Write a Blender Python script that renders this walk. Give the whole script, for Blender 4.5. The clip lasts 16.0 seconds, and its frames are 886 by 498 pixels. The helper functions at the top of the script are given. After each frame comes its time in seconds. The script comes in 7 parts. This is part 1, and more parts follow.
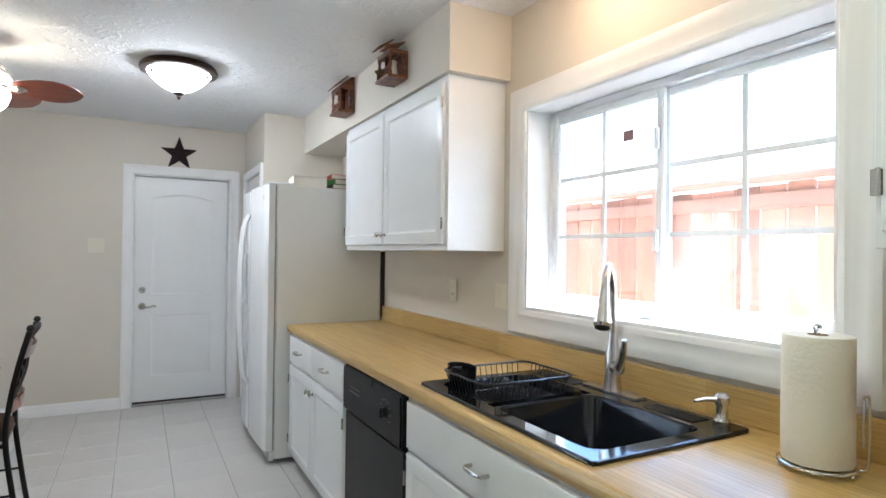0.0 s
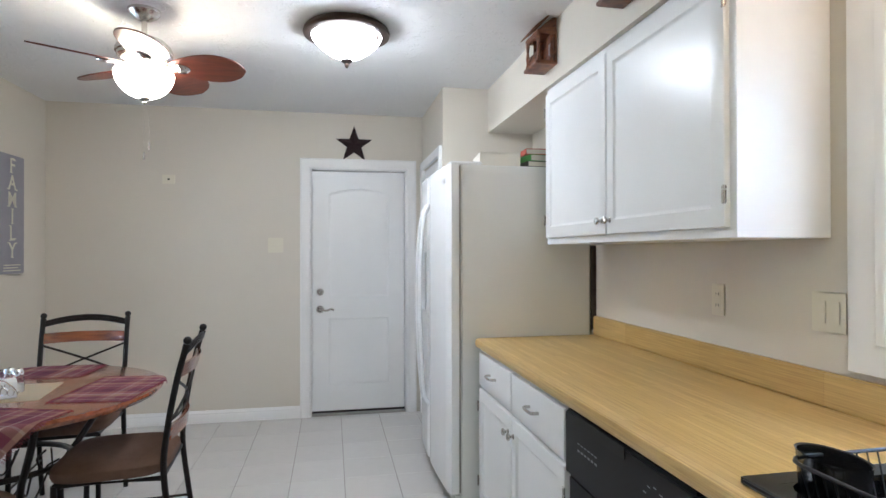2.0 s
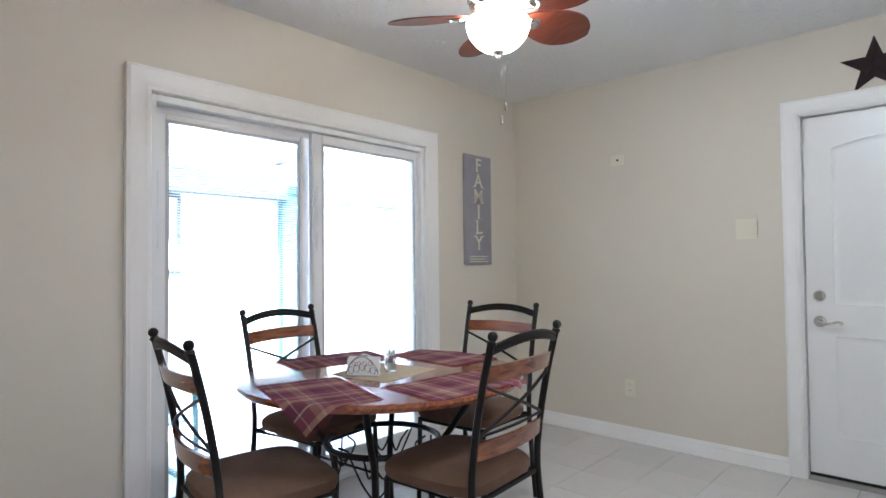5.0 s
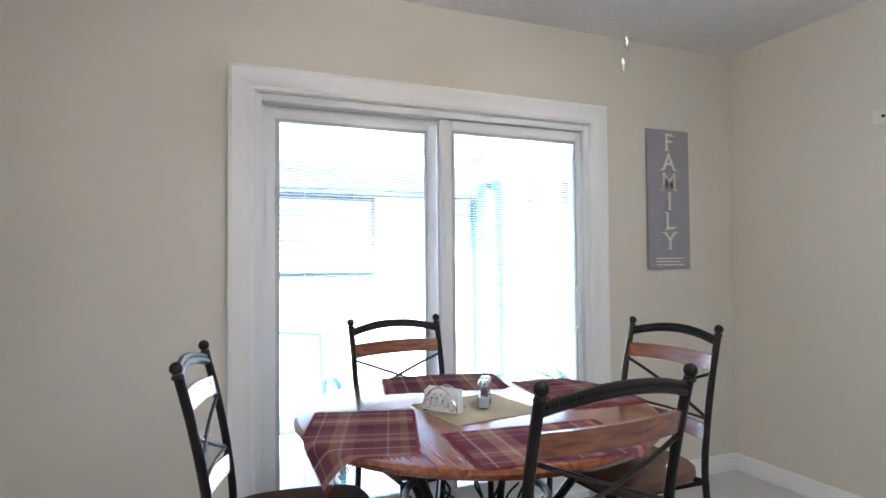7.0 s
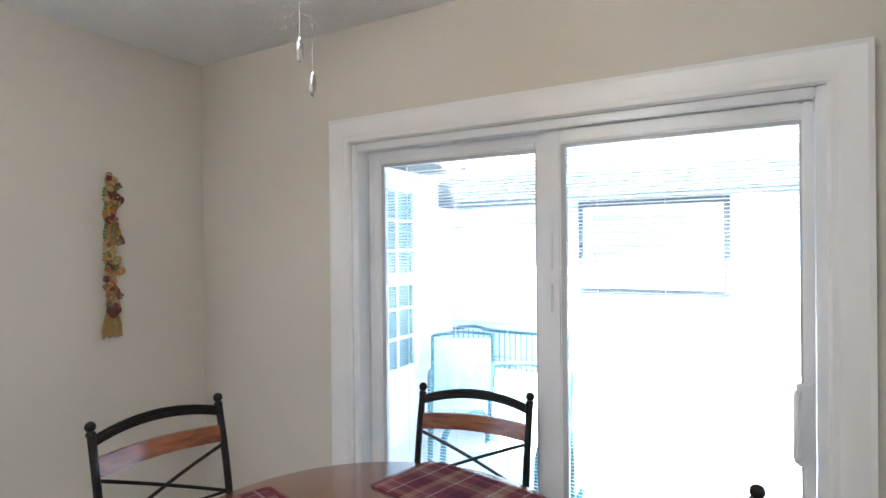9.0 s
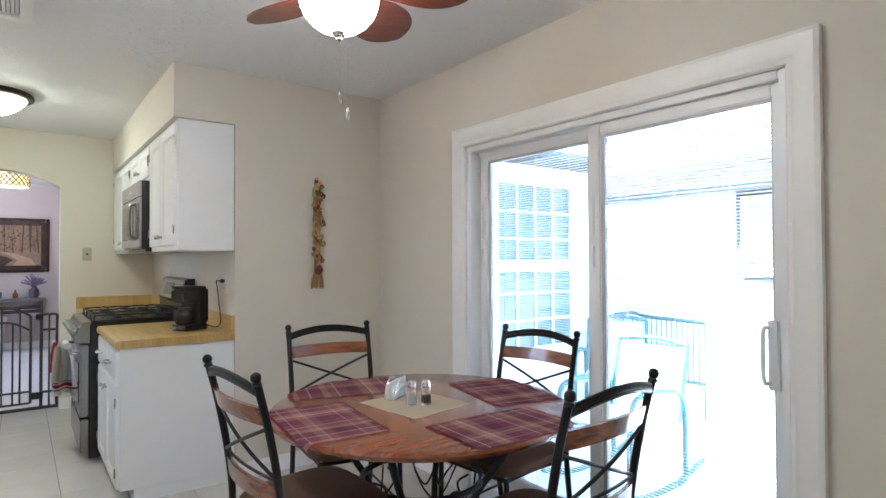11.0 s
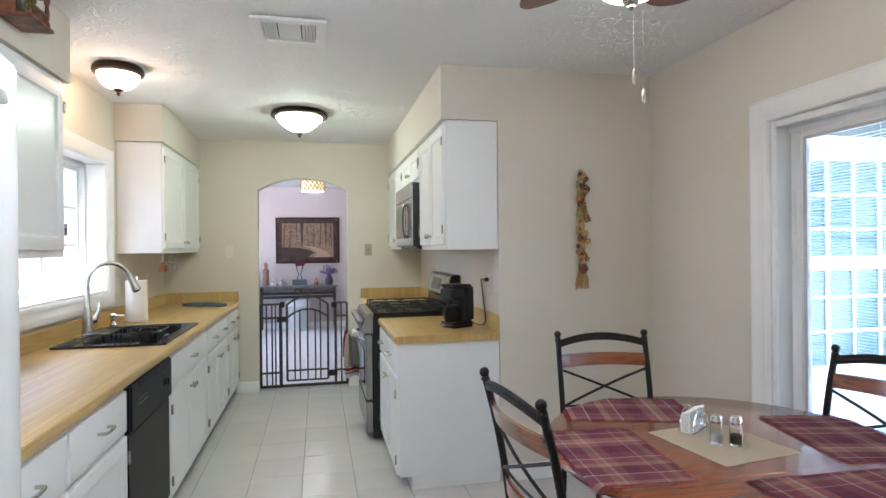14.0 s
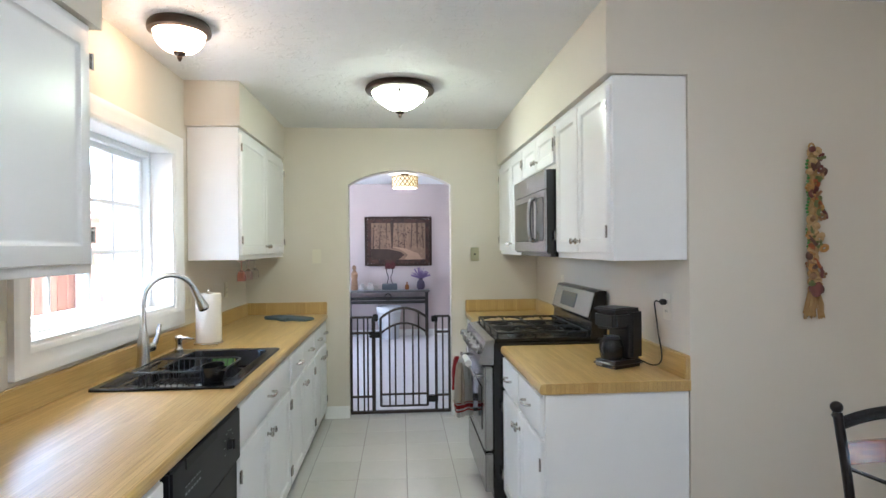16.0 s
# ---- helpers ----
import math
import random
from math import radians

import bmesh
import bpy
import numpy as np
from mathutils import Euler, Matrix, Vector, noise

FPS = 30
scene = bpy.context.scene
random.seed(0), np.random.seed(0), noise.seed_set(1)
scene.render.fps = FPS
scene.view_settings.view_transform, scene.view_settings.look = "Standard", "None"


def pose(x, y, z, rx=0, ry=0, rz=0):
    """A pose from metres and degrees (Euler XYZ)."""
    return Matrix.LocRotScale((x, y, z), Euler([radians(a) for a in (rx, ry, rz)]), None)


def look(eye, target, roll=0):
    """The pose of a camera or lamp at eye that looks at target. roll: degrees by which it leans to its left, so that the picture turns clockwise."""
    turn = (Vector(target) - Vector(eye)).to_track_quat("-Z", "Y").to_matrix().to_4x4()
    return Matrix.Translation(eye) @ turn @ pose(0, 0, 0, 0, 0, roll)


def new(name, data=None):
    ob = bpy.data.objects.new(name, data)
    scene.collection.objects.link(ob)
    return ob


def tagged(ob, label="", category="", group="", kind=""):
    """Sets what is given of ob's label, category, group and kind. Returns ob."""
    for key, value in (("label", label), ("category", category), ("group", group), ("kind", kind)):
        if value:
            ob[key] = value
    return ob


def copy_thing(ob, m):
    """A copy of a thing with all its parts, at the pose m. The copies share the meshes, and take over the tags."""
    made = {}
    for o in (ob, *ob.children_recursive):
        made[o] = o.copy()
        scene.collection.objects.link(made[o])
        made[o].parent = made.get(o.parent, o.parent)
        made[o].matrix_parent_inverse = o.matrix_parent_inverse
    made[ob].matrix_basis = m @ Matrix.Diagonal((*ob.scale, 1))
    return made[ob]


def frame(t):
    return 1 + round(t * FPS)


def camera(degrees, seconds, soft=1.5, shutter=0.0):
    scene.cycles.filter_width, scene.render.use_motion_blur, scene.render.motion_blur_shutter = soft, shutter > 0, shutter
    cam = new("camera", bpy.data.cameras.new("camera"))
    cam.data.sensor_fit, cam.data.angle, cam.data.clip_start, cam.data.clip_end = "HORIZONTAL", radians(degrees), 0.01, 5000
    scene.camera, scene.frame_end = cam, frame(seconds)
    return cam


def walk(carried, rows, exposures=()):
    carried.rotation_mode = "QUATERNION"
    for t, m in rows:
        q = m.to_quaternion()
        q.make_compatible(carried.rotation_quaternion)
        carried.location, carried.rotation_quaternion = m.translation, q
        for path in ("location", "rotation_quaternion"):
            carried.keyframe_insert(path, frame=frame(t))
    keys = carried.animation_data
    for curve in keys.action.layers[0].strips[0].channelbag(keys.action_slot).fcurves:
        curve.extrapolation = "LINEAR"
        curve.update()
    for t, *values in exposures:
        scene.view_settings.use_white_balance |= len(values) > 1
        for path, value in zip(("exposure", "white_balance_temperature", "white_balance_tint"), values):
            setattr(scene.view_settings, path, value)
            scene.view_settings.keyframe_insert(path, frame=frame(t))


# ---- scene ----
cam = camera(75.9, 16.0)
PATH = [
    (0, (2.571, 2.138, 1.343), (3.513, 3.902, 1.359), 0.7),
    (0.5, (2.492, 2.207, 1.337), (3.462, 3.956, 1.354), 0.9),
    (1, (2.478, 2.388, 1.345), (3.443, 4.14, 1.356), 0.8),
    (1.5, (2.564, 2.642, 1.339), (3.341, 4.485, 1.343), 0.4),
    (2, (2.689, 2.981, 1.32), (3.073, 4.944, 1.33), -0.1),
    (2.5, (2.831, 3.26, 1.294), (2.765, 5.259, 1.318), -0.3),
    (3, (2.995, 3.461, 1.296), (2.581, 5.417, 1.327), -0.4),
    (3.5, (3.056, 3.646, 1.27), (2.333, 5.51, 1.306), -0.6),
    (4, (3.093, 3.839, 1.263), (2.095, 5.572, 1.298), -0.7),
    (4.5, (3.192, 3.948, 1.229), (2.006, 5.558, 1.267), -0.9),
    (4.7, (3.191, 3.973, 1.202), (1.932, 5.526, 1.245), -0.8),
    (6.8, (3.137, 4.665, 1.186), (1.343, 5.547, 1.236), -0.3),
    (7, (3.092, 4.789, 1.217), (1.243, 5.547, 1.270), -0.5),
    (7.5, (2.984, 5.127, 1.347), (1.013, 5.463, 1.406), -0.5),
    (8, (2.817, 5.529, 1.426), (0.818, 5.468, 1.466), -0.6),
    (8.5, (2.616, 6.123, 1.49), (0.73, 5.467, 1.486), -0.75),
    (9, (2.523, 6.498, 1.502), (0.789, 5.502, 1.496), -0.6),
    (9.5, (2.587, 6.843, 1.449), (1.063, 5.548, 1.485), -0.9),
    (9.7, (2.599, 6.95, 1.438), (1.145, 5.577, 1.47), -0.6),
    (11.8, (2.665, 7.564, 1.22), (1.526, 5.92, 1.25), -0.5),
    (12, (2.665, 7.552, 1.2), (1.539, 5.9, 1.224), -0.5),
    (12.5, (2.679, 7.511, 1.172), (1.619, 5.815, 1.185), -0.5),
    (13, (2.716, 7.458, 1.212), (1.812, 5.674, 1.217), -0.6),
    (13.5, (2.704, 7.352, 1.312), (2.032, 5.468, 1.306), -0.5),
    (14, (2.658, 7.187, 1.381), (2.227, 5.234, 1.376), -0.6),
    (14.5, (2.679, 6.975, 1.399), (2.402, 4.994, 1.395), -0.6),
    (15, (2.724, 6.74, 1.429), (2.491, 4.754, 1.419), -0.6),
    (15.5, (2.754, 6.481, 1.435), (2.553, 4.491, 1.423), -0.6),
    (16, (2.788, 6.223, 1.429), (2.639, 4.229, 1.423), -0.5),
]
EXPOSURES = [(0.0, 3.50, 5330, 5), (2.5, 3.62, 5330, 6), (7.0, 3.58, 5350, 6), (8.5, 3.40, 5490, 6), (9.5, 3.62, 5500, 6), (12.0, 3.58, 5500, 6), (14.5, 3.63, 5370, 5), (16.0, 3.62, 5340, 5)]
walk(cam, [(t, look(eye, target, roll)) for t, eye, target, roll in PATH], EXPOSURES)

# ---- daylight and lamps ----
world = bpy.data.worlds.new("sky")
scene.world = world
world.use_nodes = True
sky = world.node_tree.nodes.new("ShaderNodeTexSky")
sky.sky_type, sky.sun_disc = "NISHITA", False
sky.sun_elevation, sky.sun_rotation = radians(59), radians(135)
sky.air_density, sky.dust_density = 1.0, 2.0
world.node_tree.links.new(sky.outputs[0], world.node_tree.nodes["Background"].inputs["Color"])
world.node_tree.nodes["Background"].inputs["Strength"].default_value = 0.15


def lamp(name, kind, m, power, colour, **more):
    data = bpy.data.lights.new(name, kind)
    data.energy, data.color = power, colour
    for key, value in more.items():
        if key == "size":
            data.size = value
        if key == "size_y":
            data.shape, data.size_y = "RECTANGLE", value
        if key == "radius":
            data.shadow_soft_size = value
        if key == "angle":
            data.angle = value
    ob = new(name, data)
    ob.matrix_world = m
    return ob


SUN_AT = Vector((0.5, -0.5, 1.2)).normalized()
lamp("sun", "SUN", look(SUN_AT * 20, (0, 0, 0)), 5.0, (1.0, 0.96, 0.9), angle=radians(0.6))
# bulbs inside the fixtures
WARM, NEUTRAL = (1.0, 0.72, 0.44), (1.0, 0.9, 0.76)

# ---- materials ----
def mat(name, colour, rough=0.5, metal=0.0, vary=0.06, scale=6.0, grain=0.0, grain_scale=80.0, bump=0.0, bump_scale=200.0, coat=0.0, stretch=(1, 1, 1), rough_vary=0.08, piece=0.0, sheen=0.0, spec=0.5):
    """Principled surface: colour varied at two scales, roughness varied, fine bump."""
    m = bpy.data.materials.new(name)
    m.use_nodes = True
    nt = m.node_tree
    n, l = nt.nodes, nt.links
    p = n["Principled BSDF"]
    p.inputs["Metallic"].default_value = metal
    p.inputs["Coat Weight"].default_value = coat
    p.inputs["Coat Roughness"].default_value = 0.15
    p.inputs["Sheen Weight"].default_value = sheen
    p.inputs["Specular IOR Level"].default_value = spec
    tc = n.new("ShaderNodeTexCoord")
    mp = n.new("ShaderNodeMapping")
    mp.inputs["Scale"].default_value = stretch
    l.new(tc.outputs["Object"], mp.inputs["Vector"])
    big = n.new("ShaderNodeTexNoise")
    big.inputs["Scale"].default_value, big.inputs["Detail"].default_value = scale, 4
    fine = n.new("ShaderNodeTexNoise")
    fine.inputs["Scale"].default_value, fine.inputs["Detail"].default_value = grain_scale, 3
    l.new(mp.outputs[0], big.inputs["Vector"])
    l.new(mp.outputs[0], fine.inputs["Vector"])
    add = n.new("ShaderNodeMath")
    add.operation = "MULTIPLY_ADD"
    l.new(big.outputs[0], add.inputs[0])
    add.inputs[1].default_value = vary * 2
    add.inputs[2].default_value = 1 - vary
    add2 = n.new("ShaderNodeMath")
    add2.operation = "MULTIPLY_ADD"
    l.new(fine.outputs[0], add2.inputs[0])
    add2.inputs[1].default_value = grain * 2
    l.new(add.outputs[0], add2.inputs[2])
    last = add2
    if piece:
        info = n.new("ShaderNodeObjectInfo")
        pm = n.new("ShaderNodeMath")
        pm.operation = "MULTIPLY_ADD"
        l.new(info.outputs["Random"], pm.inputs[0])
        pm.inputs[1].default_value = piece
        l.new(add2.outputs[0], pm.inputs[2])
        last = pm
    sub = n.new("ShaderNodeMath")
    sub.operation = "SUBTRACT"
    l.new(last.outputs[0], sub.inputs[0])
    sub.inputs[1].default_value = grain + piece / 2
    mul = n.new("ShaderNodeVectorMath")
    mul.operation = "SCALE"
    mul.inputs[0].default_value = colour
    l.new(sub.outputs[0], mul.inputs["Scale"])
    l.new(mul.outputs[0], p.inputs["Base Color"])
    r = n.new("ShaderNodeMath")
    r.operation = "MULTIPLY_ADD"
    l.new(big.outputs[0], r.inputs[0])
    r.inputs[1].default_value = rough_vary
    r.inputs[2].default_value = max(0.02, rough - rough_vary / 2)
    l.new(r.outputs[0], p.inputs["Roughness"])
    if bump:
        bt = n.new("ShaderNodeTexNoise")
        bt.inputs["Scale"].default_value, bt.inputs["Detail"].default_value = bump_scale, 3
        l.new(mp.outputs[0], bt.inputs["Vector"])
        b = n.new("ShaderNodeBump")
        b.inputs["Strength"].default_value, b.inputs["Distance"].default_value = bump, 0.004
        l.new(bt.outputs[0], b.inputs["Height"])
        l.new(b.outputs[0], p.inputs["Normal"])
    return m


def ramp_node(m, pairs):
    r = m.node_tree.nodes.new("ShaderNodeValToRGB")
    while len(r.color_ramp.elements) < len(pairs):
        r.color_ramp.elements.new(0.5)
    for e, (pos, col) in zip(r.color_ramp.elements, pairs):
        e.position, e.color = pos, (*col, 1)
    return r


def butcher_block():
    """Laminate printed as narrow oak staves running along the counter (y)."""
    m = mat("oak_laminate", (0.5, 0.3, 0.11), rough=0.3, rough_vary=0.03, spec=0.85)
    n, l = m.node_tree.nodes, m.node_tree.links
    p = n["Principled BSDF"]
    tc = n.new("ShaderNodeTexCoord")
    mp = n.new("ShaderNodeMapping")
    mp.inputs["Rotation"].default_value = (0, 0, radians(90))
    l.new(tc.outputs["Object"], mp.inputs["Vector"])
    br = n.new("ShaderNodeTexBrick")
    br.offset, br.squash = 0.37, 1.0
    for key, val in (("Scale", 1.0), ("Mortar Size", 0.0008), ("Brick Width", 0.55), ("Row Height", 0.019), ("Bias", 0.0), ("Mortar Smooth", 0.4)):
        br.inputs[key].default_value = val
    br.inputs["Color1"].default_value = (0.585, 0.415, 0.158, 1)
    br.inputs["Color2"].default_value = (0.485, 0.325, 0.108, 1)
    br.inputs["Mortar"].default_value = (0.38, 0.24, 0.075, 1)
    l.new(mp.outputs[0], br.inputs["Vector"])
    g = n.new("ShaderNodeTexNoise")
    g.inputs["Scale"].default_value, g.inputs["Detail"].default_value = 1.0, 6
    gm = n.new("ShaderNodeMapping")
    gm.inputs["Scale"].default_value = (300, 5, 300)
    l.new(tc.outputs["Object"], gm.inputs["Vector"])
    l.new(gm.outputs[0], g.inputs["Vector"])
    gr = ramp_node(m, [(0.3, (0.77, 0.72, 0.64)), (0.7, (1.13, 1.13, 1.11))])
    l.new(g.outputs[0], gr.inputs[0])
    mx = n.new("ShaderNodeMix")
    mx.data_type, mx.blend_type = "RGBA", "MULTIPLY"
    mx.inputs["Factor"].default_value = 1.0
    l.new(br.outputs[0], mx.inputs[6])
    l.new(gr.outputs[0], mx.inputs[7])
    l.new(mx.outputs[2], p.inputs["Base Color"])
    return m


def wood(name, dark, light, rough=0.35, along=(4, 60, 60), coat=0.2):
    m = mat(name, light, rough=rough, coat=coat)
    n, l = m.node_tree.nodes, m.node_tree.links
    tc = n.new("ShaderNodeTexCoord")
    mp = n.new("ShaderNodeMapping")
    mp.inputs["Scale"].default_value = along
    l.new(tc.outputs["Object"], mp.inputs["Vector"])
    g = n.new("ShaderNodeTexNoise")
    g.inputs["Scale"].default_value, g.inputs["Detail"].default_value, g.inputs["Distortion"].default_value = 1.0, 6, 0.6
    l.new(mp.outputs[0], g.inputs["Vector"])
    r = ramp_node(m, [(0.3, dark), (0.7, light)])
    l.new(g.outputs[0], r.inputs[0])
    l.new(r.outputs[0], n["Principled BSDF"].inputs["Base Color"])
    return m


def knockdown_ceiling():
    """Flat white paint over trowelled splatters of plaster: large curls and fine flecks."""
    m = mat("knockdown_ceiling_paint", (0.80, 0.80, 0.80), rough=0.75, vary=0.03, scale=2, spec=0.3)
    n, l = m.node_tree.nodes, m.node_tree.links
    tc = n.new("ShaderNodeTexCoord")
    last = None
    for scale, warp, lo, hi, depth in ((15, 1.3, 0.56, 0.62, 0.0065), (42, 0.9, 0.60, 0.66, 0.0035)):
        a = n.new("ShaderNodeTexNoise")
        a.inputs["Scale"].default_value, a.inputs["Detail"].default_value, a.inputs["Distortion"].default_value = scale, 4, warp
        l.new(tc.outputs["Object"], a.inputs["Vector"])
        r = ramp_node(m, [(lo, (0, 0, 0)), (hi, (1, 1, 1))])
        l.new(a.outputs[0], r.inputs[0])
        b = n.new("ShaderNodeBump")
        b.inputs["Strength"].default_value, b.inputs["Distance"].default_value = 0.55, depth
        l.new(r.outputs[0], b.inputs["Height"])
        if last:
            l.new(last.outputs[0], b.inputs["Normal"])
        last = b
    l.new(last.outputs[0], n["Principled BSDF"].inputs["Normal"])
    return m


def plaid():
    """Woven check: bands in x and y by wave and steps of the object's own coordinates."""
    m = mat("plaid_cotton", (0.3, 0.05, 0.08), rough=0.9, bump=0.5, bump_scale=600)
    n, l = m.node_tree.nodes, m.node_tree.links
    tc = n.new("ShaderNodeTexCoord")
    sep = n.new("ShaderNodeSeparateXYZ")
    l.new(tc.outputs["UV"], sep.inputs[0])
    bands = [(0.0, (0.21, 0.055, 0.10)), (0.09, (0.66, 0.50, 0.42)), (0.11, (0.30, 0.09, 0.13)), (0.24, (0.56, 0.33, 0.24)), (0.33, (0.72, 0.58, 0.50)), (0.36, (0.44, 0.18, 0.18)), (0.46, (0.18, 0.045, 0.095)), (0.62, (0.30, 0.085, 0.13)), (0.74, (0.70, 0.54, 0.46)), (0.76, (0.36, 0.13, 0.16)), (0.86, (0.54, 0.32, 0.23)), (0.94, (0.23, 0.06, 0.10))]
    cols = []
    for k, (axis, rep) in enumerate((("X", 1.3), ("Y", 1.0))):
        f = n.new("ShaderNodeMath")
        f.operation = "MULTIPLY"
        f.inputs[1].default_value = rep
        l.new(sep.outputs[axis], f.inputs[0])
        fr = n.new("ShaderNodeMath")
        fr.operation = "FRACT"
        l.new(f.outputs[0], fr.inputs[0])
        r = ramp_node(m, bands)
        r.color_ramp.interpolation = "CONSTANT"
        l.new(fr.outputs[0], r.inputs[0])
        cols.append(r)
    mx = n.new("ShaderNodeMix")
    mx.data_type = "RGBA"
    mx.inputs["Factor"].default_value = 0.38
    l.new(cols[0].outputs[0], mx.inputs[6])
    l.new(cols[1].outputs[0], mx.inputs[7])
    l.new(mx.outputs[2], n["Principled BSDF"].inputs["Base Color"])
    return m


def glass(name, tint=(1, 1, 1), rough=0.0):
    m = bpy.data.materials.new(name)
    m.use_nodes = True
    p = m.node_tree.nodes["Principled BSDF"]
    p.inputs["Base Color"].default_value = (*tint, 1)
    p.inputs["Transmission Weight"].default_value = 1
    p.inputs["Roughness"].default_value = rough
    p.inputs["IOR"].default_value = 1.45
    return m


def glow(name, colour, strength):
    m = bpy.data.materials.new(name)
    m.use_nodes = True
    p = m.node_tree.nodes["Principled BSDF"]
    p.inputs["Base Color"].default_value = (0.9, 0.88, 0.82, 1)
    p.inputs["Roughness"].default_value = 0.3
    p.inputs["Emission Color"].default_value = (*colour, 1)
    p.inputs["Emission Strength"].default_value = strength
    return m


WALL = mat("beige_wall_paint", (0.655, 0.607, 0.525), rough=0.62, vary=0.025, scale=1.5, bump=0.12, bump_scale=120)
WALL_FAR = mat("pale_mauve_wall_paint", (0.58, 0.49, 0.47), rough=0.7, vary=0.02, scale=1.5, bump=0.1, bump_scale=120)
CEIL = knockdown_ceiling()
WHITE = mat("white_gloss_paint", (0.80, 0.80, 0.80), rough=0.3, vary=0.03, scale=5, bump=0.05, bump_scale=60)
TRIM = mat("white_trim_paint", (0.82, 0.81, 0.80), rough=0.35, vary=0.03, scale=5, bump=0.04, bump_scale=70)
VINYL = mat("white_vinyl", (0.80, 0.81, 0.82), rough=0.35, vary=0.02)
FRIDGE = mat("white_pebbled_enamel", (0.78, 0.78, 0.76), rough=0.38, vary=0.02, bump=0.25, bump_scale=420)
FRIDGE_DOOR = mat("white_smooth_enamel", (0.80, 0.80, 0.80), rough=0.22, vary=0.02)
TILE = mat("pale_grey_ceramic_tile", (0.57, 0.555, 0.535), rough=0.24, vary=0.07, scale=3, grain=0.03, grain_scale=18, piece=0.05, bump=0.04, bump_scale=40)
GROUT = mat("grey_grout", (0.20, 0.18, 0.16), rough=0.9, vary=0.2)
OAK = butcher_block()
BLACK_MATT = mat("black_satin_enamel", (0.010, 0.010, 0.012), rough=0.42, vary=0.2, spec=0.22)
BLACK = mat("black_gloss_plastic", (0.012, 0.012, 0.014), rough=0.22, vary=0.2)
SINK = mat("black_composite", (0.006, 0.007, 0.010), rough=0.09, vary=0.2)
IRON = mat("dark_bronze_iron", (0.018, 0.015, 0.014), rough=0.42, metal=0.6, vary=0.25, scale=20, bump=0.1, bump_scale=150)
BRONZE = mat("oil_rubbed_bronze", (0.05, 0.032, 0.024), rough=0.4, metal=0.7, vary=0.25, scale=15)
NICKEL = mat("brushed_nickel", (0.56, 0.54, 0.51), rough=0.26, metal=1.0, vary=0.08, stretch=(1, 1, 12), grain=0.04, grain_scale=120)
STEEL = mat("stainless_steel", (0.36, 0.355, 0.35), rough=0.24, metal=1.0, vary=0.05, stretch=(1, 20, 1), grain=0.03, grain_scale=60)
CHROME = mat("chrome", (0.8, 0.8, 0.8), rough=0.08, metal=1.0, vary=0.02)
CHERRY = wood("cherry_wood", (0.11, 0.025, 0.009), (0.29, 0.082, 0.027), rough=0.24, coat=1.0)
BLADE = wood("mahogany_blade", (0.07, 0.014, 0.008), (0.155, 0.034, 0.016), rough=0.35, along=(6, 50, 50))
CARVED = wood("carved_wood", (0.06, 0.018, 0.009), (0.24, 0.085, 0.035), rough=0.5, along=(20, 20, 40))
SUEDE = mat("brown_microsuede", (0.135, 0.081, 0.058), rough=0.95, vary=0.3, scale=9, grain=0.1, grain_scale=50, bump=0.3, bump_scale=400, sheen=0.03, spec=0.15)
PLAID = plaid()
CREAM = mat("cream_cotton", (0.80, 0.71, 0.52), rough=0.95, vary=0.08, bump=0.6, bump_scale=300)
PAPER = mat("white_paper_towel", (0.80, 0.76, 0.68), rough=0.95, vary=0.03, bump=0.5, bump_scale=90)
NAPKIN = mat("white_napkin_paper", (0.85, 0.85, 0.85), rough=0.9, vary=0.02)
PLATE = mat("ivory_plastic", (0.72, 0.68, 0.56), rough=0.4, vary=0.02)
SLATE = mat("grey_painted_board", (0.30, 0.29, 0.32), rough=0.8, vary=0.15, scale=8, grain=0.05)
LETTER = mat("distressed_cream_paint", (0.66, 0.64, 0.52), rough=0.85, vary=0.2, scale=30)
STAR = mat("dark_rusty_tin", (0.028, 0.014, 0.016), rough=0.55, metal=0.4, vary=0.3, scale=30)
RUBBER = mat("black_rubber", (0.015, 0.015, 0.015), rough=0.7)
GLASS = glass("clear_glass")
PANE = glass("window_glass", (0.985, 1.0, 1.0))
CEDAR = mat("cedar_fence_wood", (0.37, 0.20, 0.14), rough=0.8, vary=0.25, scale=3, grain=0.1, grain_scale=20, stretch=(8, 8, 1), piece=0.5)
CONCRETE = mat("pale_patio_concrete", (0.66, 0.66, 0.65), rough=0.85, vary=0.1, scale=2, grain=0.04)
SIDING = mat("white_painted_brick", (0.80, 0.80, 0.80), rough=0.8, vary=0.06, scale=3)
GREY_ROOF = mat("grey_eave_board", (0.11, 0.125, 0.13), rough=0.8, vary=0.1)
SLING = mat("pale_aqua_sling_fabric", (0.50, 0.62, 0.62), rough=0.8, vary=0.06)
# roof tone lightened: the brightness of sunlight is put into this colour
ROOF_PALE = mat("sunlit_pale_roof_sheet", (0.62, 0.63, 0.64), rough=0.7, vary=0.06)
TEAL = mat("teal_patio_metal", (0.06, 0.17, 0.18), rough=0.5, vary=0.15)

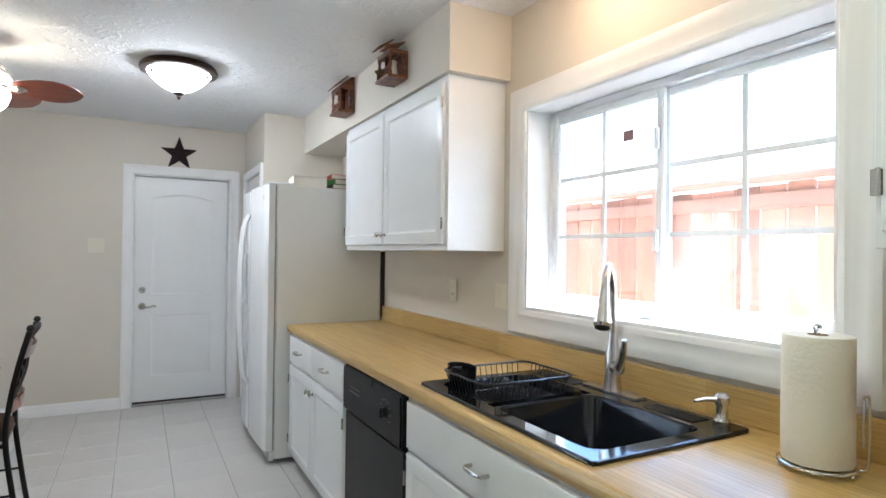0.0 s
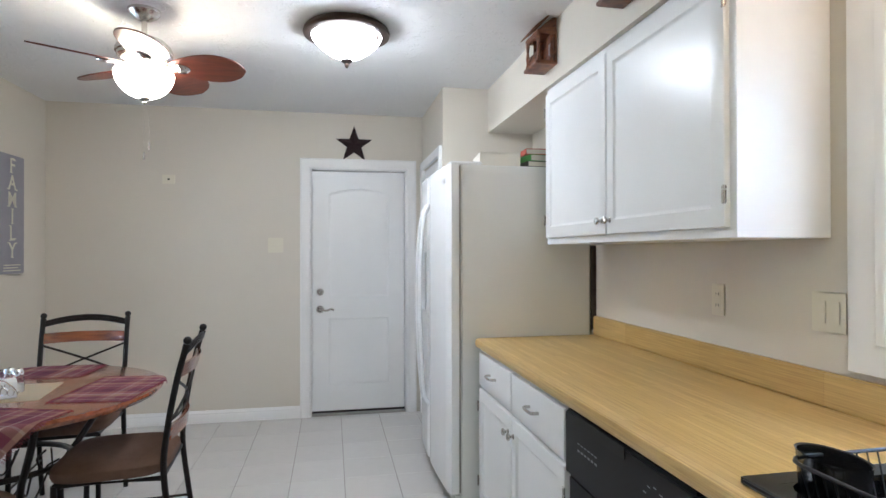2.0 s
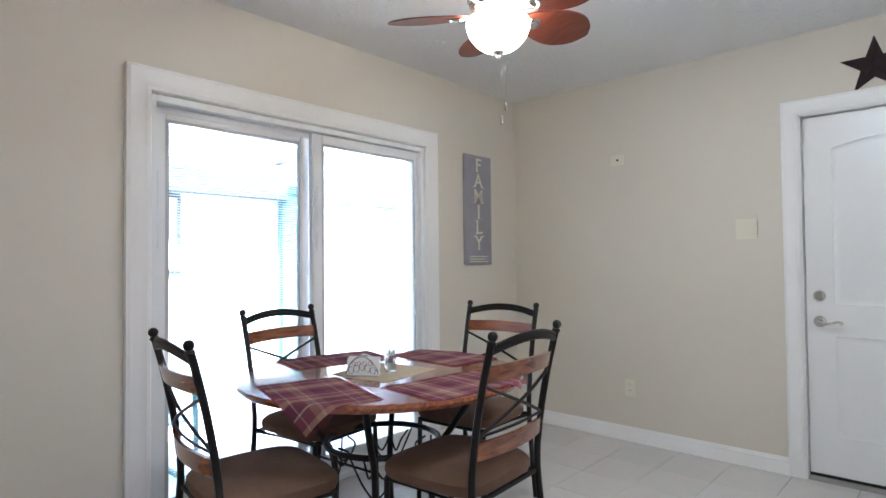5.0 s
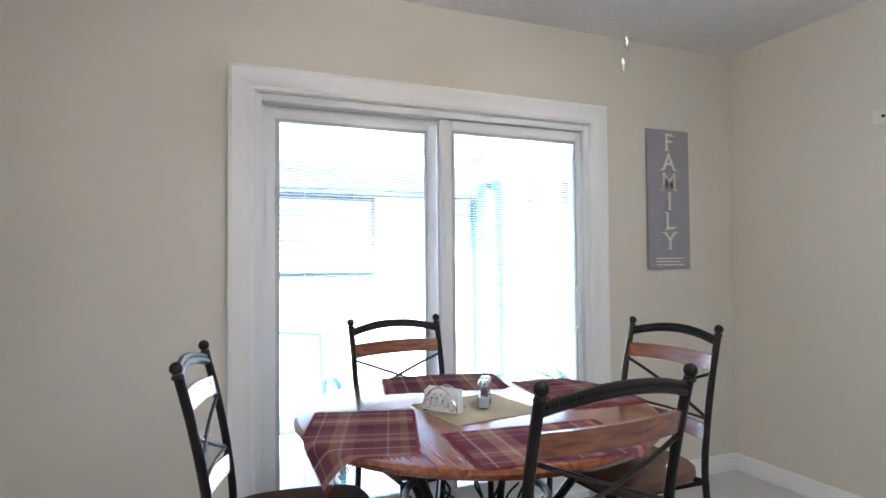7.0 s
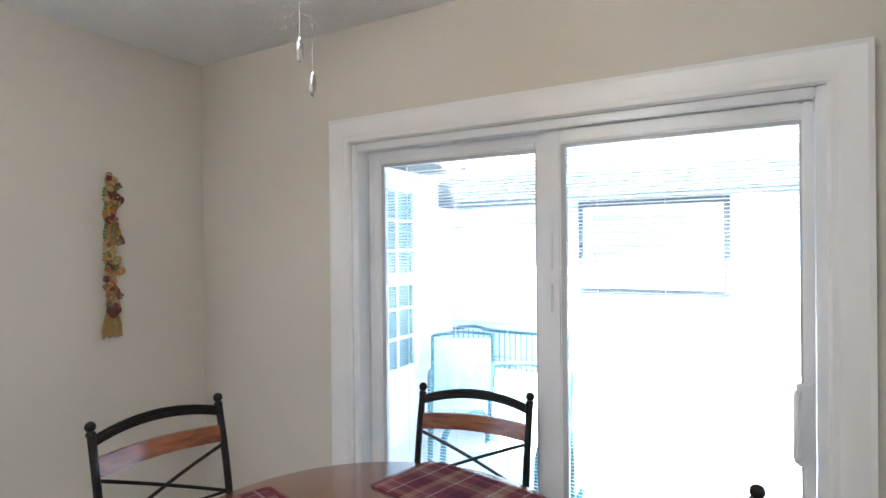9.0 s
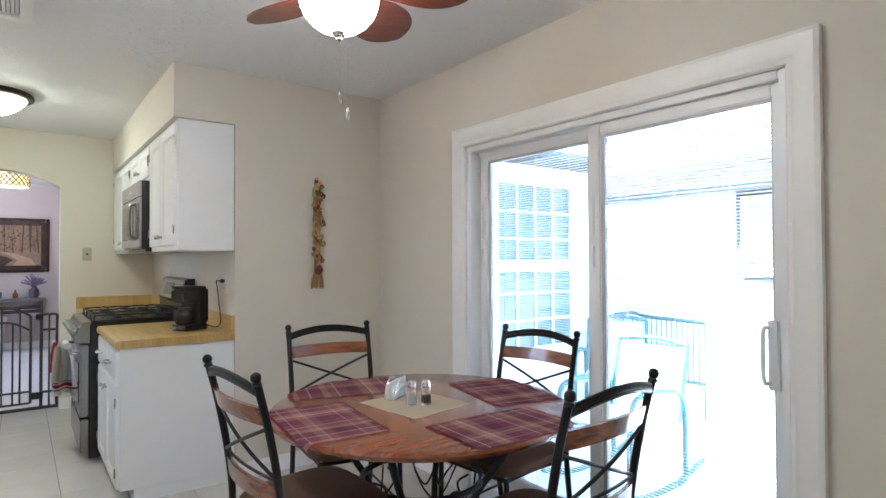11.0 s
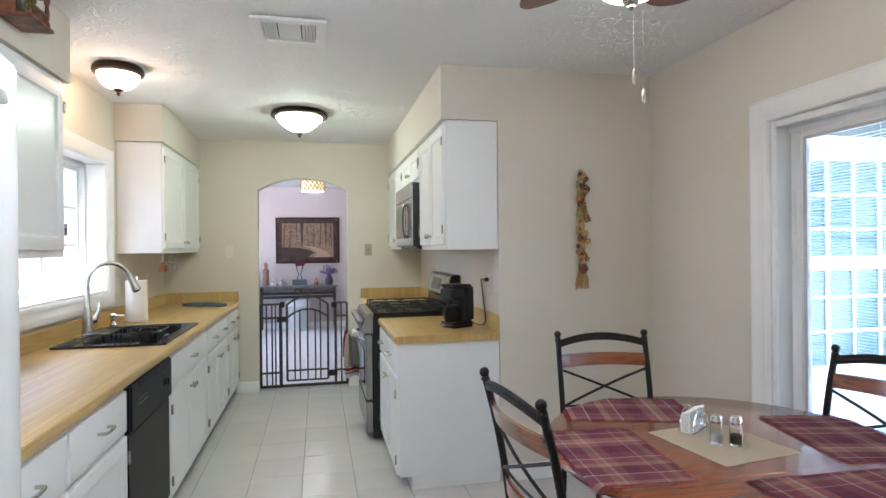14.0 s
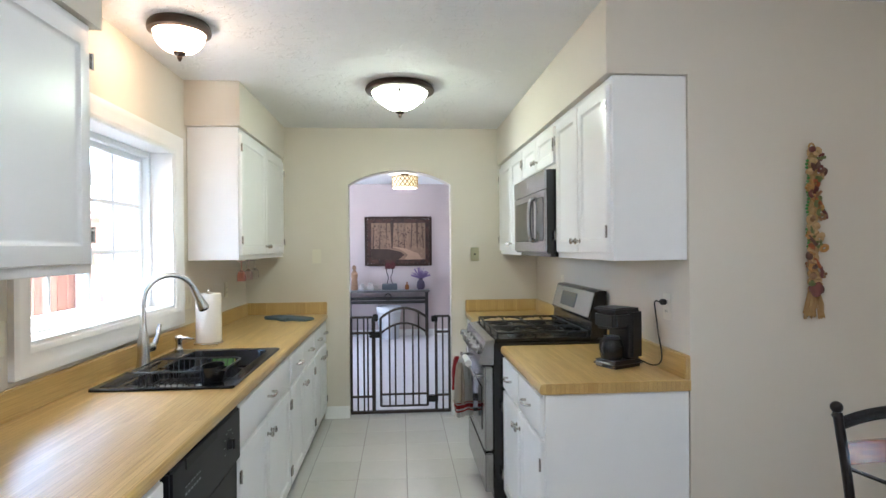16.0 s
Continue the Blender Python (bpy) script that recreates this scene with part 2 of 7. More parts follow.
# ---- building kit ----
def box(bm, x0, x1, y0, y1, z0, z1, bevel=0.0, seg=2):
    """A box in bm, with rounded edges."""
    b = bmesh.new() if bevel else bm
    vs = [b.verts.new((x, y, z)) for x in (x0, x1) for y in (y0, y1) for z in (z0, z1)]
    for f in ((0, 1, 3, 2), (4, 6, 7, 5), (0, 4, 5, 1), (2, 3, 7, 6), (0, 2, 6, 4), (1, 5, 7, 3)):
        b.faces.new([vs[i] for i in f])
    if bevel:
        bmesh.ops.bevel(b, geom=b.edges[:], offset=bevel, segments=seg, affect="EDGES", clamp_overlap=True)
        merge(bm, b)
    return bm


def merge(bm, other, m=None):
    """Adds another bmesh to bm and frees it."""
    if m is not None:
        other.transform(m)
    data = bpy.data.meshes.new("tmp")
    other.to_mesh(data)
    other.free()
    bm.from_mesh(data)
    bpy.data.meshes.remove(data)


def boxes(*rows, bevel=0.0, seg=2):
    bm = bmesh.new()
    for r in rows:
        box(bm, *r, bevel=bevel, seg=seg)
    return bm


def tube(bm, pts, r, n=10, flat=1.0, closed=False):
    """A round bar along points; r is one radius or one for each point; flat squeezes it across."""
    pts = [Vector(p) for p in pts]
    rs = r if isinstance(r, (list, tuple)) else [r] * len(pts)
    rings, side = [], None
    for i, p in enumerate(pts):
        if closed:
            d = (pts[(i + 1) % len(pts)] - pts[i - 1]).normalized()
        else:
            d = (pts[min(i + 1, len(pts) - 1)] - pts[max(i - 1, 0)]).normalized()
        if side is None:
            side = d.orthogonal().normalized() if abs(d.z) > 0.9 else d.cross(Vector((0, 0, 1))).normalized()
        side = (side - d * side.dot(d)).normalized()
        up = d.cross(side)
        rings.append([bm.verts.new(p + (side * math.cos(a) * flat + up * math.sin(a)) * rs[i]) for a in (2 * math.pi * k / n for k in range(n))])
    last = len(rings) if closed else len(rings) - 1
    for i in range(last):
        a, b = rings[i], rings[(i + 1) % len(rings)]
        for k in range(n):
            bm.faces.new((a[k], a[(k + 1) % n], b[(k + 1) % n], b[k]))
    if not closed:
        bm.faces.new(rings[0][::-1])
        bm.faces.new(rings[-1])
    return bm


def lathe(bm, profile, n=32, at=(0, 0, 0), close=False):
    """Turns (radius, z) pairs about z."""
    rings = []
    for r, z in profile:
        if r < 1e-5:
            rings.append([bm.verts.new((at[0], at[1], at[2] + z))])
        else:
            rings.append([bm.verts.new((at[0] + r * math.cos(2 * math.pi * k / n), at[1] + r * math.sin(2 * math.pi * k / n), at[2] + z)) for k in range(n)])
    for a, b in zip(rings, rings[1:]):
        for k in range(n):
            va, vb = a[k % len(a)], a[(k + 1) % len(a)]
            vc, vd = b[(k + 1) % len(b)], b[k % len(b)]
            face = []
            for v in (va, vb, vc, vd):
                if v not in face:
                    face.append(v)
            if len(face) > 2:
                bm.faces.new(face)
    return bm


def ball(bm, at, r, n=12, squash=1.0):
    return lathe(bm, [(r * math.sin(math.pi * i / 8), -r * squash * math.cos(math.pi * i / 8)) for i in range(9)], n, at)


def smooth_path(pts, n=8):
    """Catmull-Rom through points."""
    p = [Vector(q) for q in pts]
    p = [2 * p[0] - p[1]] + p + [2 * p[-1] - p[-2]]
    out = []
    for i in range(1, len(p) - 2):
        for k in range(n):
            t = k / n
            out.append(0.5 * ((2 * p[i]) + (p[i + 1] - p[i - 1]) * t + (2 * p[i - 1] - 5 * p[i] + 4 * p[i + 1] - p[i + 2]) * t * t + (3 * p[i] - p[i - 1] - 3 * p[i + 1] + p[i + 2]) * t ** 3))
    out.append(p[-2])
    return out


def thing(name, at=(0, 0, 0), turn=0, label="", category="", group="", kind=""):
    """An Empty at the base of a thing."""
    ob = new(name)
    ob.empty_display_size = 0.1
    ob.matrix_world = pose(*at, 0, 0, turn)
    return tagged(ob, label, category, group, kind)


def part(name, bm, material, parent=None, label="", smooth=True, **tags):
    """Links a bmesh as one mesh object under a thing or a part."""
    if not isinstance(bm, bpy.types.Mesh):
        bmesh.ops.recalc_face_normals(bm, faces=bm.faces[:])
        data = bpy.data.meshes.new(name)
        bm.to_mesh(data)
        bm.free()
        data.materials.append(material)
        if smooth:
            data.shade_smooth()
            data.set_sharp_from_angle(angle=radians(35))
    else:
        data = bm
    ob = new(name, data)
    if parent:
        ob.parent = parent
    return tagged(ob, label, **tags)


def solid(name, rows, material, label, category, bevel=0.0, **tags):
    return part(name, boxes(*rows, bevel=bevel), material, None, label, category=category, **tags)


def pieces(name, rows, material, parent, bevel=0.0, seg=2):
    """Each box a part of its own."""
    for row in rows:
        part(name, boxes(row, bevel=bevel, seg=seg), material, parent)


def ring(a0, a1, z0, z1, y0, y1, left, right, top, bottom, bevel=0.004):
    """A rectangular frame of four butted bars in the plane of x and z, from y0 to y1."""
    rows = [(a0, a0 + left, y0, y1, z0, z1), (a1 - right, a1, y0, y1, z0, z1), (a0 + left, a1 - right, y0, y1, z1 - top, z1)]
    if bottom:
        rows.append((a0 + left, a1 - right, y0, y1, z0, z0 + bottom))
    return boxes(*rows, bevel=bevel)

# ---- the room: plan in metres ----
XW, XE, YN, YS, XK, YA, H = 0.615, 4.07, 7.655, 3.99, 1.615, 1.397, 2.44
FAR_Y = -3.05


def structure(name, rows, material, label, category, bevel=0.0):
    return solid(name, rows, material, label, category, bevel, kind="structure")


def offset_frame(bm, x0, x1, z0, z1, widths, y):
    """A mitred moulding round an opening in the plane y: (inset, depth) steps from the outer edge; three sides when z0 is the floor."""
    foot = z0 <= 0.001
    loops = []
    for inset, depth in widths:
        a, b, c, d = x0 + inset, x1 - inset, z0 + (0 if foot else inset), z1 - inset
        loops.append([bm.verts.new(p) for p in ((a, y - depth, c), (a, y - depth, d), (b, y - depth, d), (b, y - depth, c))])
    for p, q in zip(loops, loops[1:]):
        for k in range(3 if foot else 4):
            bm.faces.new((p[k], p[(k + 1) % 4], q[(k + 1) % 4], q[k]))
    return bm


CASING = [(0.0, 0.0), (0.0, 0.020), (0.012, 0.024), (0.03, 0.018), (0.055, 0.016), (0.066, 0.020), (0.078, 0.016), (0.084, 0.008), (0.084, -0.01)]


def casing(parent, x0, x1, z0, z1, m, widths=CASING):
    bm = offset_frame(bmesh.new(), x0, x1, z0, z1, widths, 0)
    bm.transform(m)
    return part("casing", bm, TRIM, parent)


# floor slab; the tiles are laid at the end of the file
floor = structure("floor", [(XW - 0.05, XE + 0.05, YA - 0.14, YN + 0.10, -0.12, -0.004)], GROUT, "pale grey square ceramic floor tiles with thin dark joints", "floor")
far_floor = structure("floor_far_room", [(0.6, 5.2, FAR_Y - 0.1, YA - 0.14, -0.12, 0.0)], mat("pale_carpet", (0.60, 0.57, 0.58), rough=0.9, vary=0.05, bump=0.5, bump_scale=300), "pale carpeted floor beyond the arch", "floor")

# north wall with the door opening
DX0, DX1, DZ = 2.525, 3.29, 1.988
structure("wall_north", [(XW - 0.15, DX0, YN, YN + 0.15, 0, H), (DX1, XE + 0.2, YN, YN + 0.15, 0, H), (DX0, DX1, YN, YN + 0.15, DZ, H)], WALL, "beige painted wall with the exterior door", "wall")
# west wall with the sliding door opening
GY0, GY1, GZ = 4.955, 6.645, 1.945
structure("wall_west", [(XW - 0.16, XW, YS - 0.12, GY0, 0, H), (XW - 0.16, XW, GY1, YN, 0, H), (XW - 0.16, XW, GY0, GY1, GZ, H)], WALL, "beige painted wall with the sliding glass door", "wall")
# unseen backing, added to stop daylight leaking round the door leaf
structure("light_block_behind_door", [(DX0 - 0.2, DX1 + 0.2, YN + 0.16, YN + 0.2, -0.1, H)], WALL, "unseen panel added behind the door to block daylight", "wall")
structure("wall_south", [(XW, XK, YS - 0.12, YS, 0, H)], WALL, "beige painted wall of the dining corner", "wall")
structure("wall_kitchen_west", [(XK - 0.12, XK, YA, YS - 0.12, 0, H)], WALL, "beige painted wall behind the stove", "wall")
# east wall with the window opening
WY0, WY1, WZ0, WZ1 = 2.90, 4.17, 1.10, 1.985
structure("wall_east", [(XE, XE + 0.2, YA - 0.14, WY0, 0, H), (XE, XE + 0.2, WY1, YN, 0, H), (XE, XE + 0.2, WY0, WY1, 0, WZ0), (XE, XE + 0.2, WY0, WY1, WZ1, H)], WALL, "beige painted wall with the sink window", "wall")


def arch_wall():
    x0, x1, spring, apex = 2.36, 3.225, 1.962, 2.084
    bm = boxes((XK - 0.12, x0, YA - 0.14, YA, 0, H), (x1, XE, YA - 0.14, YA, 0, H))
    half, rise = (x1 - x0) / 2, apex - spring
    rad = (half * half + rise * rise) / (2 * rise)
    mid, cz = (x0 + x1) / 2, apex - rad
    n = 24
    front, back = [], []
    for i in range(n + 1):
        x = x0 + (x1 - x0) * i / n
        z = cz + math.sqrt(rad * rad - (x - mid) ** 2)
        front.append((bm.verts.new((x, YA, z)), bm.verts.new((x, YA, H))))
        back.append((bm.verts.new((x, YA - 0.14, z)), bm.verts.new((x, YA - 0.14, H))))
    for i in range(n):
        bm.faces.new((front[i][0], front[i + 1][0], front[i + 1][1], front[i][1]))
        bm.faces.new((back[i][0], back[i][1], back[i + 1][1], back[i + 1][0]))
        bm.faces.new((front[i][0], back[i][0], back[i + 1][0], front[i + 1][0]))
    return part("wall_arch", bm, WALL, None, "beige painted wall with an arched opening", category="wall", kind="structure")


arch_wall()
structure("ceiling", [(XW - 0.15, XE + 0.2, YA - 0.14, YN + 0.15, H, H + 0.12)], CEIL, "white knockdown-textured ceiling", "ceiling")
structure("ceiling_far_room", [(0.6, 5.2, FAR_Y - 0.1, YA - 0.14, H + 0.02, H + 0.14)], CEIL, "white ceiling of the room beyond the arch", "ceiling")
structure("wall_far", [(0.6, 5.2, FAR_Y - 0.12, FAR_Y, 0, H + 0.02)], WALL_FAR, "pale mauve wall of the room beyond", "wall")
structure("wall_far_west", [(0.5, 0.6, FAR_Y - 0.12, YA - 0.14, 0, H + 0.02)], WALL_FAR, "pale mauve side wall", "wall")
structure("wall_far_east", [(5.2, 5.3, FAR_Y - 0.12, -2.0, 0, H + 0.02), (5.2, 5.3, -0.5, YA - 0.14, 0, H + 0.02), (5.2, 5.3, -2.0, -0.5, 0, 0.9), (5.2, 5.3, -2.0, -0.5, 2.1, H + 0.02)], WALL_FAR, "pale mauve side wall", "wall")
structure("wall_far_north", [(0.6, XK - 0.12, YA - 0.14, YA - 0.02, 0, H + 0.02), (XE, 5.2, YA - 0.14, YA - 0.02, 0, H + 0.02)], WALL_FAR, "pale mauve wall beside the arch", "wall")
# unseen slab over the house, added so no direct sun enters the sink window
structure("sun_block_overhang", [(XW - 0.15, XE + 0.68, YA - 0.14, YN + 0.4, H + 0.16, H + 0.24)], GREY_ROOF, "unseen grey overhang added to keep the sun off the window", "roof")
# pantry closet and soffits
PX, PY = 3.43, 6.765
structure("wall_pantry", [(PX, PX + 0.1, PY, PY + 0.09, 0, H), (PX, PX + 0.1, YN - 0.07, YN, 0, H), (PX, PX + 0.1, PY + 0.09, YN - 0.07, 1.985, H), (PX + 0.1, XE, PY, PY + 0.1, 0, H)], WALL, "beige painted closet beside the refrigerator", "wall")
structure("soffit_north", [(3.747, XE, 4.30, PY, 2.142, H)], WALL, "beige boxed soffit above the wall cabinets", "soffit")
structure("soffit_south", [(3.747, XE, YA, 2.725, 2.172, H)], WALL, "beige boxed soffit above the corner cabinet", "soffit")
structure("soffit_west", [(XK, 1.955, YA, YS, 2.125, H)], WALL, "beige boxed soffit above the stove cabinets", "soffit")


def baseboard(name, x0, y0, x1, y1, side, h=0.095):
    """Moulded baseboard between two points; side is the way into the room."""
    a, b, s = Vector((x0, y0, 0)), Vector((x1, y1, 0)), Vector((*side, 0))
    prof = [(0.0, 0.0), (0.016, 0.0), (0.016, h * 0.62), (0.012, h * 0.7), (0.013, h * 0.78), (0.006, h * 0.92), (0.004, h), (0, h)]
    bm = bmesh.new()
    loops = [[bm.verts.new(p + s * d + Vector((0, 0, z))) for d, z in prof] for p in (a, b)]
    for k in range(len(prof) - 1):
        bm.faces.new((loops[0][k], loops[1][k], loops[1][k + 1], loops[0][k + 1]))
    bm.faces.new(loops[0])
    bm.faces.new(loops[1][::-1])
    part(name, bm, TRIM, None, "white moulded baseboard", category="baseboard", kind="structure")


baseboard("baseboard_north", XW, YN, DX0 - 0.085, YN, (0, -1))
baseboard("baseboard_west", XW, GY1 + 0.1, XW, YN - 0.016, (1, 0))
baseboard("baseboard_west_b", XW, YS + 0.016, XW, GY0 - 0.1, (1, 0))
baseboard("baseboard_south", XW, YS, XK - 0.02, YS, (0, 1))
baseboard("baseboard_arch_west", 2.22, YA, 2.36, YA, (0, 1), 0.1)
baseboard("baseboard_arch_east", 3.225, YA, 3.43, YA, (0, 1), 0.1)
baseboard("baseboard_far", 0.6, FAR_Y, 5.2, FAR_Y, (0, 1), 0.1)


# ---- exterior door in the north wall ----
def panel_relief(bm, x0, x1, z0, z1, y, depth=0.012, arch=0.0, n=10):
    """A moulded panel: sunk groove and raised field, set on the face y (towards -y); arch lifts the top edge's middle."""
    steps = [(0.0, 0.0), (0.006, -0.002), (0.012, depth * 0.6), (0.024, depth), (0.036, depth * 0.8), (0.06, 0.001)]
    loops = []
    for inset, d in steps:
        a, b, c, e = x0 + inset, x1 - inset, z0 + inset, z1 - inset
        top = [(a + (b - a) * i / n, e + arch * (1 - (2 * i / n - 1) ** 2)) for i in range(n + 1)]
        loops.append([bm.verts.new((x, y + d * 0.7, z)) for x, z in [(a, c)] + top + [(b, c)]])
    for p, q in zip(loops, loops[1:]):
        for k in range(len(p)):
            j = (k + 1) % len(p)
            bm.faces.new((p[k], p[j], q[j], q[k]))
    bm.faces.new(loops[-1])


def slab_with_panels(bm, x0, x1, z0, z1, y0, y1, panels):
    """A door leaf whose front face (y0) carries panels (px0, px1, pz0, pz1, arch)."""
    box(bm, x0, x1, y0 + 0.014, y1, z0, z1)
    # front skin: stiles and rails round the panels
    px0, px1 = panels[0][0], panels[0][1]
    box(bm, x0, px0, y0, y0 + 0.014, z0, z1)
    box(bm, px1, x1, y0, y0 + 0.014, z0, z1)
    zs = z0
    for a, b, c, d, arch in sorted(panels, key=lambda p: p[2]):
        box(bm, a, b, y0, y0 + 0.014, zs, c)
        panel_relief(bm, a, b, c, d, y0, 0.0065, arch)
        zs = d
        if arch:
            n = 10
            for i in range(n):
                u0, u1 = a + (b - a) * i / n, a + (b - a) * (i + 1) / n
                h0, h1 = d + arch * (1 - (2 * i / n - 1) ** 2), d + arch * (1 - (2 * (i + 1) / n - 1) ** 2)
                bm.faces.new([bm.verts.new(p) for p in ((u0, y0, h0), (u1, y0, h1), (u1, y0, d + arch + 0.001), (u0, y0, d + arch + 0.001))])
            zs = d + arch
    a, b = px0, px1
    box(bm, a, b, y0, y0 + 0.014, zs, z1)


door = thing("door_1", ((DX0 + DX1) / 2, YN + 0.045, 0), 0, "closed white two-panel exterior door with nickel lever", "door", kind="structure")
hw = (DX1 - DX0) / 2
bm = bmesh.new()
slab_with_panels(bm, -hw + 0.008, hw - 0.008, 0.03, DZ - 0.008, 0, 0.045, [(-0.25, 0.25, 0.235, 0.785, 0), (-0.25, 0.25, 0.945, 1.80, 0.045)])
leaf = part("door_leaf", bm, WHITE, door)
part("jamb", ring(-hw - 0.003, hw + 0.003, 0, DZ + 0.003, -0.047, 0.1, 0.007, 0.007, 0.007, 0, 0.001), TRIM, door)
casing(door, -hw - 0.085, hw + 0.085, 0, DZ + 0.085, pose(0, -0.045, 0))
# ring added behind the leaf to cover the gap against leaking daylight
part("door_stop", ring(-hw + 0.004, hw - 0.004, 0.014, DZ - 0.004, 0.047, 0.062, 0.03, 0.03, 0.03, 0.03, 0.001), TRIM, door)
part("threshold", boxes((-hw, hw, -0.05, 0.1, -0.004, 0.014), bevel=0.004), mat("grey_threshold_metal", (0.35, 0.33, 0.31), rough=0.5, metal=0.3), door)
part("weather_strip", boxes((-hw + 0.006, hw - 0.006, -0.003, 0.04, 0.014, 0.03)), RUBBER, door)
for z, r in ((0.995, 0.029), (0.855, 0.031)):
    bm = bmesh.new()
    lathe(bm, [(0, 0.02), (r * 0.55, 0.02), (r * 0.8, 0.014), (r, 0.006), (r, 0.0)], 24)
    bm.transform(pose(-hw + 0.07, 0, z, 90))
    rose = part("deadbolt" if z > 0.9 else "lever_rose", bm, NICKEL, door)
    if z < 0.9:
        bm = bmesh.new()
        tube(bm, smooth_path([(-hw + 0.07, -0.01, z), (-hw + 0.075, -0.05, z), (-hw + 0.12, -0.055, z - 0.006), (-hw + 0.155, -0.053, z + 0.004), (-hw + 0.18, -0.052, z - 0.004)], 5), 0.008)
        part("door_lever", bm, NICKEL, rose)

# closet door in the pantry's west face
pd = thing("door_2", (PX + 0.012, (PY + YN) / 2 + 0.01, 0), -90, "white closet door with white casing", "door", kind="structure")
w2 = (YN - PY) / 2 - 0.09
bm = bmesh.new()
slab_with_panels(bm, -w2, w2, 0.01, 1.98, 0, 0.04, [(-w2 + 0.12, w2 - 0.12, 0.2, 0.85, 0), (-w2 + 0.12, w2 - 0.12, 1.0, 1.86, 0)])
part("door_leaf", bm, WHITE, pd)
casing(pd, -w2 - 0.065, w2 + 0.062, 0, 2.05, pose(0, -0.012, 0), [(a * 0.75, b) for a, b in CASING])


# ---- sliding glass door in the west wall ----
def slats(bm, y0, y1, z0, z1, pitch, tilt=0.0014, w=0.006):
    """Mini blind slats between the panes, one thin bent strip each."""
    k = int((z1 - z0) / pitch)
    for i in range(k):
        z = z0 + pitch * (i + 0.5)
        vs = [bm.verts.new(p) for p in ((-w, y0, z - tilt), (-w, y1, z - tilt), (0, y1, z + 0.0008), (0, y0, z + 0.0008), (w, y1, z + tilt), (w, y0, z + tilt))]
        bm.faces.new((vs[0], vs[1], vs[2], vs[3]))
        bm.faces.new((vs[3], vs[2], vs[4], vs[5]))


sgd = thing("sliding_door", (XW, (GY0 + GY1) / 2, 0), 0, "white vinyl sliding glass door with blinds between the panes", "sliding door", kind="structure")
gw = (GY1 - GY0) / 2
casing_bm = offset_frame(bmesh.new(), -gw - 0.1, gw + 0.1, 0, GZ + 0.105, [(a * 1.25, b * 1.3) for a, b in CASING], 0)
casing_bm.transform(pose(0, 0, 0, 0, 0, 90))
part("casing", casing_bm, TRIM, sgd)
bm = ring(-gw, gw, 0, GZ, 0.0, 0.15, 0.032, 0.032, 0.032, 0.035)
bm.transform(pose(0, 0, 0, 0, 0, 90))
part("frame", bm, VINYL, sgd)
part("track", boxes((-0.075, -0.067, -gw + 0.03, gw - 0.03, 0.035, 0.05), (-0.03, -0.022, -gw + 0.03, gw - 0.03, 0.035, 0.05), (-0.075, -0.07, -gw + 0.03, gw - 0.03, GZ - 0.06, GZ - 0.03)), VINYL, sgd)
BLIND = mat("white_blind_slat", (0.80, 0.81, 0.82), rough=0.5, vary=0.02)
for k, (a, b, xo) in enumerate(((-gw + 0.034, 0.018, -0.095), (0.002, gw - 0.034, -0.045))):
    st, top, bot = 0.062, GZ - 0.034, 0.05
    en = 0.062 if k == 0 else 0.03
    bm = ring(a, b, bot, top, -xo - 0.02, -xo + 0.02, st, en, 0.05, 0.1, 0.005)
    bm.transform(pose(0, 0, 0, 0, 0, 90))
    sash = part("sash", bm, VINYL, sgd)
    part("glazing_bead", boxes((xo - 0.013, xo + 0.013, a + st, a + st + 0.018, bot + 0.1, top - 0.05), (xo - 0.013, xo + 0.013, b - en - 0.006, b - en, bot + 0.1, top - 0.05), (xo - 0.013, xo + 0.013, a + st + 0.018, b - en - 0.006, top - 0.063, top - 0.05)), mat("grey_bead", (0.5, 0.51, 0.52), rough=0.5), sash)
    pane = part("pane", boxes((xo - 0.012, xo - 0.009, a + st, b - en, bot + 0.1, top - 0.05), (xo + 0.009, xo + 0.012, a + st, b - en, bot + 0.1, top - 0.05)), PANE, sash)
    pane.visible_shadow = False
    bm = bmesh.new()
    slats(bm, a + st + 0.02, b - en - 0.008, bot + 0.1, top - 0.075, 0.0125)
    bm.transform(pose(xo, 0, 0))
    bl = part("blind_slats", bm, BLIND, sash, kind="stuff")
    bl.visible_shadow = False
    pieces("blind_slider", [(xo + 0.02, xo + 0.032, a + 0.02, a + 0.034, 1.27, 1.37), (xo + 0.02, xo + 0.032, a + 0.02, a + 0.034, 1.42, 1.62)], VINYL, sash, 0.004)
    for f in (0.18, 0.5, 0.82):
        part("ladder_cord", tube(bmesh.new(), [(xo + 0.001, a + st + (b - a - 2 * st) * f, bot + 0.1), (xo + 0.001, a + st + (b - a - 2 * st) * f, top - 0.07)], 0.0016, 4), BLIND, sash)
    if k == 1:
        bm = bmesh.new()
        box(bm, xo + 0.02, xo + 0.03, b - 0.05, b - 0.012, 0.86, 1.10, 0.004)
        tube(bm, smooth_path([(xo + 0.02, b - 0.042, 0.89), (xo + 0.055, b - 0.05, 0.89), (xo + 0.062, b - 0.05, 0.98), (xo + 0.055, b - 0.05, 1.07), (xo + 0.02, b - 0.042, 1.07)], 4), 0.008, 8)
        part("pull_handle", bm, VINYL, sash)

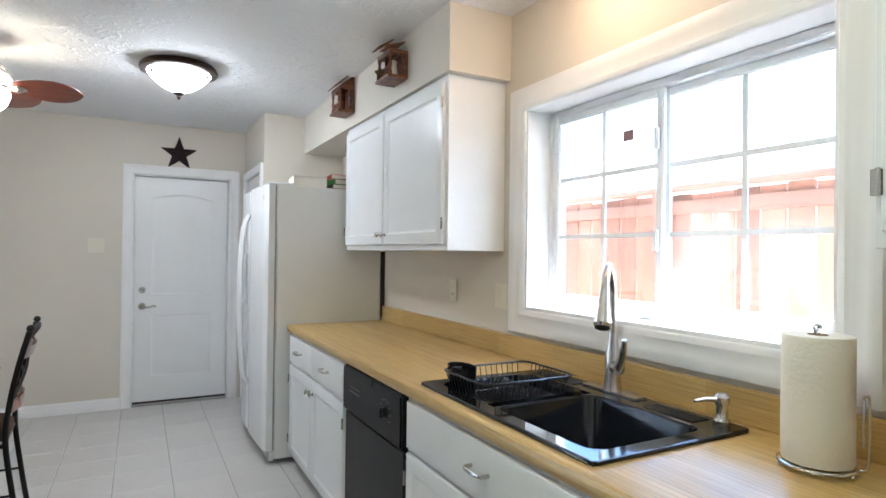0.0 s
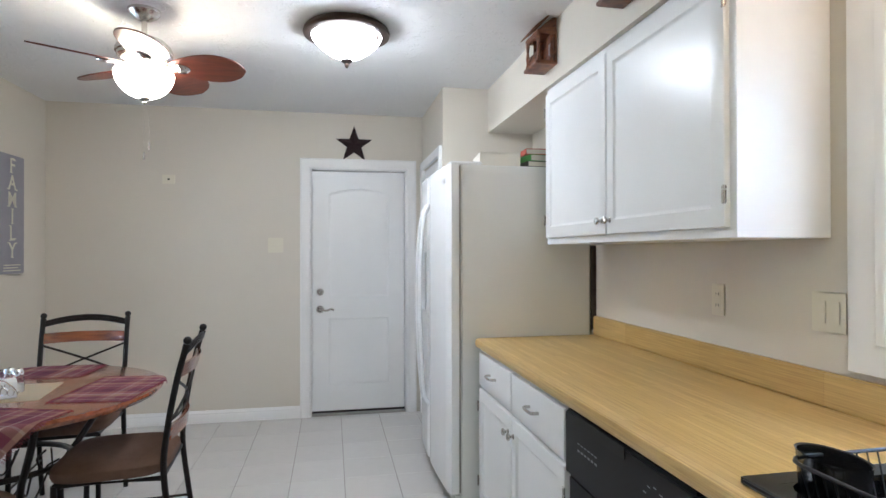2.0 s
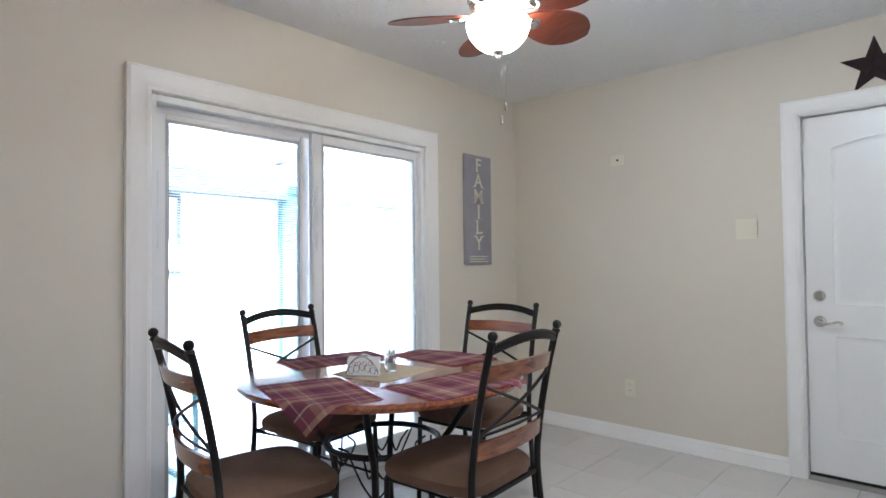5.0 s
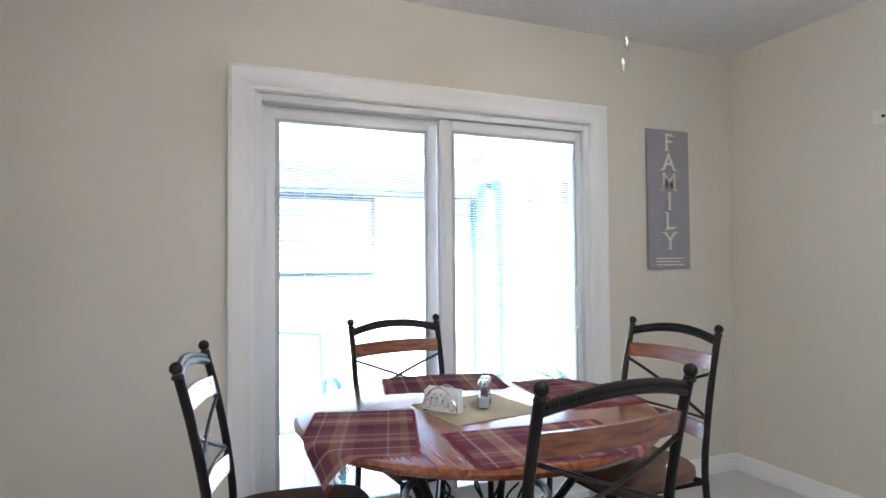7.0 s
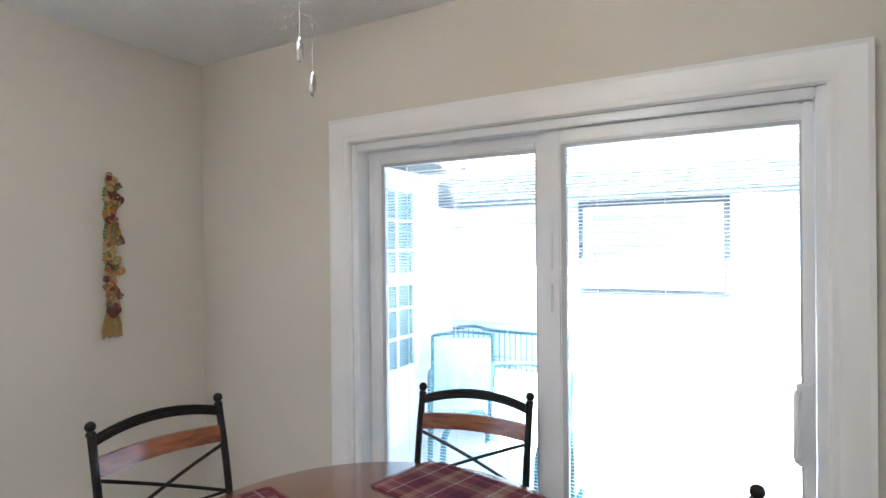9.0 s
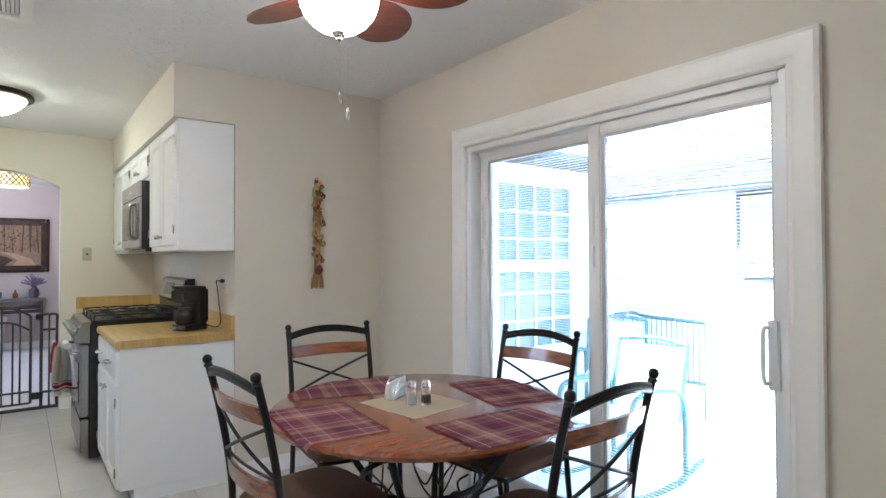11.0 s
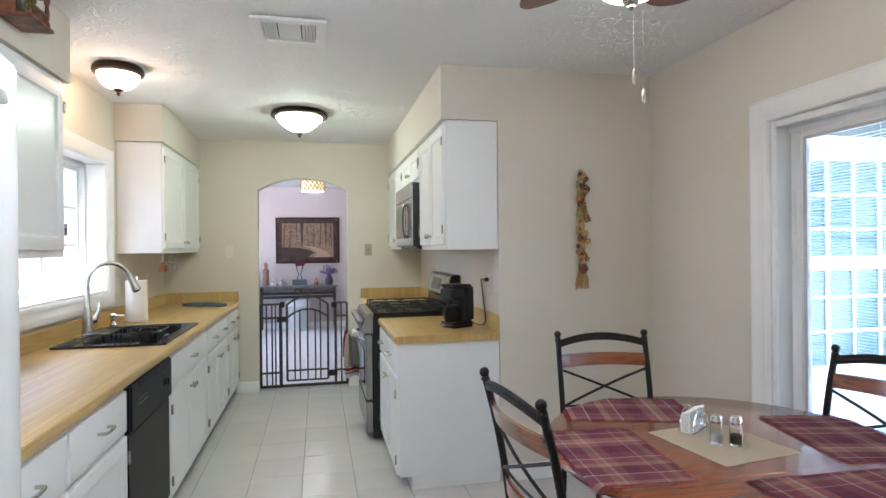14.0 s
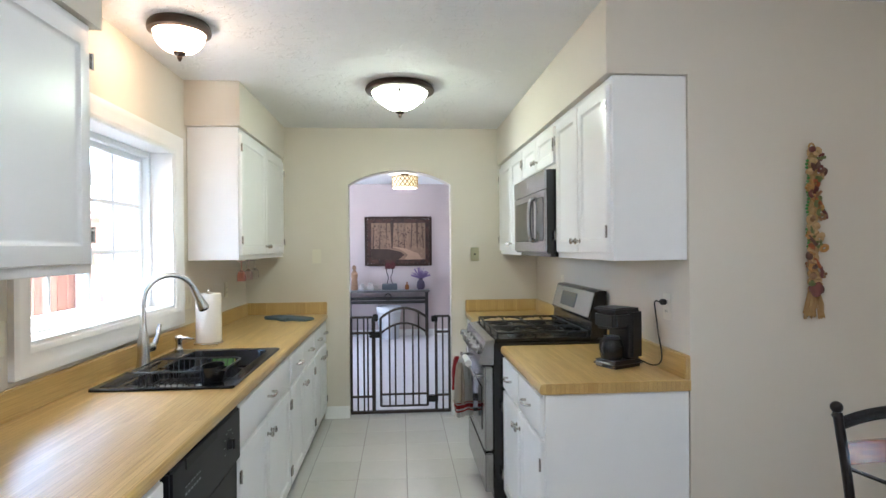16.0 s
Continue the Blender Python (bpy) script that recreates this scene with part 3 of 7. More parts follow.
# ---- window over the sink ----
win = thing("window_1", (XE, (WY0 + WY1) / 2, 0), -90, "white vinyl slider window with grilles over the sink", "window", kind="structure")
ww = (WY1 - WY0) / 2
casing(win, -ww - 0.1, ww + 0.1, WZ0 - 0.1, WZ1 + 0.09, pose(0, 0, 0), [(a * 1.2, b * 1.1) for a, b in CASING])
part("reveal", ring(-ww, ww, WZ0, WZ1, -0.004, 0.2, 0.012, 0.012, 0.012, 0.014, 0.001), TRIM, win)
fr = 0.03
part("window_frame", ring(-ww + 0.012, ww - 0.012, WZ0 + 0.014, WZ1 - 0.012, 0.115, 0.19, fr, fr, fr, fr), VINYL, win)
z0, z1 = WZ0 + 0.044, WZ1 - 0.042
for a, b, yo in ((-ww + 0.042, -0.0, 0.13), (-0.03, ww - 0.042, 0.16)):
    s = 0.03
    sash = part("sash", ring(a, b, z0, z1, yo - 0.012, yo + 0.012, s, s, s, s), VINYL, win)
    g = 0.009
    mid = (a + b) / 2
    rows3 = [z0 + s + (z1 - z0 - 2 * s) * f for f in (1 / 3, 2 / 3)]
    part("grille", boxes((mid - g, mid + g, yo - 0.004, yo + 0.004, z0 + s, z1 - s), *[(u, v, yo - 0.0035, yo + 0.0035, z - g, z + g) for z in rows3 for u, v in ((a + s, mid - g), (mid + g, b - s))]), VINYL, sash)
    pane = part("pane", boxes((a + s - 0.004, b - s + 0.004, yo + 0.006, yo + 0.009, z0 + s - 0.004, z1 - s + 0.004)), PANE, sash)
    pane.visible_shadow = False
pieces("window_latch", [(-0.028, -0.01, 0.100, 0.118, 1.36, 1.44), (-0.028, -0.01, 0.100, 0.118, 1.72, 1.80)], VINYL, win, 0.004)
part("sash_sticker", boxes((-0.20, -0.15, 0.133, 0.1345, 1.78, 1.82)), mat("red_brown_sticker", (0.30, 0.13, 0.12), rough=0.5), win)

# ---- kitchen: cabinets, counters and appliances ----
def knob(parent, x, z, y=-0.018):
    bm = lathe(bmesh.new(), [(0, 0.03), (0.009, 0.0295), (0.0145, 0.026), (0.0155, 0.022), (0.013, 0.018), (0.006, 0.013), (0.006, 0.004), (0.011, 0.001), (0.011, 0)], 18)
    bm.transform(pose(x, y, z, 90))
    return part("knob", bm, NICKEL, parent)


def pull(parent, x, z, y=-0.018):
    bm = bmesh.new()
    tube(bm, smooth_path([(x - 0.045, y, z), (x - 0.043, y - 0.024, z), (x - 0.02, y - 0.03, z), (x + 0.02, y - 0.03, z), (x + 0.043, y - 0.024, z), (x + 0.045, y, z)], 4), 0.0065, 8, 0.8)
    return part("bar_pull", bm, NICKEL, parent)


def hinge(parent, x, z, y=-0.018):
    bm = boxes((x - 0.010, x + 0.010, y - 0.002, y, z - 0.024, z + 0.024), bevel=0.001)
    tube(bm, [(x + 0.004, y - 0.004, z - 0.026), (x + 0.004, y - 0.004, z + 0.026)], 0.0042, 8)
    return part("hinge", bm, NICKEL, parent)


def raised_front(x0, x1, z0, z1, border=0.055, y=-0.018):
    """A cabinet door or drawer front with a moulded edge and a flat sunk panel (border 0: plain slab with a shaped edge)."""
    bm = bmesh.new()
    steps = [(0.0, 0.0), (0.0, y + 0.007), (0.003, y + 0.002), (0.009, y)]
    if border:
        steps += [(border, y), (border + 0.004, y + 0.005), (border + 0.012, y + 0.009), (border + 0.016, y + 0.009)]
    loops = []
    for inset, yy in steps:
        a, b, c, d = x0 + inset, x1 - inset, z0 + inset, z1 - inset
        loops.append([bm.verts.new(p) for p in ((a, yy, c), (b, yy, c), (b, yy, d), (a, yy, d))])
    for p, q in zip(loops, loops[1:]):
        for k in range(4):
            bm.faces.new((p[k], p[(k + 1) % 4], q[(k + 1) % 4], q[k]))
    bm.faces.new(loops[-1])
    bm.faces.new(loops[0][::-1])
    return bm


def cabinet(name, at, turn, width, depth, z0, z1, fronts, label, toe=0.0, group="", hollow=False):
    """A cabinet whose front faces -y locally, x from 0 to width. fronts: kind, x0, x1, z0, z1, knob side, hinges."""
    cab = thing(name, at, turn, label, "cabinet", group)
    rows = [(0.0015, width - 0.0015, 0, depth, z0 + toe, z1)]
    if hollow:
        rows = [(0.0015, width - 0.0015, 0, 0.02, z0 + toe, z1), (0.0015, width - 0.0015, 0.02, depth, z0 + toe, z0 + toe + 0.02), (0.0015, 0.02, 0.02, depth, z0 + toe + 0.02, z1), (width - 0.02, width - 0.0015, 0.02, depth, z0 + toe + 0.02, z1)]
    if toe:
        part("toe_kick", boxes((0.0015, width - 0.0015, 0.07, depth, z0, z0 + toe - 0.0005)), WHITE, cab)
    pieces("panel" if hollow else "body", rows, WHITE, cab, 0.0015, 1)
    for kind, a, b, c, d, side in fronts:
        if kind == "door":
            leaf = part("door", raised_front(a, b, c, d), WHITE, cab)
            kz = c + 0.055 if z0 > 1 else d - 0.07
            knob(leaf, b - 0.028 if side > 0 else a + 0.028, kz)
            for hz in (c + 0.09, d - 0.09):
                hinge(leaf, a - 0.005 if side > 0 else b + 0.001, hz)
        else:
            leaf = part("drawer_front", raised_front(a, b, c, d, 0.0), WHITE, cab)
            if kind == "drawer":
                pull(leaf, (a + b) / 2, (c + d) / 2 + 0.005)
    return cab


TOP = 0.88  # counter height
FX = 3.43  # east cabinet fronts


def pair(w, split, c, d, drawers=2, dz=0.655, top=0.82):
    """Two doors under two drawers (or one wide false front)."""
    g = 0.006
    rows = [("door", 0.018, split - g, c, d, 1), ("door", split + g, w - 0.018, c, d, -1)]
    if drawers == 2:
        rows += [("drawer", 0.018, split - g, dz, top, 0), ("drawer", split + g, w - 0.018, dz, top, 0)]
    if drawers == 1:
        rows += [("drawer", 0.018, w - 0.018, dz, top, 0)]
    return rows


def east_base(y1, y0, split, drawers, label):
    return cabinet("base_cabinet", (FX, y1, 0), -90, y1 - y0, XE - FX - 0.003, 0, 0.837, pair(y1 - y0, y1 - split, 0.085, 0.638, drawers), label, toe=0.075, group="east base cabinets", hollow="sink" in label)


east_base(5.765, 4.665, 5.23, 2, "white painted base cabinet beside the refrigerator")
east_base(3.995, 2.965, 3.495, 1, "white painted sink base cabinet with one wide drawer front")
east_base(2.965, 2.07, 2.53, 2, "white painted base cabinet under the paper towels")
east_base(2.07, 1.40, 1.70, 2, "white painted base cabinet in the corner by the arch")


def wall_cab(at, turn, w, d, z0, z1, split, label):
    g = 0.006
    return cabinet("wall_cabinet", at, turn, w, d, z0, z1, [("door", 0.018, split - g, z0 + 0.03, z1 - 0.03, 1), ("door", split + g, w - 0.03, z0 + 0.03, z1 - 0.03, -1)], label, group="wall cabinets")


UX = 3.768
wall_cab((UX, 5.72, 0), -90, 5.72 - 4.338, XE - UX - 0.002, 1.357, 2.14, 0.66, "white painted two-door wall cabinet with nickel knobs")
wall_cab((UX, 2.69, 0), -90, 2.69 - 1.40, XE - UX - 0.002, 1.362, 2.17, 0.66, "white painted two-door wall cabinet beside the window")
wall_cab((1.927, 3.172, 0), 90, 3.978 - 3.172, 1.927 - XK - 0.002, 1.368, 2.122, 0.395, "white painted wall cabinet with nickel knobs above the counter")
wall_cab((1.927, 2.335, 0), 90, 0.835, 1.927 - XK - 0.002, 1.86, 2.122, 0.41, "short white painted cabinet above the microwave")
wall_cab((1.927, 1.40, 0), 90, 0.933, 1.927 - XK - 0.002, 1.368, 2.122, 0.52, "white painted wall cabinet beside the arch")
WX = 2.215
cabinet("base_cabinet", (WX, 3.11, 0), 90, 0.875, WX - XK - 0.003, 0, 0.837, pair(0.875, 0.43, 0.085, 0.638), "white painted base cabinet with a plain white end panel", toe=0.075, group="west base cabinets")
cabinet("base_cabinet", (WX, 1.40, 0), 90, 0.885, WX - XK - 0.003, 0, 0.837, pair(0.885, 0.44, 0.085, 0.638), "white painted base cabinet between the stove and arch", toe=0.075, group="west base cabinets")


def counter_slab(name, x0, x1, y0, y1, edge_x, label, hole=None, ends=()):
    """Worktop with a rolled front edge at edge_x; hole cuts out the sink."""
    ob = thing(name, ((x0 + x1) / 2, (y0 + y1) / 2, TOP - 0.04), 0, label, "worktop")
    ox, oy, oz = ob.location
    bm = bmesh.new()
    s = 1 if edge_x == x1 else -1
    prof = [(0.0, 0.0), (0.0, -0.04)]
    e = edge_x
    front = [(e - s * 0.02, TOP - 0.043), (e - s * 0.004, TOP - 0.041), (e, TOP - 0.03), (e, TOP - 0.016), (e - s * 0.005, TOP - 0.005), (e - s * 0.016, TOP)]
    back_x = x0 if s > 0 else x1
    if hole is None:
        cuts = [(y0, y1, back_x)]
    else:
        hx0, hx1, hy0, hy1 = hole
        cuts = [(y0, hy0, back_x), (hy1, y1, back_x)]
    loop = front + [(back_x, TOP), (back_x, TOP - 0.043)]
    if hole is None:
        spans = [(loop, y0, y1)]
    else:
        strip = front + [(hx0, TOP), (hx0, TOP - 0.043)] if s < 0 else front + [(hx1, TOP), (hx1, TOP - 0.043)]
        rear = [(hx1, TOP - 0.043), (hx1, TOP), (x1, TOP), (x1, TOP - 0.043)] if s < 0 else [(x0, TOP - 0.043), (x0, TOP), (hx0, TOP), (hx0, TOP - 0.043)]
        spans = [(loop, y0, hy0), (loop, hy1, y1), (strip, hy0, hy1), (rear, hy0, hy1)]
    for lp, a, b in spans:
        va = [bm.verts.new((x, a, z)) for x, z in lp]
        vb = [bm.verts.new((x, b, z)) for x, z in lp]
        for k in range(len(lp)):
            j = (k + 1) % len(lp)
            bm.faces.new((va[k], va[j], vb[j], vb[k]))
        bm.faces.new(va)
        bm.faces.new(vb[::-1])
    bmesh.ops.remove_doubles(bm, verts=bm.verts[:], dist=0.0002)
    bm.transform(pose(-ox, -oy, -oz))
    part("top", bm, OAK, ob)
    return ob, (ox, oy, oz)


SX0, SX1, SY0, SY1 = 3.452, 3.995, 3.08, 3.935  # sink rim
east_top, o = counter_slab("worktop", 3.405, XE, YA, 5.79, 3.405, "oak butcher-block laminate worktop with backsplash, beside the window", (SX0 + 0.03, SX1 - 0.03, SY0 + 0.03, SY1 - 0.03))
bm = boxes((XE - 0.022, XE, YA + 0.022, 5.79, TOP, TOP + 0.1), (3.405, XE, YA, YA + 0.022, TOP, TOP + 0.1), bevel=0.005)
bm.transform(pose(-o[0], -o[1], -o[2]))
part("backsplash", bm, OAK, east_top)
for y0, y1, lab in ((3.11, 3.998, "oak butcher-block laminate worktop under the coffee maker"), (YA, 2.29, "oak butcher-block laminate worktop between stove and arch")):
    ob, o = counter_slab("worktop", XK, 2.24, y0, y1, 2.24, lab)
    rows = [(XK, XK + 0.022, y0 + (0.022 if y0 < 2 else 0), y1 - 0.001, TOP, TOP + 0.1)]
    if y0 < 2:
        rows.append((XK, 2.24, YA, YA + 0.022, TOP, TOP + 0.1))
    bm = boxes(*rows, bevel=0.004)
    bm.transform(pose(-o[0], -o[1], -o[2]))
    part("backsplash", bm, OAK, ob)


# refrigerator
def refrigerator():
    fx, y0, y1, top = 3.335, 5.80, 6.72, 1.765
    f = thing("refrigerator", (fx, y1, 0), -90, "white side-by-side refrigerator with pebbled side", "refrigerator")
    w, d = y1 - y0, XE - fx - 0.03
    part("body", boxes((0, w, 0.0, d, 0.03, top), bevel=0.006), FRIDGE, f)
    part("kick_grille", boxes((0.01, w - 0.01, -0.03, 0.0, 0.02, 0.075), *[(0.04, w - 0.04, -0.034, -0.03, 0.03 + 0.012 * i, 0.035 + 0.012 * i) for i in range(3)], bevel=0.002), FRIDGE_DOOR, f)
    part("gasket", boxes((0.012, w - 0.012, -0.012, 0.0, 0.09, top - 0.004)), mat("grey_gasket", (0.35, 0.34, 0.32), rough=0.7), f)
    split = w * 0.42
    for a, b, hx in ((0.0, split - 0.003, split - 0.04), (split + 0.003, w, split + 0.04)):
        bm = bmesh.new()
        n = 12
        rows = []
        for i in range(n + 1):
            u = i / n
            x = a + (b - a) * u
            bow = 0.018 * (1 - (2 * ((x / w)) - 1) ** 2)
            edge = min(1.0, min(u, 1 - u) * n / 1.0)
            rows.append((x, -0.062 - bow + (0.012 if edge < 0.5 else 0.0)))
        va = [bm.verts.new((x, y, 0.09)) for x, y in rows] + [bm.verts.new((b, -0.012, 0.09)), bm.verts.new((a, -0.012, 0.09))]
        vb = [bm.verts.new((v.co.x, v.co.y, top + 0.002)) for v in va]
        for k in range(len(va)):
            j = (k + 1) % len(va)
            bm.faces.new((va[k], va[j], vb[j], vb[k]))
        bm.faces.new(va[::-1])
        bm.faces.new(vb)
        dr = part("door", bm, FRIDGE_DOOR, f)
        hb = bmesh.new()
        yb = -0.062 - 0.018 * (1 - (2 * hx / w - 1) ** 2)
        tube(hb, smooth_path([(hx, yb, 0.42), (hx, yb - 0.035, 0.5), (hx, yb - 0.055, 0.8), (hx, yb - 0.06, 1.05), (hx, yb - 0.055, 1.3), (hx, yb - 0.035, 1.52), (hx, yb, 1.6)], 6), 0.014, 10, 1.1)
        part("handle", hb, FRIDGE_DOOR, dr)
        if a == 0.0:
            rec = boxes((a + 0.11, b - 0.09, yb - 0.004, yb + 0.03, 0.95, 1.33), bevel=0.012)
            part("dispenser", rec, mat("pale_grey_plastic", (0.55, 0.56, 0.57), rough=0.4), dr)
    lg = lathe(bmesh.new(), [(0, 0.003), (0.022, 0.003), (0.026, 0.001), (0.026, 0)], 24)
    lg.transform(Matrix.Diagonal((1.5, 0.62, 1, 1)))
    lg.transform(pose(w - 0.11, -0.068, 1.69, 90))
    part("badge", lg, mat("silver_badge", (0.5, 0.5, 0.5), rough=0.35, metal=0.7), f)
    part("hinge_cover", boxes((w - 0.1, w - 0.01, -0.055, 0.12, top, top + 0.02), bevel=0.008), FRIDGE_DOOR, f)
    part("hinge_cover", boxes((0.01, 0.1, -0.055, 0.12, top, top + 0.02), bevel=0.008), FRIDGE_DOOR, f)
    return f


refrigerator()
# the shadow in the gap beside the refrigerator, made as a dark strip
part("fridge_gap_shadow", boxes((XE - 0.03, XE - 0.001, 5.792, 5.798, 0.906, 1.35)), mat("dark_gap_shadow", (0.06, 0.045, 0.035), rough=0.8), None, "dark brown strip standing for the shadow in the gap beside the refrigerator", category="filler strip")


# dishwasher
def dishwasher():
    y1, w = 4.66, 0.66
    d = thing("dishwasher", (FX - 0.012, y1, 0), -90, "black dishwasher with dial under the worktop", "dishwasher")
    part("tub", boxes((0.01, w - 0.01, 0.02, 0.55, 0.08, 0.84)), BLACK_MATT, d)
    part("kick_plate", boxes((0.005, w - 0.005, 0.06, 0.08, 0.0, 0.11)), BLACK_MATT, d)
    part("door_panel", boxes((0.004, w - 0.004, 0.0, 0.022, 0.11, 0.625), bevel=0.006), BLACK_MATT, d)
    cp = part("control_panel", boxes((0.004, w - 0.004, -0.014, 0.022, 0.632, 0.832), bevel=0.008), BLACK_MATT, d)
    part("handle_recess", boxes((0.1, 0.38, -0.017, -0.012, 0.80, 0.835), bevel=0.003), mat("black_matt_plastic", (0.01, 0.01, 0.01), rough=0.6), cp)
    bm = lathe(bmesh.new(), [(0, 0.016), (0.014, 0.015), (0.017, 0.012), (0.019, 0.003), (0.024, 0.001), (0.024, 0)], 24)
    box(bm, -0.003, 0.003, -0.018, 0.018, 0.012, 0.022, 0.002)
    bm.transform(pose(w - 0.15, -0.014, 0.735, 90))
    part("dial", bm, BLACK_MATT, cp)
    pale = mat("grey_print", (0.25, 0.25, 0.25), rough=0.6)
    for k in range(9):
        a = radians(-30 + 30 * k)
        x, z = w - 0.15 + 0.05 * math.cos(a), 0.735 + 0.05 * math.sin(a)
        part("dial_mark", boxes((x - 0.006, x + 0.006, -0.0148, -0.0140, z - 0.0015, z + 0.0015)), pale, cp)
    for k in range(6):
        part("button_mark", boxes((0.1 + 0.022 * k, 0.113 + 0.022 * k, -0.0148, -0.0140, 0.728, 0.734)), pale, cp)
        part("button_label", boxes((0.1 + 0.022 * k, 0.113 + 0.022 * k, -0.0148, -0.0140, 0.75, 0.753)), pale, cp)
    return d


dishwasher()


# range and microwave
def gas_range():
    y0, y1, fx = 2.305, 3.095, 2.30
    w = y1 - y0
    r = thing("gas_range", (fx, y0, 0), 90, "stainless steel gas range with black sides and cast grates", "stove")
    d = fx - XK - 0.01
    part("body", boxes((0.0, w, 0.02, d, 0.02, 0.895), bevel=0.004), BLACK, r)
    dr = part("oven_door", boxes((0.008, w - 0.008, -0.03, 0.018, 0.29, 0.76), bevel=0.008), STEEL, r)
    part("oven_window", boxes((0.1, w - 0.1, -0.034, -0.028, 0.38, 0.63), bevel=0.006), mat("dark_oven_glass", (0.01, 0.01, 0.012), rough=0.06), dr)
    bm = tube(bmesh.new(), [(0.04, -0.075, 0.70), (w - 0.04, -0.075, 0.70)], 0.012, 14)
    for x in (0.07, w - 0.07):
        tube(bm, [(x, -0.028, 0.70), (x, -0.075, 0.70)], 0.01, 10)
    part("oven_handle", bm, STEEL, dr)
    part("drawer_front", boxes((0.008, w - 0.008, -0.028, 0.018, 0.06, 0.275), bevel=0.006), STEEL, r)
    bm = bmesh.new()
    prof = [(0.018, 0.77), (-0.05, 0.775), (-0.062, 0.79), (-0.02, 0.905), (0.03, 0.912), (0.03, 0.77)]
    va, vb = [bm.verts.new((0.0, y, z)) for y, z in prof], [bm.verts.new((w, y, z)) for y, z in prof]
    for k in range(len(prof)):
        j = (k + 1) % len(prof)
        bm.faces.new((va[k], va[j], vb[j], vb[k]))
    bm.faces.new(va)
    bm.faces.new(vb[::-1])
    cp = part("control_panel", bm, STEEL, r)
    for k in range(5):
        x = 0.1 + (w - 0.2) * k / 4
        kb = lathe(bmesh.new(), [(0, 0.045), (0.016, 0.044), (0.02, 0.036), (0.022, 0.012), (0.028, 0.008), (0.028, 0)], 20)
        kb.transform(pose(x, -0.045, 0.845, 72))
        part("knob", kb, STEEL, cp)
    part("cooktop", boxes((0.0, w, 0.032, d - 0.06, 0.9, 0.915), bevel=0.005), BLACK, r)
    CAST = mat("black_cast_iron", (0.012, 0.012, 0.012), rough=0.6, vary=0.3, bump=0.3, bump_scale=150)
    for k in range(3):
        a, b = 0.02 + k * (w - 0.04) / 3 + 0.004, 0.02 + (k + 1) * (w - 0.04) / 3 - 0.004
        g = bmesh.new()
        e, f = 0.05, d - 0.11
        z = 0.945
        for x in (a, b):
            tube(g, [(x, e, z), (x, f, z)], 0.006, 6)
        for y in (e, f, (e + f) / 2):
            tube(g, [(a, y, z), (b, y, z)], 0.006, 6)
        for cy in (e + (f - e) * 0.25, e + (f - e) * 0.75):
            cx = (a + b) / 2
            for dx, dy in ((1, 0), (-1, 0), (0, 1), (0, -1)):
                tube(g, smooth_path([(cx + dx * 0.03, cy + dy * 0.03, z + 0.008), (cx + dx * 0.06, cy + dy * 0.06, z + 0.012), (cx + dx * (b - a) / 2, cy + dy * (f - e) / 4, z)], 3), 0.0055, 6)
        for x in (a, b):
            for y in (e, f):
                tube(g, [(x, y, 0.913), (x, y, z)], 0.006, 6)
        part("grate", g, CAST, r)
        for cy in (e + (f - e) * 0.25, e + (f - e) * 0.75):
            bb = lathe(bmesh.new(), [(0, 0.018), (0.03, 0.018), (0.036, 0.012), (0.045, 0.008), (0.05, 0)], 20, ((a + b) / 2, cy, 0.915))
            part("burner", bb, CAST, r)
    bm = bmesh.new()
    prof = [(d - 0.1, 0.91), (d - 0.09, 1.0), (d - 0.105, 1.02), (d - 0.065, 1.165), (d - 0.05, 1.175), (d - 0.005, 1.175), (d - 0.005, 0.91)]
    va, vb = [bm.verts.new((0.0, y, z)) for y, z in prof], [bm.verts.new((w, y, z)) for y, z in prof]
    for k in range(len(prof)):
        j = (k + 1) % len(prof)
        bm.faces.new((va[k], va[j], vb[j], vb[k]))
    bm.faces.new(va)
    bm.faces.new(vb[::-1])
    part("backguard", bm, BLACK, r)
    tilt = pose(0, d - 0.088, 1.092, -15.4)
    bm = boxes((0.03, w - 0.006, -0.006, 0.0, -0.072, 0.075), bevel=0.003)
    bm.transform(tilt)
    bg = part("display_panel", bm, STEEL, r)
    bm = boxes((0.2, 0.5, -0.009, -0.005, -0.045, 0.045), bevel=0.003)
    bm.transform(tilt)
    part("display", bm, mat("grey_display_glass", (0.10, 0.11, 0.115), rough=0.12), bg)
    return r


gas_range()


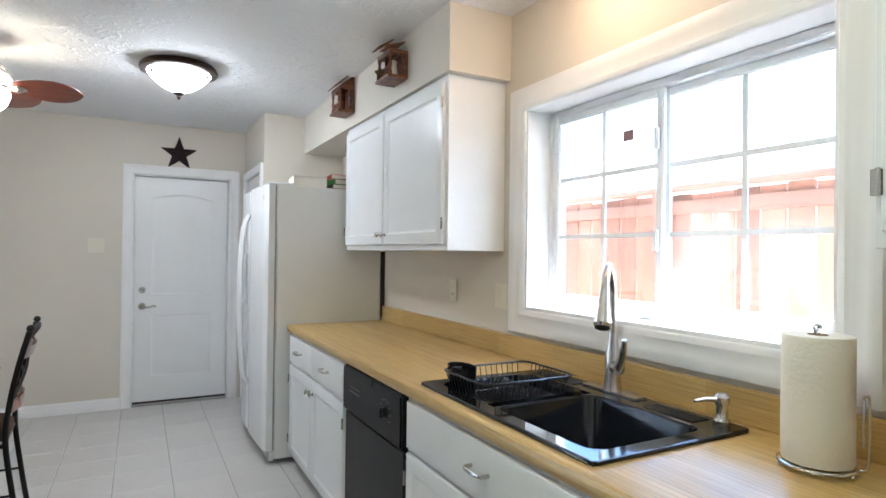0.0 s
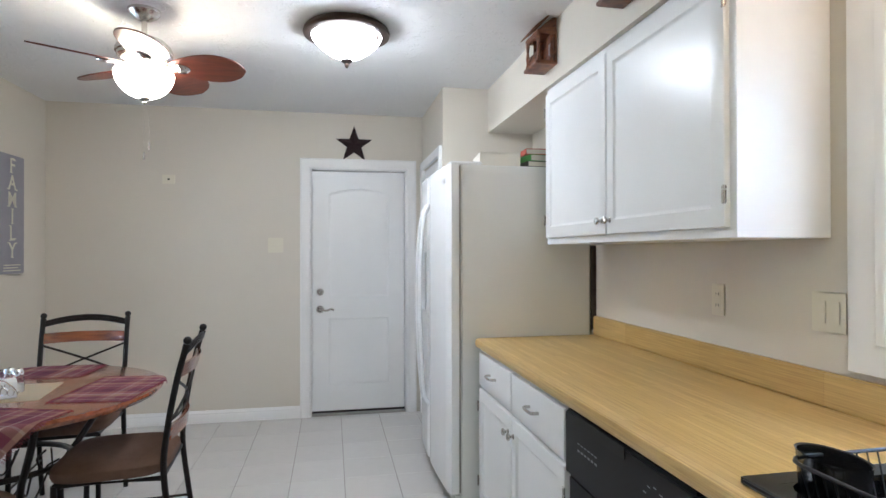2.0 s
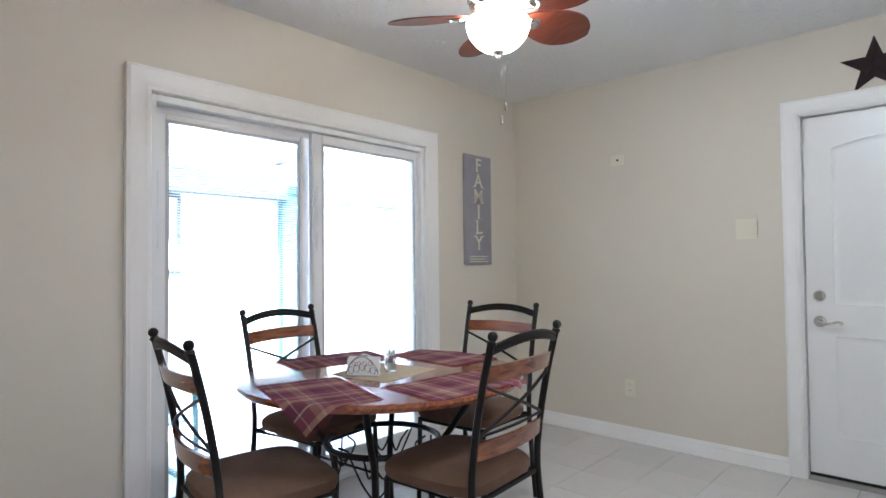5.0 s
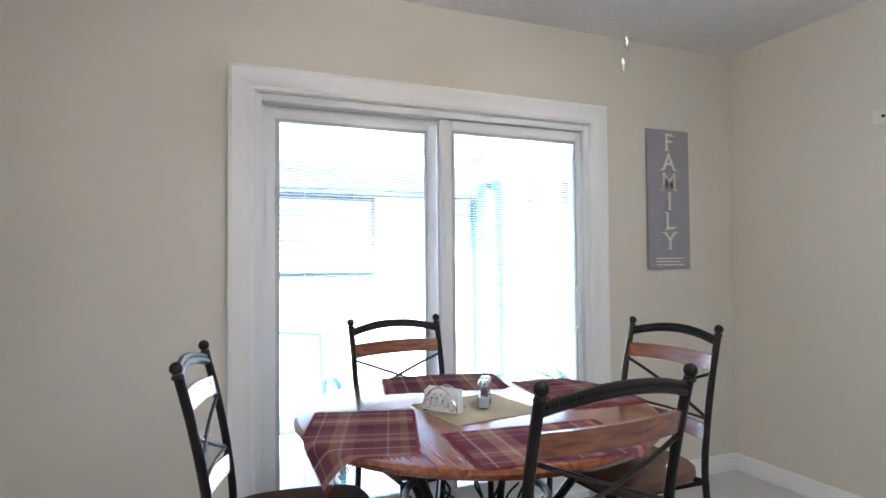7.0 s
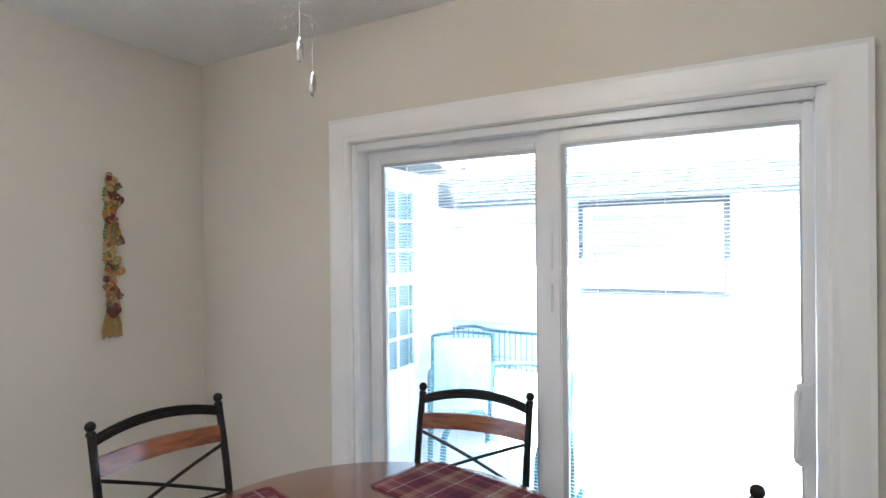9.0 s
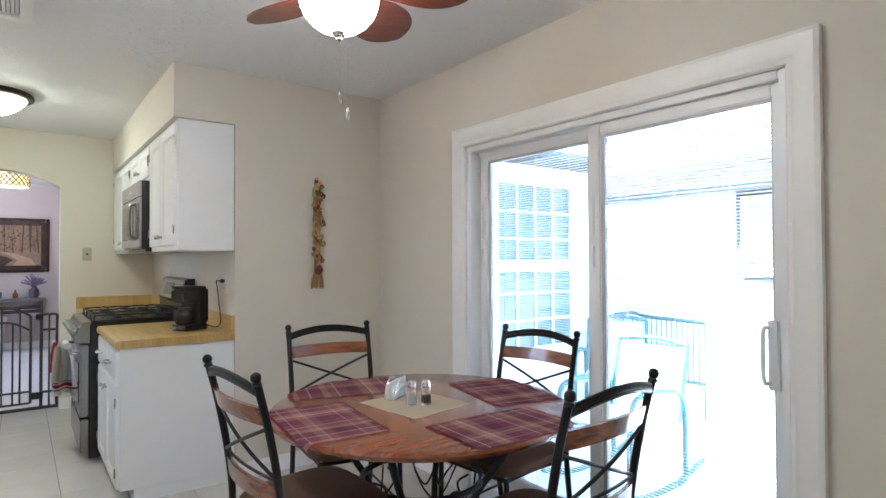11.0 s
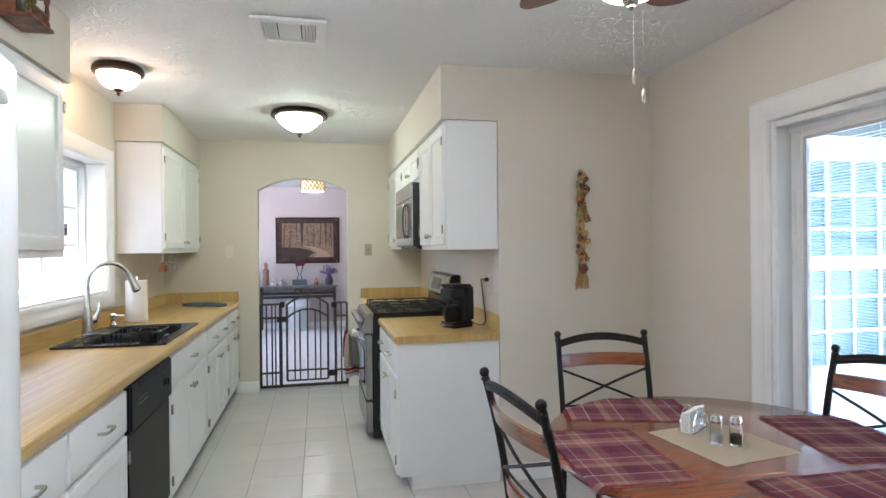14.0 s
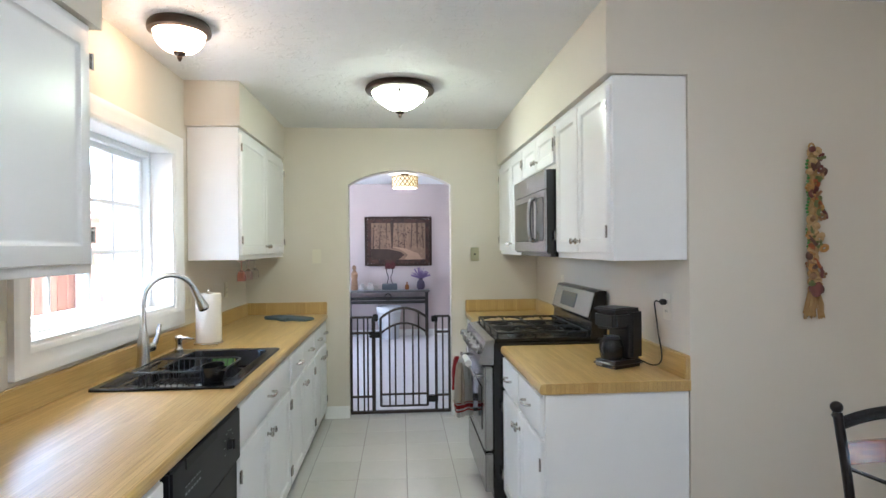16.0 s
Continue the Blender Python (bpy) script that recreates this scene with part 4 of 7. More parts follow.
def microwave():
    y0, y1, fx, z0, z1 = 2.34, 3.165, 2.0, 1.39, 1.855
    w, d = y1 - y0, fx - XK - 0.003
    m = thing("microwave", (fx, y0, 0), 90, "stainless over-the-range microwave with black side", "microwave")
    part("case", boxes((0.0, w, 0.013, d, z0, z1 - 0.002), bevel=0.002), BLACK, m)
    part("vent_strip", boxes((0.0, w, 0.0, 0.012, z1 - 0.11, z1), bevel=0.003), STEEL, m)
    dr = part("door", boxes((0.0, w, 0.0, 0.012, z0 + 0.01, z1 - 0.113), bevel=0.004), STEEL, m)
    part("door_window", boxes((0.06, w - 0.27, -0.003, 0.004, z0 + 0.07, z1 - 0.15), bevel=0.003), mat("smoky_glass", (0.02, 0.018, 0.017), rough=0.1, spec=0.3), dr)
    part("keypad", boxes((w - 0.2, w - 0.03, -0.003, 0.004, z0 + 0.07, z1 - 0.15), bevel=0.003), mat("grey_keypad", (0.12, 0.12, 0.12), rough=0.2), dr)
    bm = tube(bmesh.new(), smooth_path([(w - 0.245, 0.0, z0 + 0.07), (w - 0.245, -0.024, z0 + 0.09), (w - 0.245, -0.032, z0 + 0.2), (w - 0.245, -0.024, z0 + 0.3), (w - 0.245, 0.0, z0 + 0.32)], 5), 0.012, 10)
    part("handle", bm, STEEL, dr)
    part("underside", boxes((0.02, w - 0.02, 0.04, d - 0.02, z0 - 0.02, z0), bevel=0.003), BLACK, m)
    lg = lathe(bmesh.new(), [(0, 0.002), (0.014, 0.002), (0.016, 0)], 18)
    lg.transform(pose(w / 2, 0.0, z1 - 0.055, 90))
    part("badge", lg, NICKEL, m)


microwave()


# sink
def sink():
    s = thing("sink", ((SX0 + SX1) / 2, (SY0 + SY1) / 2, TOP), 0, "black composite double-bowl drop-in sink", "sink")
    hx, hy = (SX1 - SX0) / 2, (SY1 - SY0) / 2
    deck = 0.11  # faucet ledge along the window
    mid = 0.06
    bowls = [(-hx + 0.045, hx - deck, -hy + 0.045, mid - 0.02), (-hx + 0.045, hx - deck - 0.01, mid + 0.02, hy - 0.045)]
    bm = bmesh.new()
    zt = 0.012
    # rim as butted strips round the bowls
    rows = [(-hx, -hx + 0.045, -hy, hy), (hx - deck, hx, -hy, hy), (-hx + 0.045, hx - deck, -hy, -hy + 0.045), (-hx + 0.045, hx - deck, hy - 0.045, hy), (-hx + 0.045, hx - deck, mid - 0.02, mid + 0.02)]
    for a, b, c, d in rows:
        box(bm, a, b, c, d, 0.0, zt - (0.014 if (c == mid - 0.02) else 0))
    bmesh.ops.remove_doubles(bm, verts=bm.verts[:], dist=0.0005)
    tube(bm, [(-hx, -hy + 0.01, 0.006), (-hx, hy - 0.01, 0.006)], 0.0065, 8)
    tube(bm, [(-hx + 0.01, -hy, 0.006), (hx - 0.01, -hy, 0.006)], 0.0065, 8)
    tube(bm, [(-hx + 0.01, hy, 0.006), (hx - 0.01, hy, 0.006)], 0.0065, 8)
    tube(bm, [(hx, -hy + 0.01, 0.006), (hx, hy - 0.01, 0.006)], 0.0065, 8)
    part("rim", bm, SINK, s)
    for a, b, c, d in bowls:
        bm = bmesh.new()
        loops = []
        for inset, z in ((0.0, zt), (0.004, 0.002), (0.012, -0.15), (0.03, -0.185), (0.06, -0.192)):
            p, q, u, v = a + inset, b - inset, c + inset, d - inset
            rr = 0.05
            pts = []
            for cx, cy, a0 in ((q - rr, v - rr, 0), (p + rr, v - rr, 90), (p + rr, u + rr, 180), (q - rr, u + rr, 270)):
                for k in range(5):
                    an = radians(a0 + 22.5 * k)
                    pts.append((cx + rr * math.cos(an), cy + rr * math.sin(an), z))
            loops.append([bm.verts.new(x) for x in pts])
        for p, q in zip(loops, loops[1:]):
            for k in range(len(p)):
                j = (k + 1) % len(p)
                bm.faces.new((p[k], p[j], q[j], q[k]))
        bm.faces.new(loops[-1])
        # corner webs between the square cut-out and the round bowl
        for (ox, oy), k0 in (((b, d), 0), ((a, d), 5), ((a, c), 10), ((b, c), 15)):
            cv = bm.verts.new((ox, oy, zt - 0.0005))
            for k in range(4):
                bm.faces.new((cv, loops[0][k0 + k], loops[0][k0 + k + 1]))
        bowl = part("bowl", bm, SINK, s)
        dr = lathe(bmesh.new(), [(0, 0.004), (0.02, 0.003), (0.035, 0.006), (0.042, 0.004), (0.042, 0)], 20, ((a + b) / 2, (c + d) / 2, -0.192))
        part("drain", dr, STEEL, bowl)
    for k in range(5):
        for u, v in ((0.16, hy - 0.03), (-hy + 0.1, -0.15)):
            part("drain_ridge", tube(bmesh.new(), [(hx - 0.085 + 0.014 * k, u, zt), (hx - 0.085 + 0.014 * k, v, zt)], 0.0035, 6), SINK, s)
    return s


sink()


def faucet():
    at = (3.962, 3.537, TOP + 0.012)
    f = thing("faucet", at, 39, "brushed nickel gooseneck pull-down faucet", "faucet")
    plate = boxes((-0.028, 0.028, -0.125, 0.125, 0, 0.006), bevel=0.005)
    plate.transform(pose(0, 0, 0, 0, 0, -39))
    part("base_plate", plate, NICKEL, f)
    bm = lathe(bmesh.new(), [(0.032, 0.005), (0.029, 0.02), (0.025, 0.06), (0.026, 0.1), (0.024, 0.13), (0.016, 0.17), (0.0135, 0.2)], 24)
    part("column", bm, NICKEL, f)
    arc = [(0, 0, 0.19), (0, 0, 0.30)]
    for k in range(1, 13):
        a = math.pi * k / 14
        arc.append((-0.118 + 0.118 * math.cos(a), 0, 0.30 + 0.118 * math.sin(a)))
    bm = tube(bmesh.new(), arc, 0.0125, 14)
    part("gooseneck", bm, NICKEL, f)
    a = math.pi * 12 / 14
    e = Vector((-0.118 + 0.118 * math.cos(a), 0, 0.30 + 0.118 * math.sin(a)))
    d = Vector((-math.sin(a), 0, math.cos(a)))
    bm = tube(bmesh.new(), [e, e + d * 0.02, e + d * 0.05, e + d * 0.11, e + d * 0.118], [0.0145, 0.016, 0.018, 0.027, 0.022], 20)
    head = part("spray_head", bm, NICKEL, f)
    part("spray_face", tube(bmesh.new(), [e + d * 0.117, e + d * 0.122], 0.021, 20), RUBBER, head)
    bm = tube(bmesh.new(), [(0, -0.005, 0.085), (0, -0.055, 0.085)], 0.02, 16)
    tube(bm, smooth_path([(0, -0.05, 0.085), (0, -0.075, 0.12), (0, -0.09, 0.165), (0, -0.095, 0.185)], 4), [0.013] * 4 + [0.011] * 4 + [0.009] * 4 + [0.008], 12)
    bm.transform(pose(0, 0, 0, 0, 0, -62))
    part("lever", bm, NICKEL, f)


faucet()


def soap_pump():
    s = thing("soap_dispenser", (3.958, 3.132, TOP + 0.012), 0, "brushed nickel soap dispenser on the sink deck", "soap dispenser")
    bm = lathe(bmesh.new(), [(0.022, 0), (0.022, 0.012), (0.016, 0.02), (0.015, 0.05), (0.02, 0.06), (0.02, 0.075), (0.012, 0.085), (0, 0.088)], 20)
    part("pump_body", bm, NICKEL, s)
    part("spout", tube(bmesh.new(), [(0, 0, 0.066), (-0.05, 0.012, 0.072), (-0.085, 0.02, 0.068)], [0.007, 0.006, 0.004], 10), NICKEL, s)


soap_pump()


def dish_rack():
    r = thing("dish_rack", (3.685, 3.745, TOP - 0.024), 0, "black wire dish rack with cutlery cup over the sink", "dish rack")
    WIRE = mat("black_coated_wire", (0.012, 0.012, 0.014), rough=0.3)
    bm = bmesh.new()
    hx, hy = 0.182, 0.142

    def loop(z, gx, gy, rr=0.04):
        pts = []
        for cx, cy, a0 in ((gx - rr, gy - rr, 0), (-gx + rr, gy - rr, 90), (-gx + rr, -gy + rr, 180), (gx - rr, -gy + rr, 270)):
            for k in range(4):
                an = radians(a0 + 30 * k)
                pts.append((cx + rr * math.cos(an), cy + rr * math.sin(an), z))
        return pts

    tube(bm, loop(0.085, hx, hy), 0.0038, 8, closed=True)
    tube(bm, loop(0.0, hx - 0.02, hy - 0.02), 0.003, 6, closed=True)
    part("frame", bm, WIRE, r)
    bm = bmesh.new()
    for k in range(13):
        x = -hx + 0.04 + (2 * hx - 0.08) * k / 12
        part("wire", tube(bmesh.new(), [(x, -hy, 0.085), (x * 0.95, -hy + 0.02, 0.002), (x * 0.95, hy - 0.02, 0.002), (x, hy, 0.085)], 0.0018, 5), WIRE, r)
    for k in range(10):
        y = -hy + 0.04 + (2 * hy - 0.08) * k / 9
        part("wire", tube(bmesh.new(), [(-hx, y, 0.085), (-hx + 0.02, y * 0.95, 0.004), (hx - 0.02, y * 0.95, 0.004), (hx, y, 0.085)], 0.0018, 5), WIRE, r)
    for k in range(8):
        y = -0.09 + 0.02 * k
        part("prong", tube(bmesh.new(), smooth_path([(-0.03, y, 0.004), (-0.02, y, 0.05), (0, y, 0.06), (0.02, y, 0.05), (0.03, y, 0.004)], 3), 0.0016, 5), WIRE, r)
    bm = bmesh.new()
    lathe(bm, [(0.0, 0.012), (0.045, 0.012), (0.05, 0.02), (0.056, 0.11), (0.058, 0.112), (0.054, 0.11), (0.047, 0.025), (0, 0.02)], 24)
    bm.transform(Matrix.Diagonal((0.75, 1.25, 1, 1)))
    bm.transform(pose(-hx + 0.055, hy - 0.05, -0.01))
    part("cutlery_cup", bm, BLACK, r)


dish_rack()


def paper_towels():
    t = thing("paper_towel_holder", (3.895, 2.855, TOP), 0, "white paper towel roll on a chrome wire stand", "paper towels")
    bm = bmesh.new()
    tube(bm, [(0.075 * math.cos(2 * math.pi * k / 28), 0.075 * math.sin(2 * math.pi * k / 28), 0.012) for k in range(28)], 0.004, 8, closed=True)
    for k in range(3):
        a = 2 * math.pi * k / 3 + 0.4
        ball(bm, (0.075 * math.cos(a), 0.075 * math.sin(a), 0.006), 0.006)
    tube(bm, [(-0.075, 0, 0.012), (0.075, 0, 0.012)], 0.0035, 6)
    part("base_ring", bm, CHROME, t)
    part("post", tube(bmesh.new(), smooth_path([(0, 0, 0.012), (0, 0, 0.29), (0.0, -0.008, 0.308), (0, 0, 0.318), (0, 0.008, 0.308), (0, 0.002, 0.292)], 5), 0.003, 8), CHROME, t)
    part("guard_wire", tube(bmesh.new(), smooth_path([(0.03, -0.07, 0.012), (0.036, -0.085, 0.03), (0.036, -0.085, 0.16), (0.036, -0.08, 0.17), (0.036, -0.075, 0.16), (0.036, -0.075, 0.06)], 4), 0.0028, 8), CHROME, t)
    bm = lathe(bmesh.new(), [(0.021, 0.018), (0.068, 0.018), (0.07, 0.022), (0.0705, 0.1), (0.0698, 0.2), (0.07, 0.29), (0.068, 0.294), (0.021, 0.294), (0.021, 0.018)], 40)
    roll = part("roll", bm, PAPER, t)
    part("core", lathe(bmesh.new(), [(0.0205, 0.018), (0.0205, 0.295), (0.0185, 0.295), (0.0185, 0.018)], 24), mat("brown_card", (0.35, 0.24, 0.15), rough=0.9), roll)


paper_towels()


def coffee_maker():
    c = thing("coffee_maker", (1.80, 3.69, TOP), 116, "black drip coffee maker with glass carafe", "coffee maker")
    c.scale = (0.86, 0.86, 0.86)
    PL = mat("black_satin_plastic", (0.012, 0.012, 0.013), rough=0.32)
    part("base", boxes((-0.085, 0.085, -0.11, 0.11, 0, 0.04), bevel=0.018, seg=3), PL, c)
    part("tower", boxes((-0.083, 0.083, 0.005, 0.108, 0.035, 0.31), bevel=0.02, seg=3), PL, c)
    part("filter_housing", boxes((-0.08, 0.08, -0.105, 0.02, 0.2, 0.3), bevel=0.02, seg=3), PL, c)
    part("lid", boxes((-0.078, 0.078, -0.1, 0.05, 0.298, 0.315), bevel=0.007), PL, c)
    bm = lathe(bmesh.new(), [(0, 0.043), (0.05, 0.043), (0.06, 0.06), (0.062, 0.1), (0.05, 0.14), (0.042, 0.15), (0.04, 0.148), (0.048, 0.136), (0.059, 0.1), (0.057, 0.062), (0.048, 0.047), (0, 0.047)], 28, (0, -0.045, 0))
    car = part("carafe", bm, glass("smoked_glass", (0.06, 0.05, 0.05)), c, "clear glass carafe")
    bm = lathe(bmesh.new(), [(0, 0.165), (0.04, 0.163), (0.044, 0.15), (0.044, 0.146), (0, 0.146)], 24, (0, -0.045, 0))
    tube(bm, smooth_path([(0.0, -0.088, 0.15), (0, -0.12, 0.14), (0, -0.125, 0.1), (0, -0.108, 0.07)], 4), 0.008, 8)
    part("carafe_handle", bm, PL, car)
    bm = boxes((-0.05, -0.005, -0.112, -0.108, 0.01, 0.03), bevel=0.002)
    part("switch_panel", bm, mat("grey_buttons", (0.3, 0.3, 0.3), rough=0.4), c)
    cord = tube(bmesh.new(), smooth_path([(1.71, 3.70, TOP + 0.03), (1.66, 3.75, TOP + 0.012), (1.645, 3.80, TOP + 0.05), (1.65, 3.78, TOP + 0.16), (1.655, 3.765, TOP + 0.25), (1.665, 3.78, TOP + 0.30), (1.65, 3.80, TOP + 0.30)], 6), 0.0032, 8)
    cord.transform((pose(1.80, 3.69, TOP, 0, 0, 116) @ Matrix.Scale(0.86, 4)).inverted())
    part("power_cord", cord, RUBBER, c)


coffee_maker()


def oven_towel():
    t = thing("kitchen_towel", (2.39, 2.62, 0.45), 90, "white and red striped towel hung over the oven handle", "towel")
    CLOTH = mat("striped_towel", (0.72, 0.70, 0.66), rough=0.95, bump=0.6, bump_scale=300)
    RED = mat("dark_red_band", (0.30, 0.02, 0.025), rough=0.95, bump=0.6, bump_scale=300)
    TAN = mat("tan_towel", (0.50, 0.42, 0.33), rough=0.95, bump=0.6, bump_scale=300)

    def drape(name, cx, cy, wx, wy, zt, zb, m, seed, bands=()):
        """A hanging bunch of cloth: a rippled loop that widens downwards."""
        def sheet(za, zc, swell):
            bm = bmesh.new()
            n, k = 40, 12
            rows = []
            for j in range(k + 1):
                z = zc + (za - zc) * j / k
                u = (zt - z) / (zt - zb)
                f = 0.45 + 0.55 * min(1, u * 2.2) ** 0.7
                row = []
                for i in range(n):
                    q = 2 * math.pi * i / n
                    rip = 1 + 0.16 * u * math.sin(5 * q + seed) + 0.07 * math.sin(9 * q + 2 * seed + 2 * u)
                    row.append(bm.verts.new((cx + (wx * f * rip + swell) * math.cos(q), cy + (wy * f * rip + swell) * math.sin(q), z + 0.012 * u * math.sin(3 * q + seed))))
                rows.append(row)
            for p, r in zip(rows, rows[1:]):
                for i in range(n):
                    bm.faces.new((p[i], p[(i + 1) % n], r[(i + 1) % n], r[i]))
            bmesh.ops.solidify(bm, geom=bm.faces[:], thickness=0.003)
            return bm
        p = part(name, sheet(zb, zt, 0.0), m, t)
        for a, b in bands:
            part("stripe", sheet(a, b, 0.0025), RED, p)
        return p

    drape("front_fold", 0.1, -0.02, 0.075, 0.052, 0.285, -0.05, CLOTH, 0.4, ((-0.02, -0.01), (0.0, 0.022), (0.03, 0.036)))
    drape("side_fold", 0.05, -0.052, 0.055, 0.03, 0.29, 0.10, RED, 1.7)
    drape("back_fold", 0.15, -0.045, 0.05, 0.03, 0.275, 0.04, TAN, 2.9)
    part("top_fold", tube(bmesh.new(), [(0.0, 0.006, 0.275), (0.19, 0.006, 0.275)], 0.021, 12), CLOTH, t)


oven_towel()

# ---- dining set ----
TC = Vector((1.375, 5.605, 0))
TR, TH = 0.585, 0.745


def dining_chair():
    c = thing("dining_chair", (0, 0, 0), 0, "dark iron dining chair with cherry slats and brown suede seat", "chair", "chairs round the table")
    hw = 0.208

    def post_y(z):
        pts = [(0.0, -0.265), (0.2, -0.235), (0.45, -0.205), (0.62, -0.218), (0.8, -0.25), (0.97, -0.292)]
        for (a, ya), (b, yb) in zip(pts, pts[1:]):
            if z <= b:
                return ya + (yb - ya) * (z - a) / (b - a)
        return pts[-1][1]

    for s in (-1, 1):
        bm = tube(bmesh.new(), smooth_path([(s * (hw - 0.004 * (0.97 - z)), post_y(z), z) for z in (0.0, 0.2, 0.45, 0.62, 0.8, 0.955)], 4), 0.0125, 10)
        leg = part("back_post", bm, IRON, c)
        bm = lathe(bmesh.new(), [(0.0135, -0.012), (0.016, -0.008), (0.0135, -0.004), (0.012, 0.0)], 14, (s * hw, post_y(0.955), 0.955))
        ball(bm, (s * hw, post_y(0.97), 0.97), 0.0165, 14)
        part("finial", bm, IRON, leg)
        bm = tube(bmesh.new(), smooth_path([(s * 0.19, 0.19, 0.0), (s * 0.188, 0.185, 0.2), (s * 0.186, 0.18, 0.435)], 4), 0.0115, 10)
        part("front_leg", bm, IRON, c)

    def across(z, bow, rise, n=14):
        return [(-hw + 2 * hw * i / n, post_y(z) - bow * (1 - (2 * i / n - 1) ** 2), z + rise * (1 - (2 * i / n - 1) ** 2)) for i in range(n + 1)]

    top = tube(bmesh.new(), across(0.918, 0.03, 0.03), 0.0105, 8)
    tube(top, across(0.934, 0.03, 0.032), 0.007, 8)
    tr = part("top_rail", top, IRON, c)
    rope = bmesh.new()
    p = across(0.928, 0.032, 0.032, 44)
    for q in p[2:-2]:
        ball(rope, (q[0], q[1] + 0.0, q[2]), 0.0095, 6)
    part("rope_bead", rope, IRON, tr)
    for z0, z1 in ((0.822, 0.877), (0.575, 0.632)):
        bm = bmesh.new()
        a, b = across(z0, 0.032, 0.004), across(z1, 0.032, 0.004)
        grid = []
        for off in (0.007, -0.007):
            grid.append([[bm.verts.new((q[0] * 0.965, q[1] + off, q[2])) for q in row] for row in (a, b)])
        n = len(a)
        for g in grid:
            for i in range(n - 1):
                bm.faces.new((g[0][i], g[0][i + 1], g[1][i + 1], g[1][i]))
        for r in (0, 1):
            for i in range(n - 1):
                bm.faces.new((grid[0][r][i], grid[0][r][i + 1], grid[1][r][i + 1], grid[1][r][i]))
        for e in (0, n - 1):
            bm.faces.new((grid[0][0][e], grid[0][1][e], grid[1][1][e], grid[1][0][e]))
        part("wood_slat", bm, CHERRY, c, "cherry wood slat")
    for s in (-1, 1):
        pts = []
        for i in range(9):
            u = i / 8
            z = 0.815 - 0.165 * u
            pts.append((s * (-hw + 2 * hw * u), post_y(z) - 0.02 * (1 - (2 * u - 1) ** 2) + s * 0.003, z))
        part("cross_bar", tube(bmesh.new(), pts, 0.0062, 6), IRON, c)
    part("lower_bar", tube(bmesh.new(), across(0.652, 0.018, 0.0), 0.005, 6), IRON, c)
    bm = bmesh.new()
    tube(bm, [(-0.186, 0.18, 0.432), (0.186, 0.18, 0.432), (0.2, -0.2, 0.432), (-0.2, -0.2, 0.432)], 0.011, 8, closed=True)
    part("seat_frame", bm, IRON, c)
    for s in (-1, 1):
        part("stretcher", tube(bmesh.new(), [(s * 0.187, 0.183, 0.2), (s * 0.2, -0.232, 0.2)], 0.006, 6), IRON, c)
    bm = bmesh.new()
    rings = []
    n = 40
    for sc, z in ((0.93, 0.442), (0.985, 0.448), (1.01, 0.464), (1.0, 0.484), (0.93, 0.500), (0.75, 0.511), (0.4, 0.516), (0.0, 0.517)):
        ring_v = []
        for k in range(n):
            a = 2 * math.pi * k / n
            e = 0.42
            ca, sa = math.cos(a), math.sin(a)
            x = 0.222 * math.copysign(abs(ca) ** e, ca)
            y = 0.212 * math.copysign(abs(sa) ** e, sa)
            x *= 1 - 0.06 * (y < 0) * abs(y) / 0.212
            ring_v.append(bm.verts.new((x * sc, y * sc + 0.0, z)))
            if sc == 0:
                break
        rings.append(ring_v)
    for p, q in zip(rings, rings[1:]):
        for k in range(n):
            j = (k + 1) % n
            if len(q) == 1:
                bm.faces.new((p[k], p[j], q[0]))
            else:
                bm.faces.new((p[k], p[j], q[j], q[k]))
    bm.faces.new(rings[0][::-1])
    part("seat_cushion", bm, SUEDE, c, "brown suede seat cushion")
    return c


def chair_pose(kx, ky, turn):
    """The chair's pose from the middle of its top rail."""
    back = pose(0, 0, 0, 0, 0, turn) @ Vector((0, -0.292, 0))
    return pose(kx - back.x, ky - back.y, 0, 0, 0, turn)


first = dining_chair()
first.matrix_basis = chair_pose(1.363, 4.742, -8)
for kx, ky, turn in ((0.655, 5.553, -83 + 0), (1.34, 6.49, 185), (2.112, 5.598, 94)):
    copy_thing(first, chair_pose(kx, ky, turn))


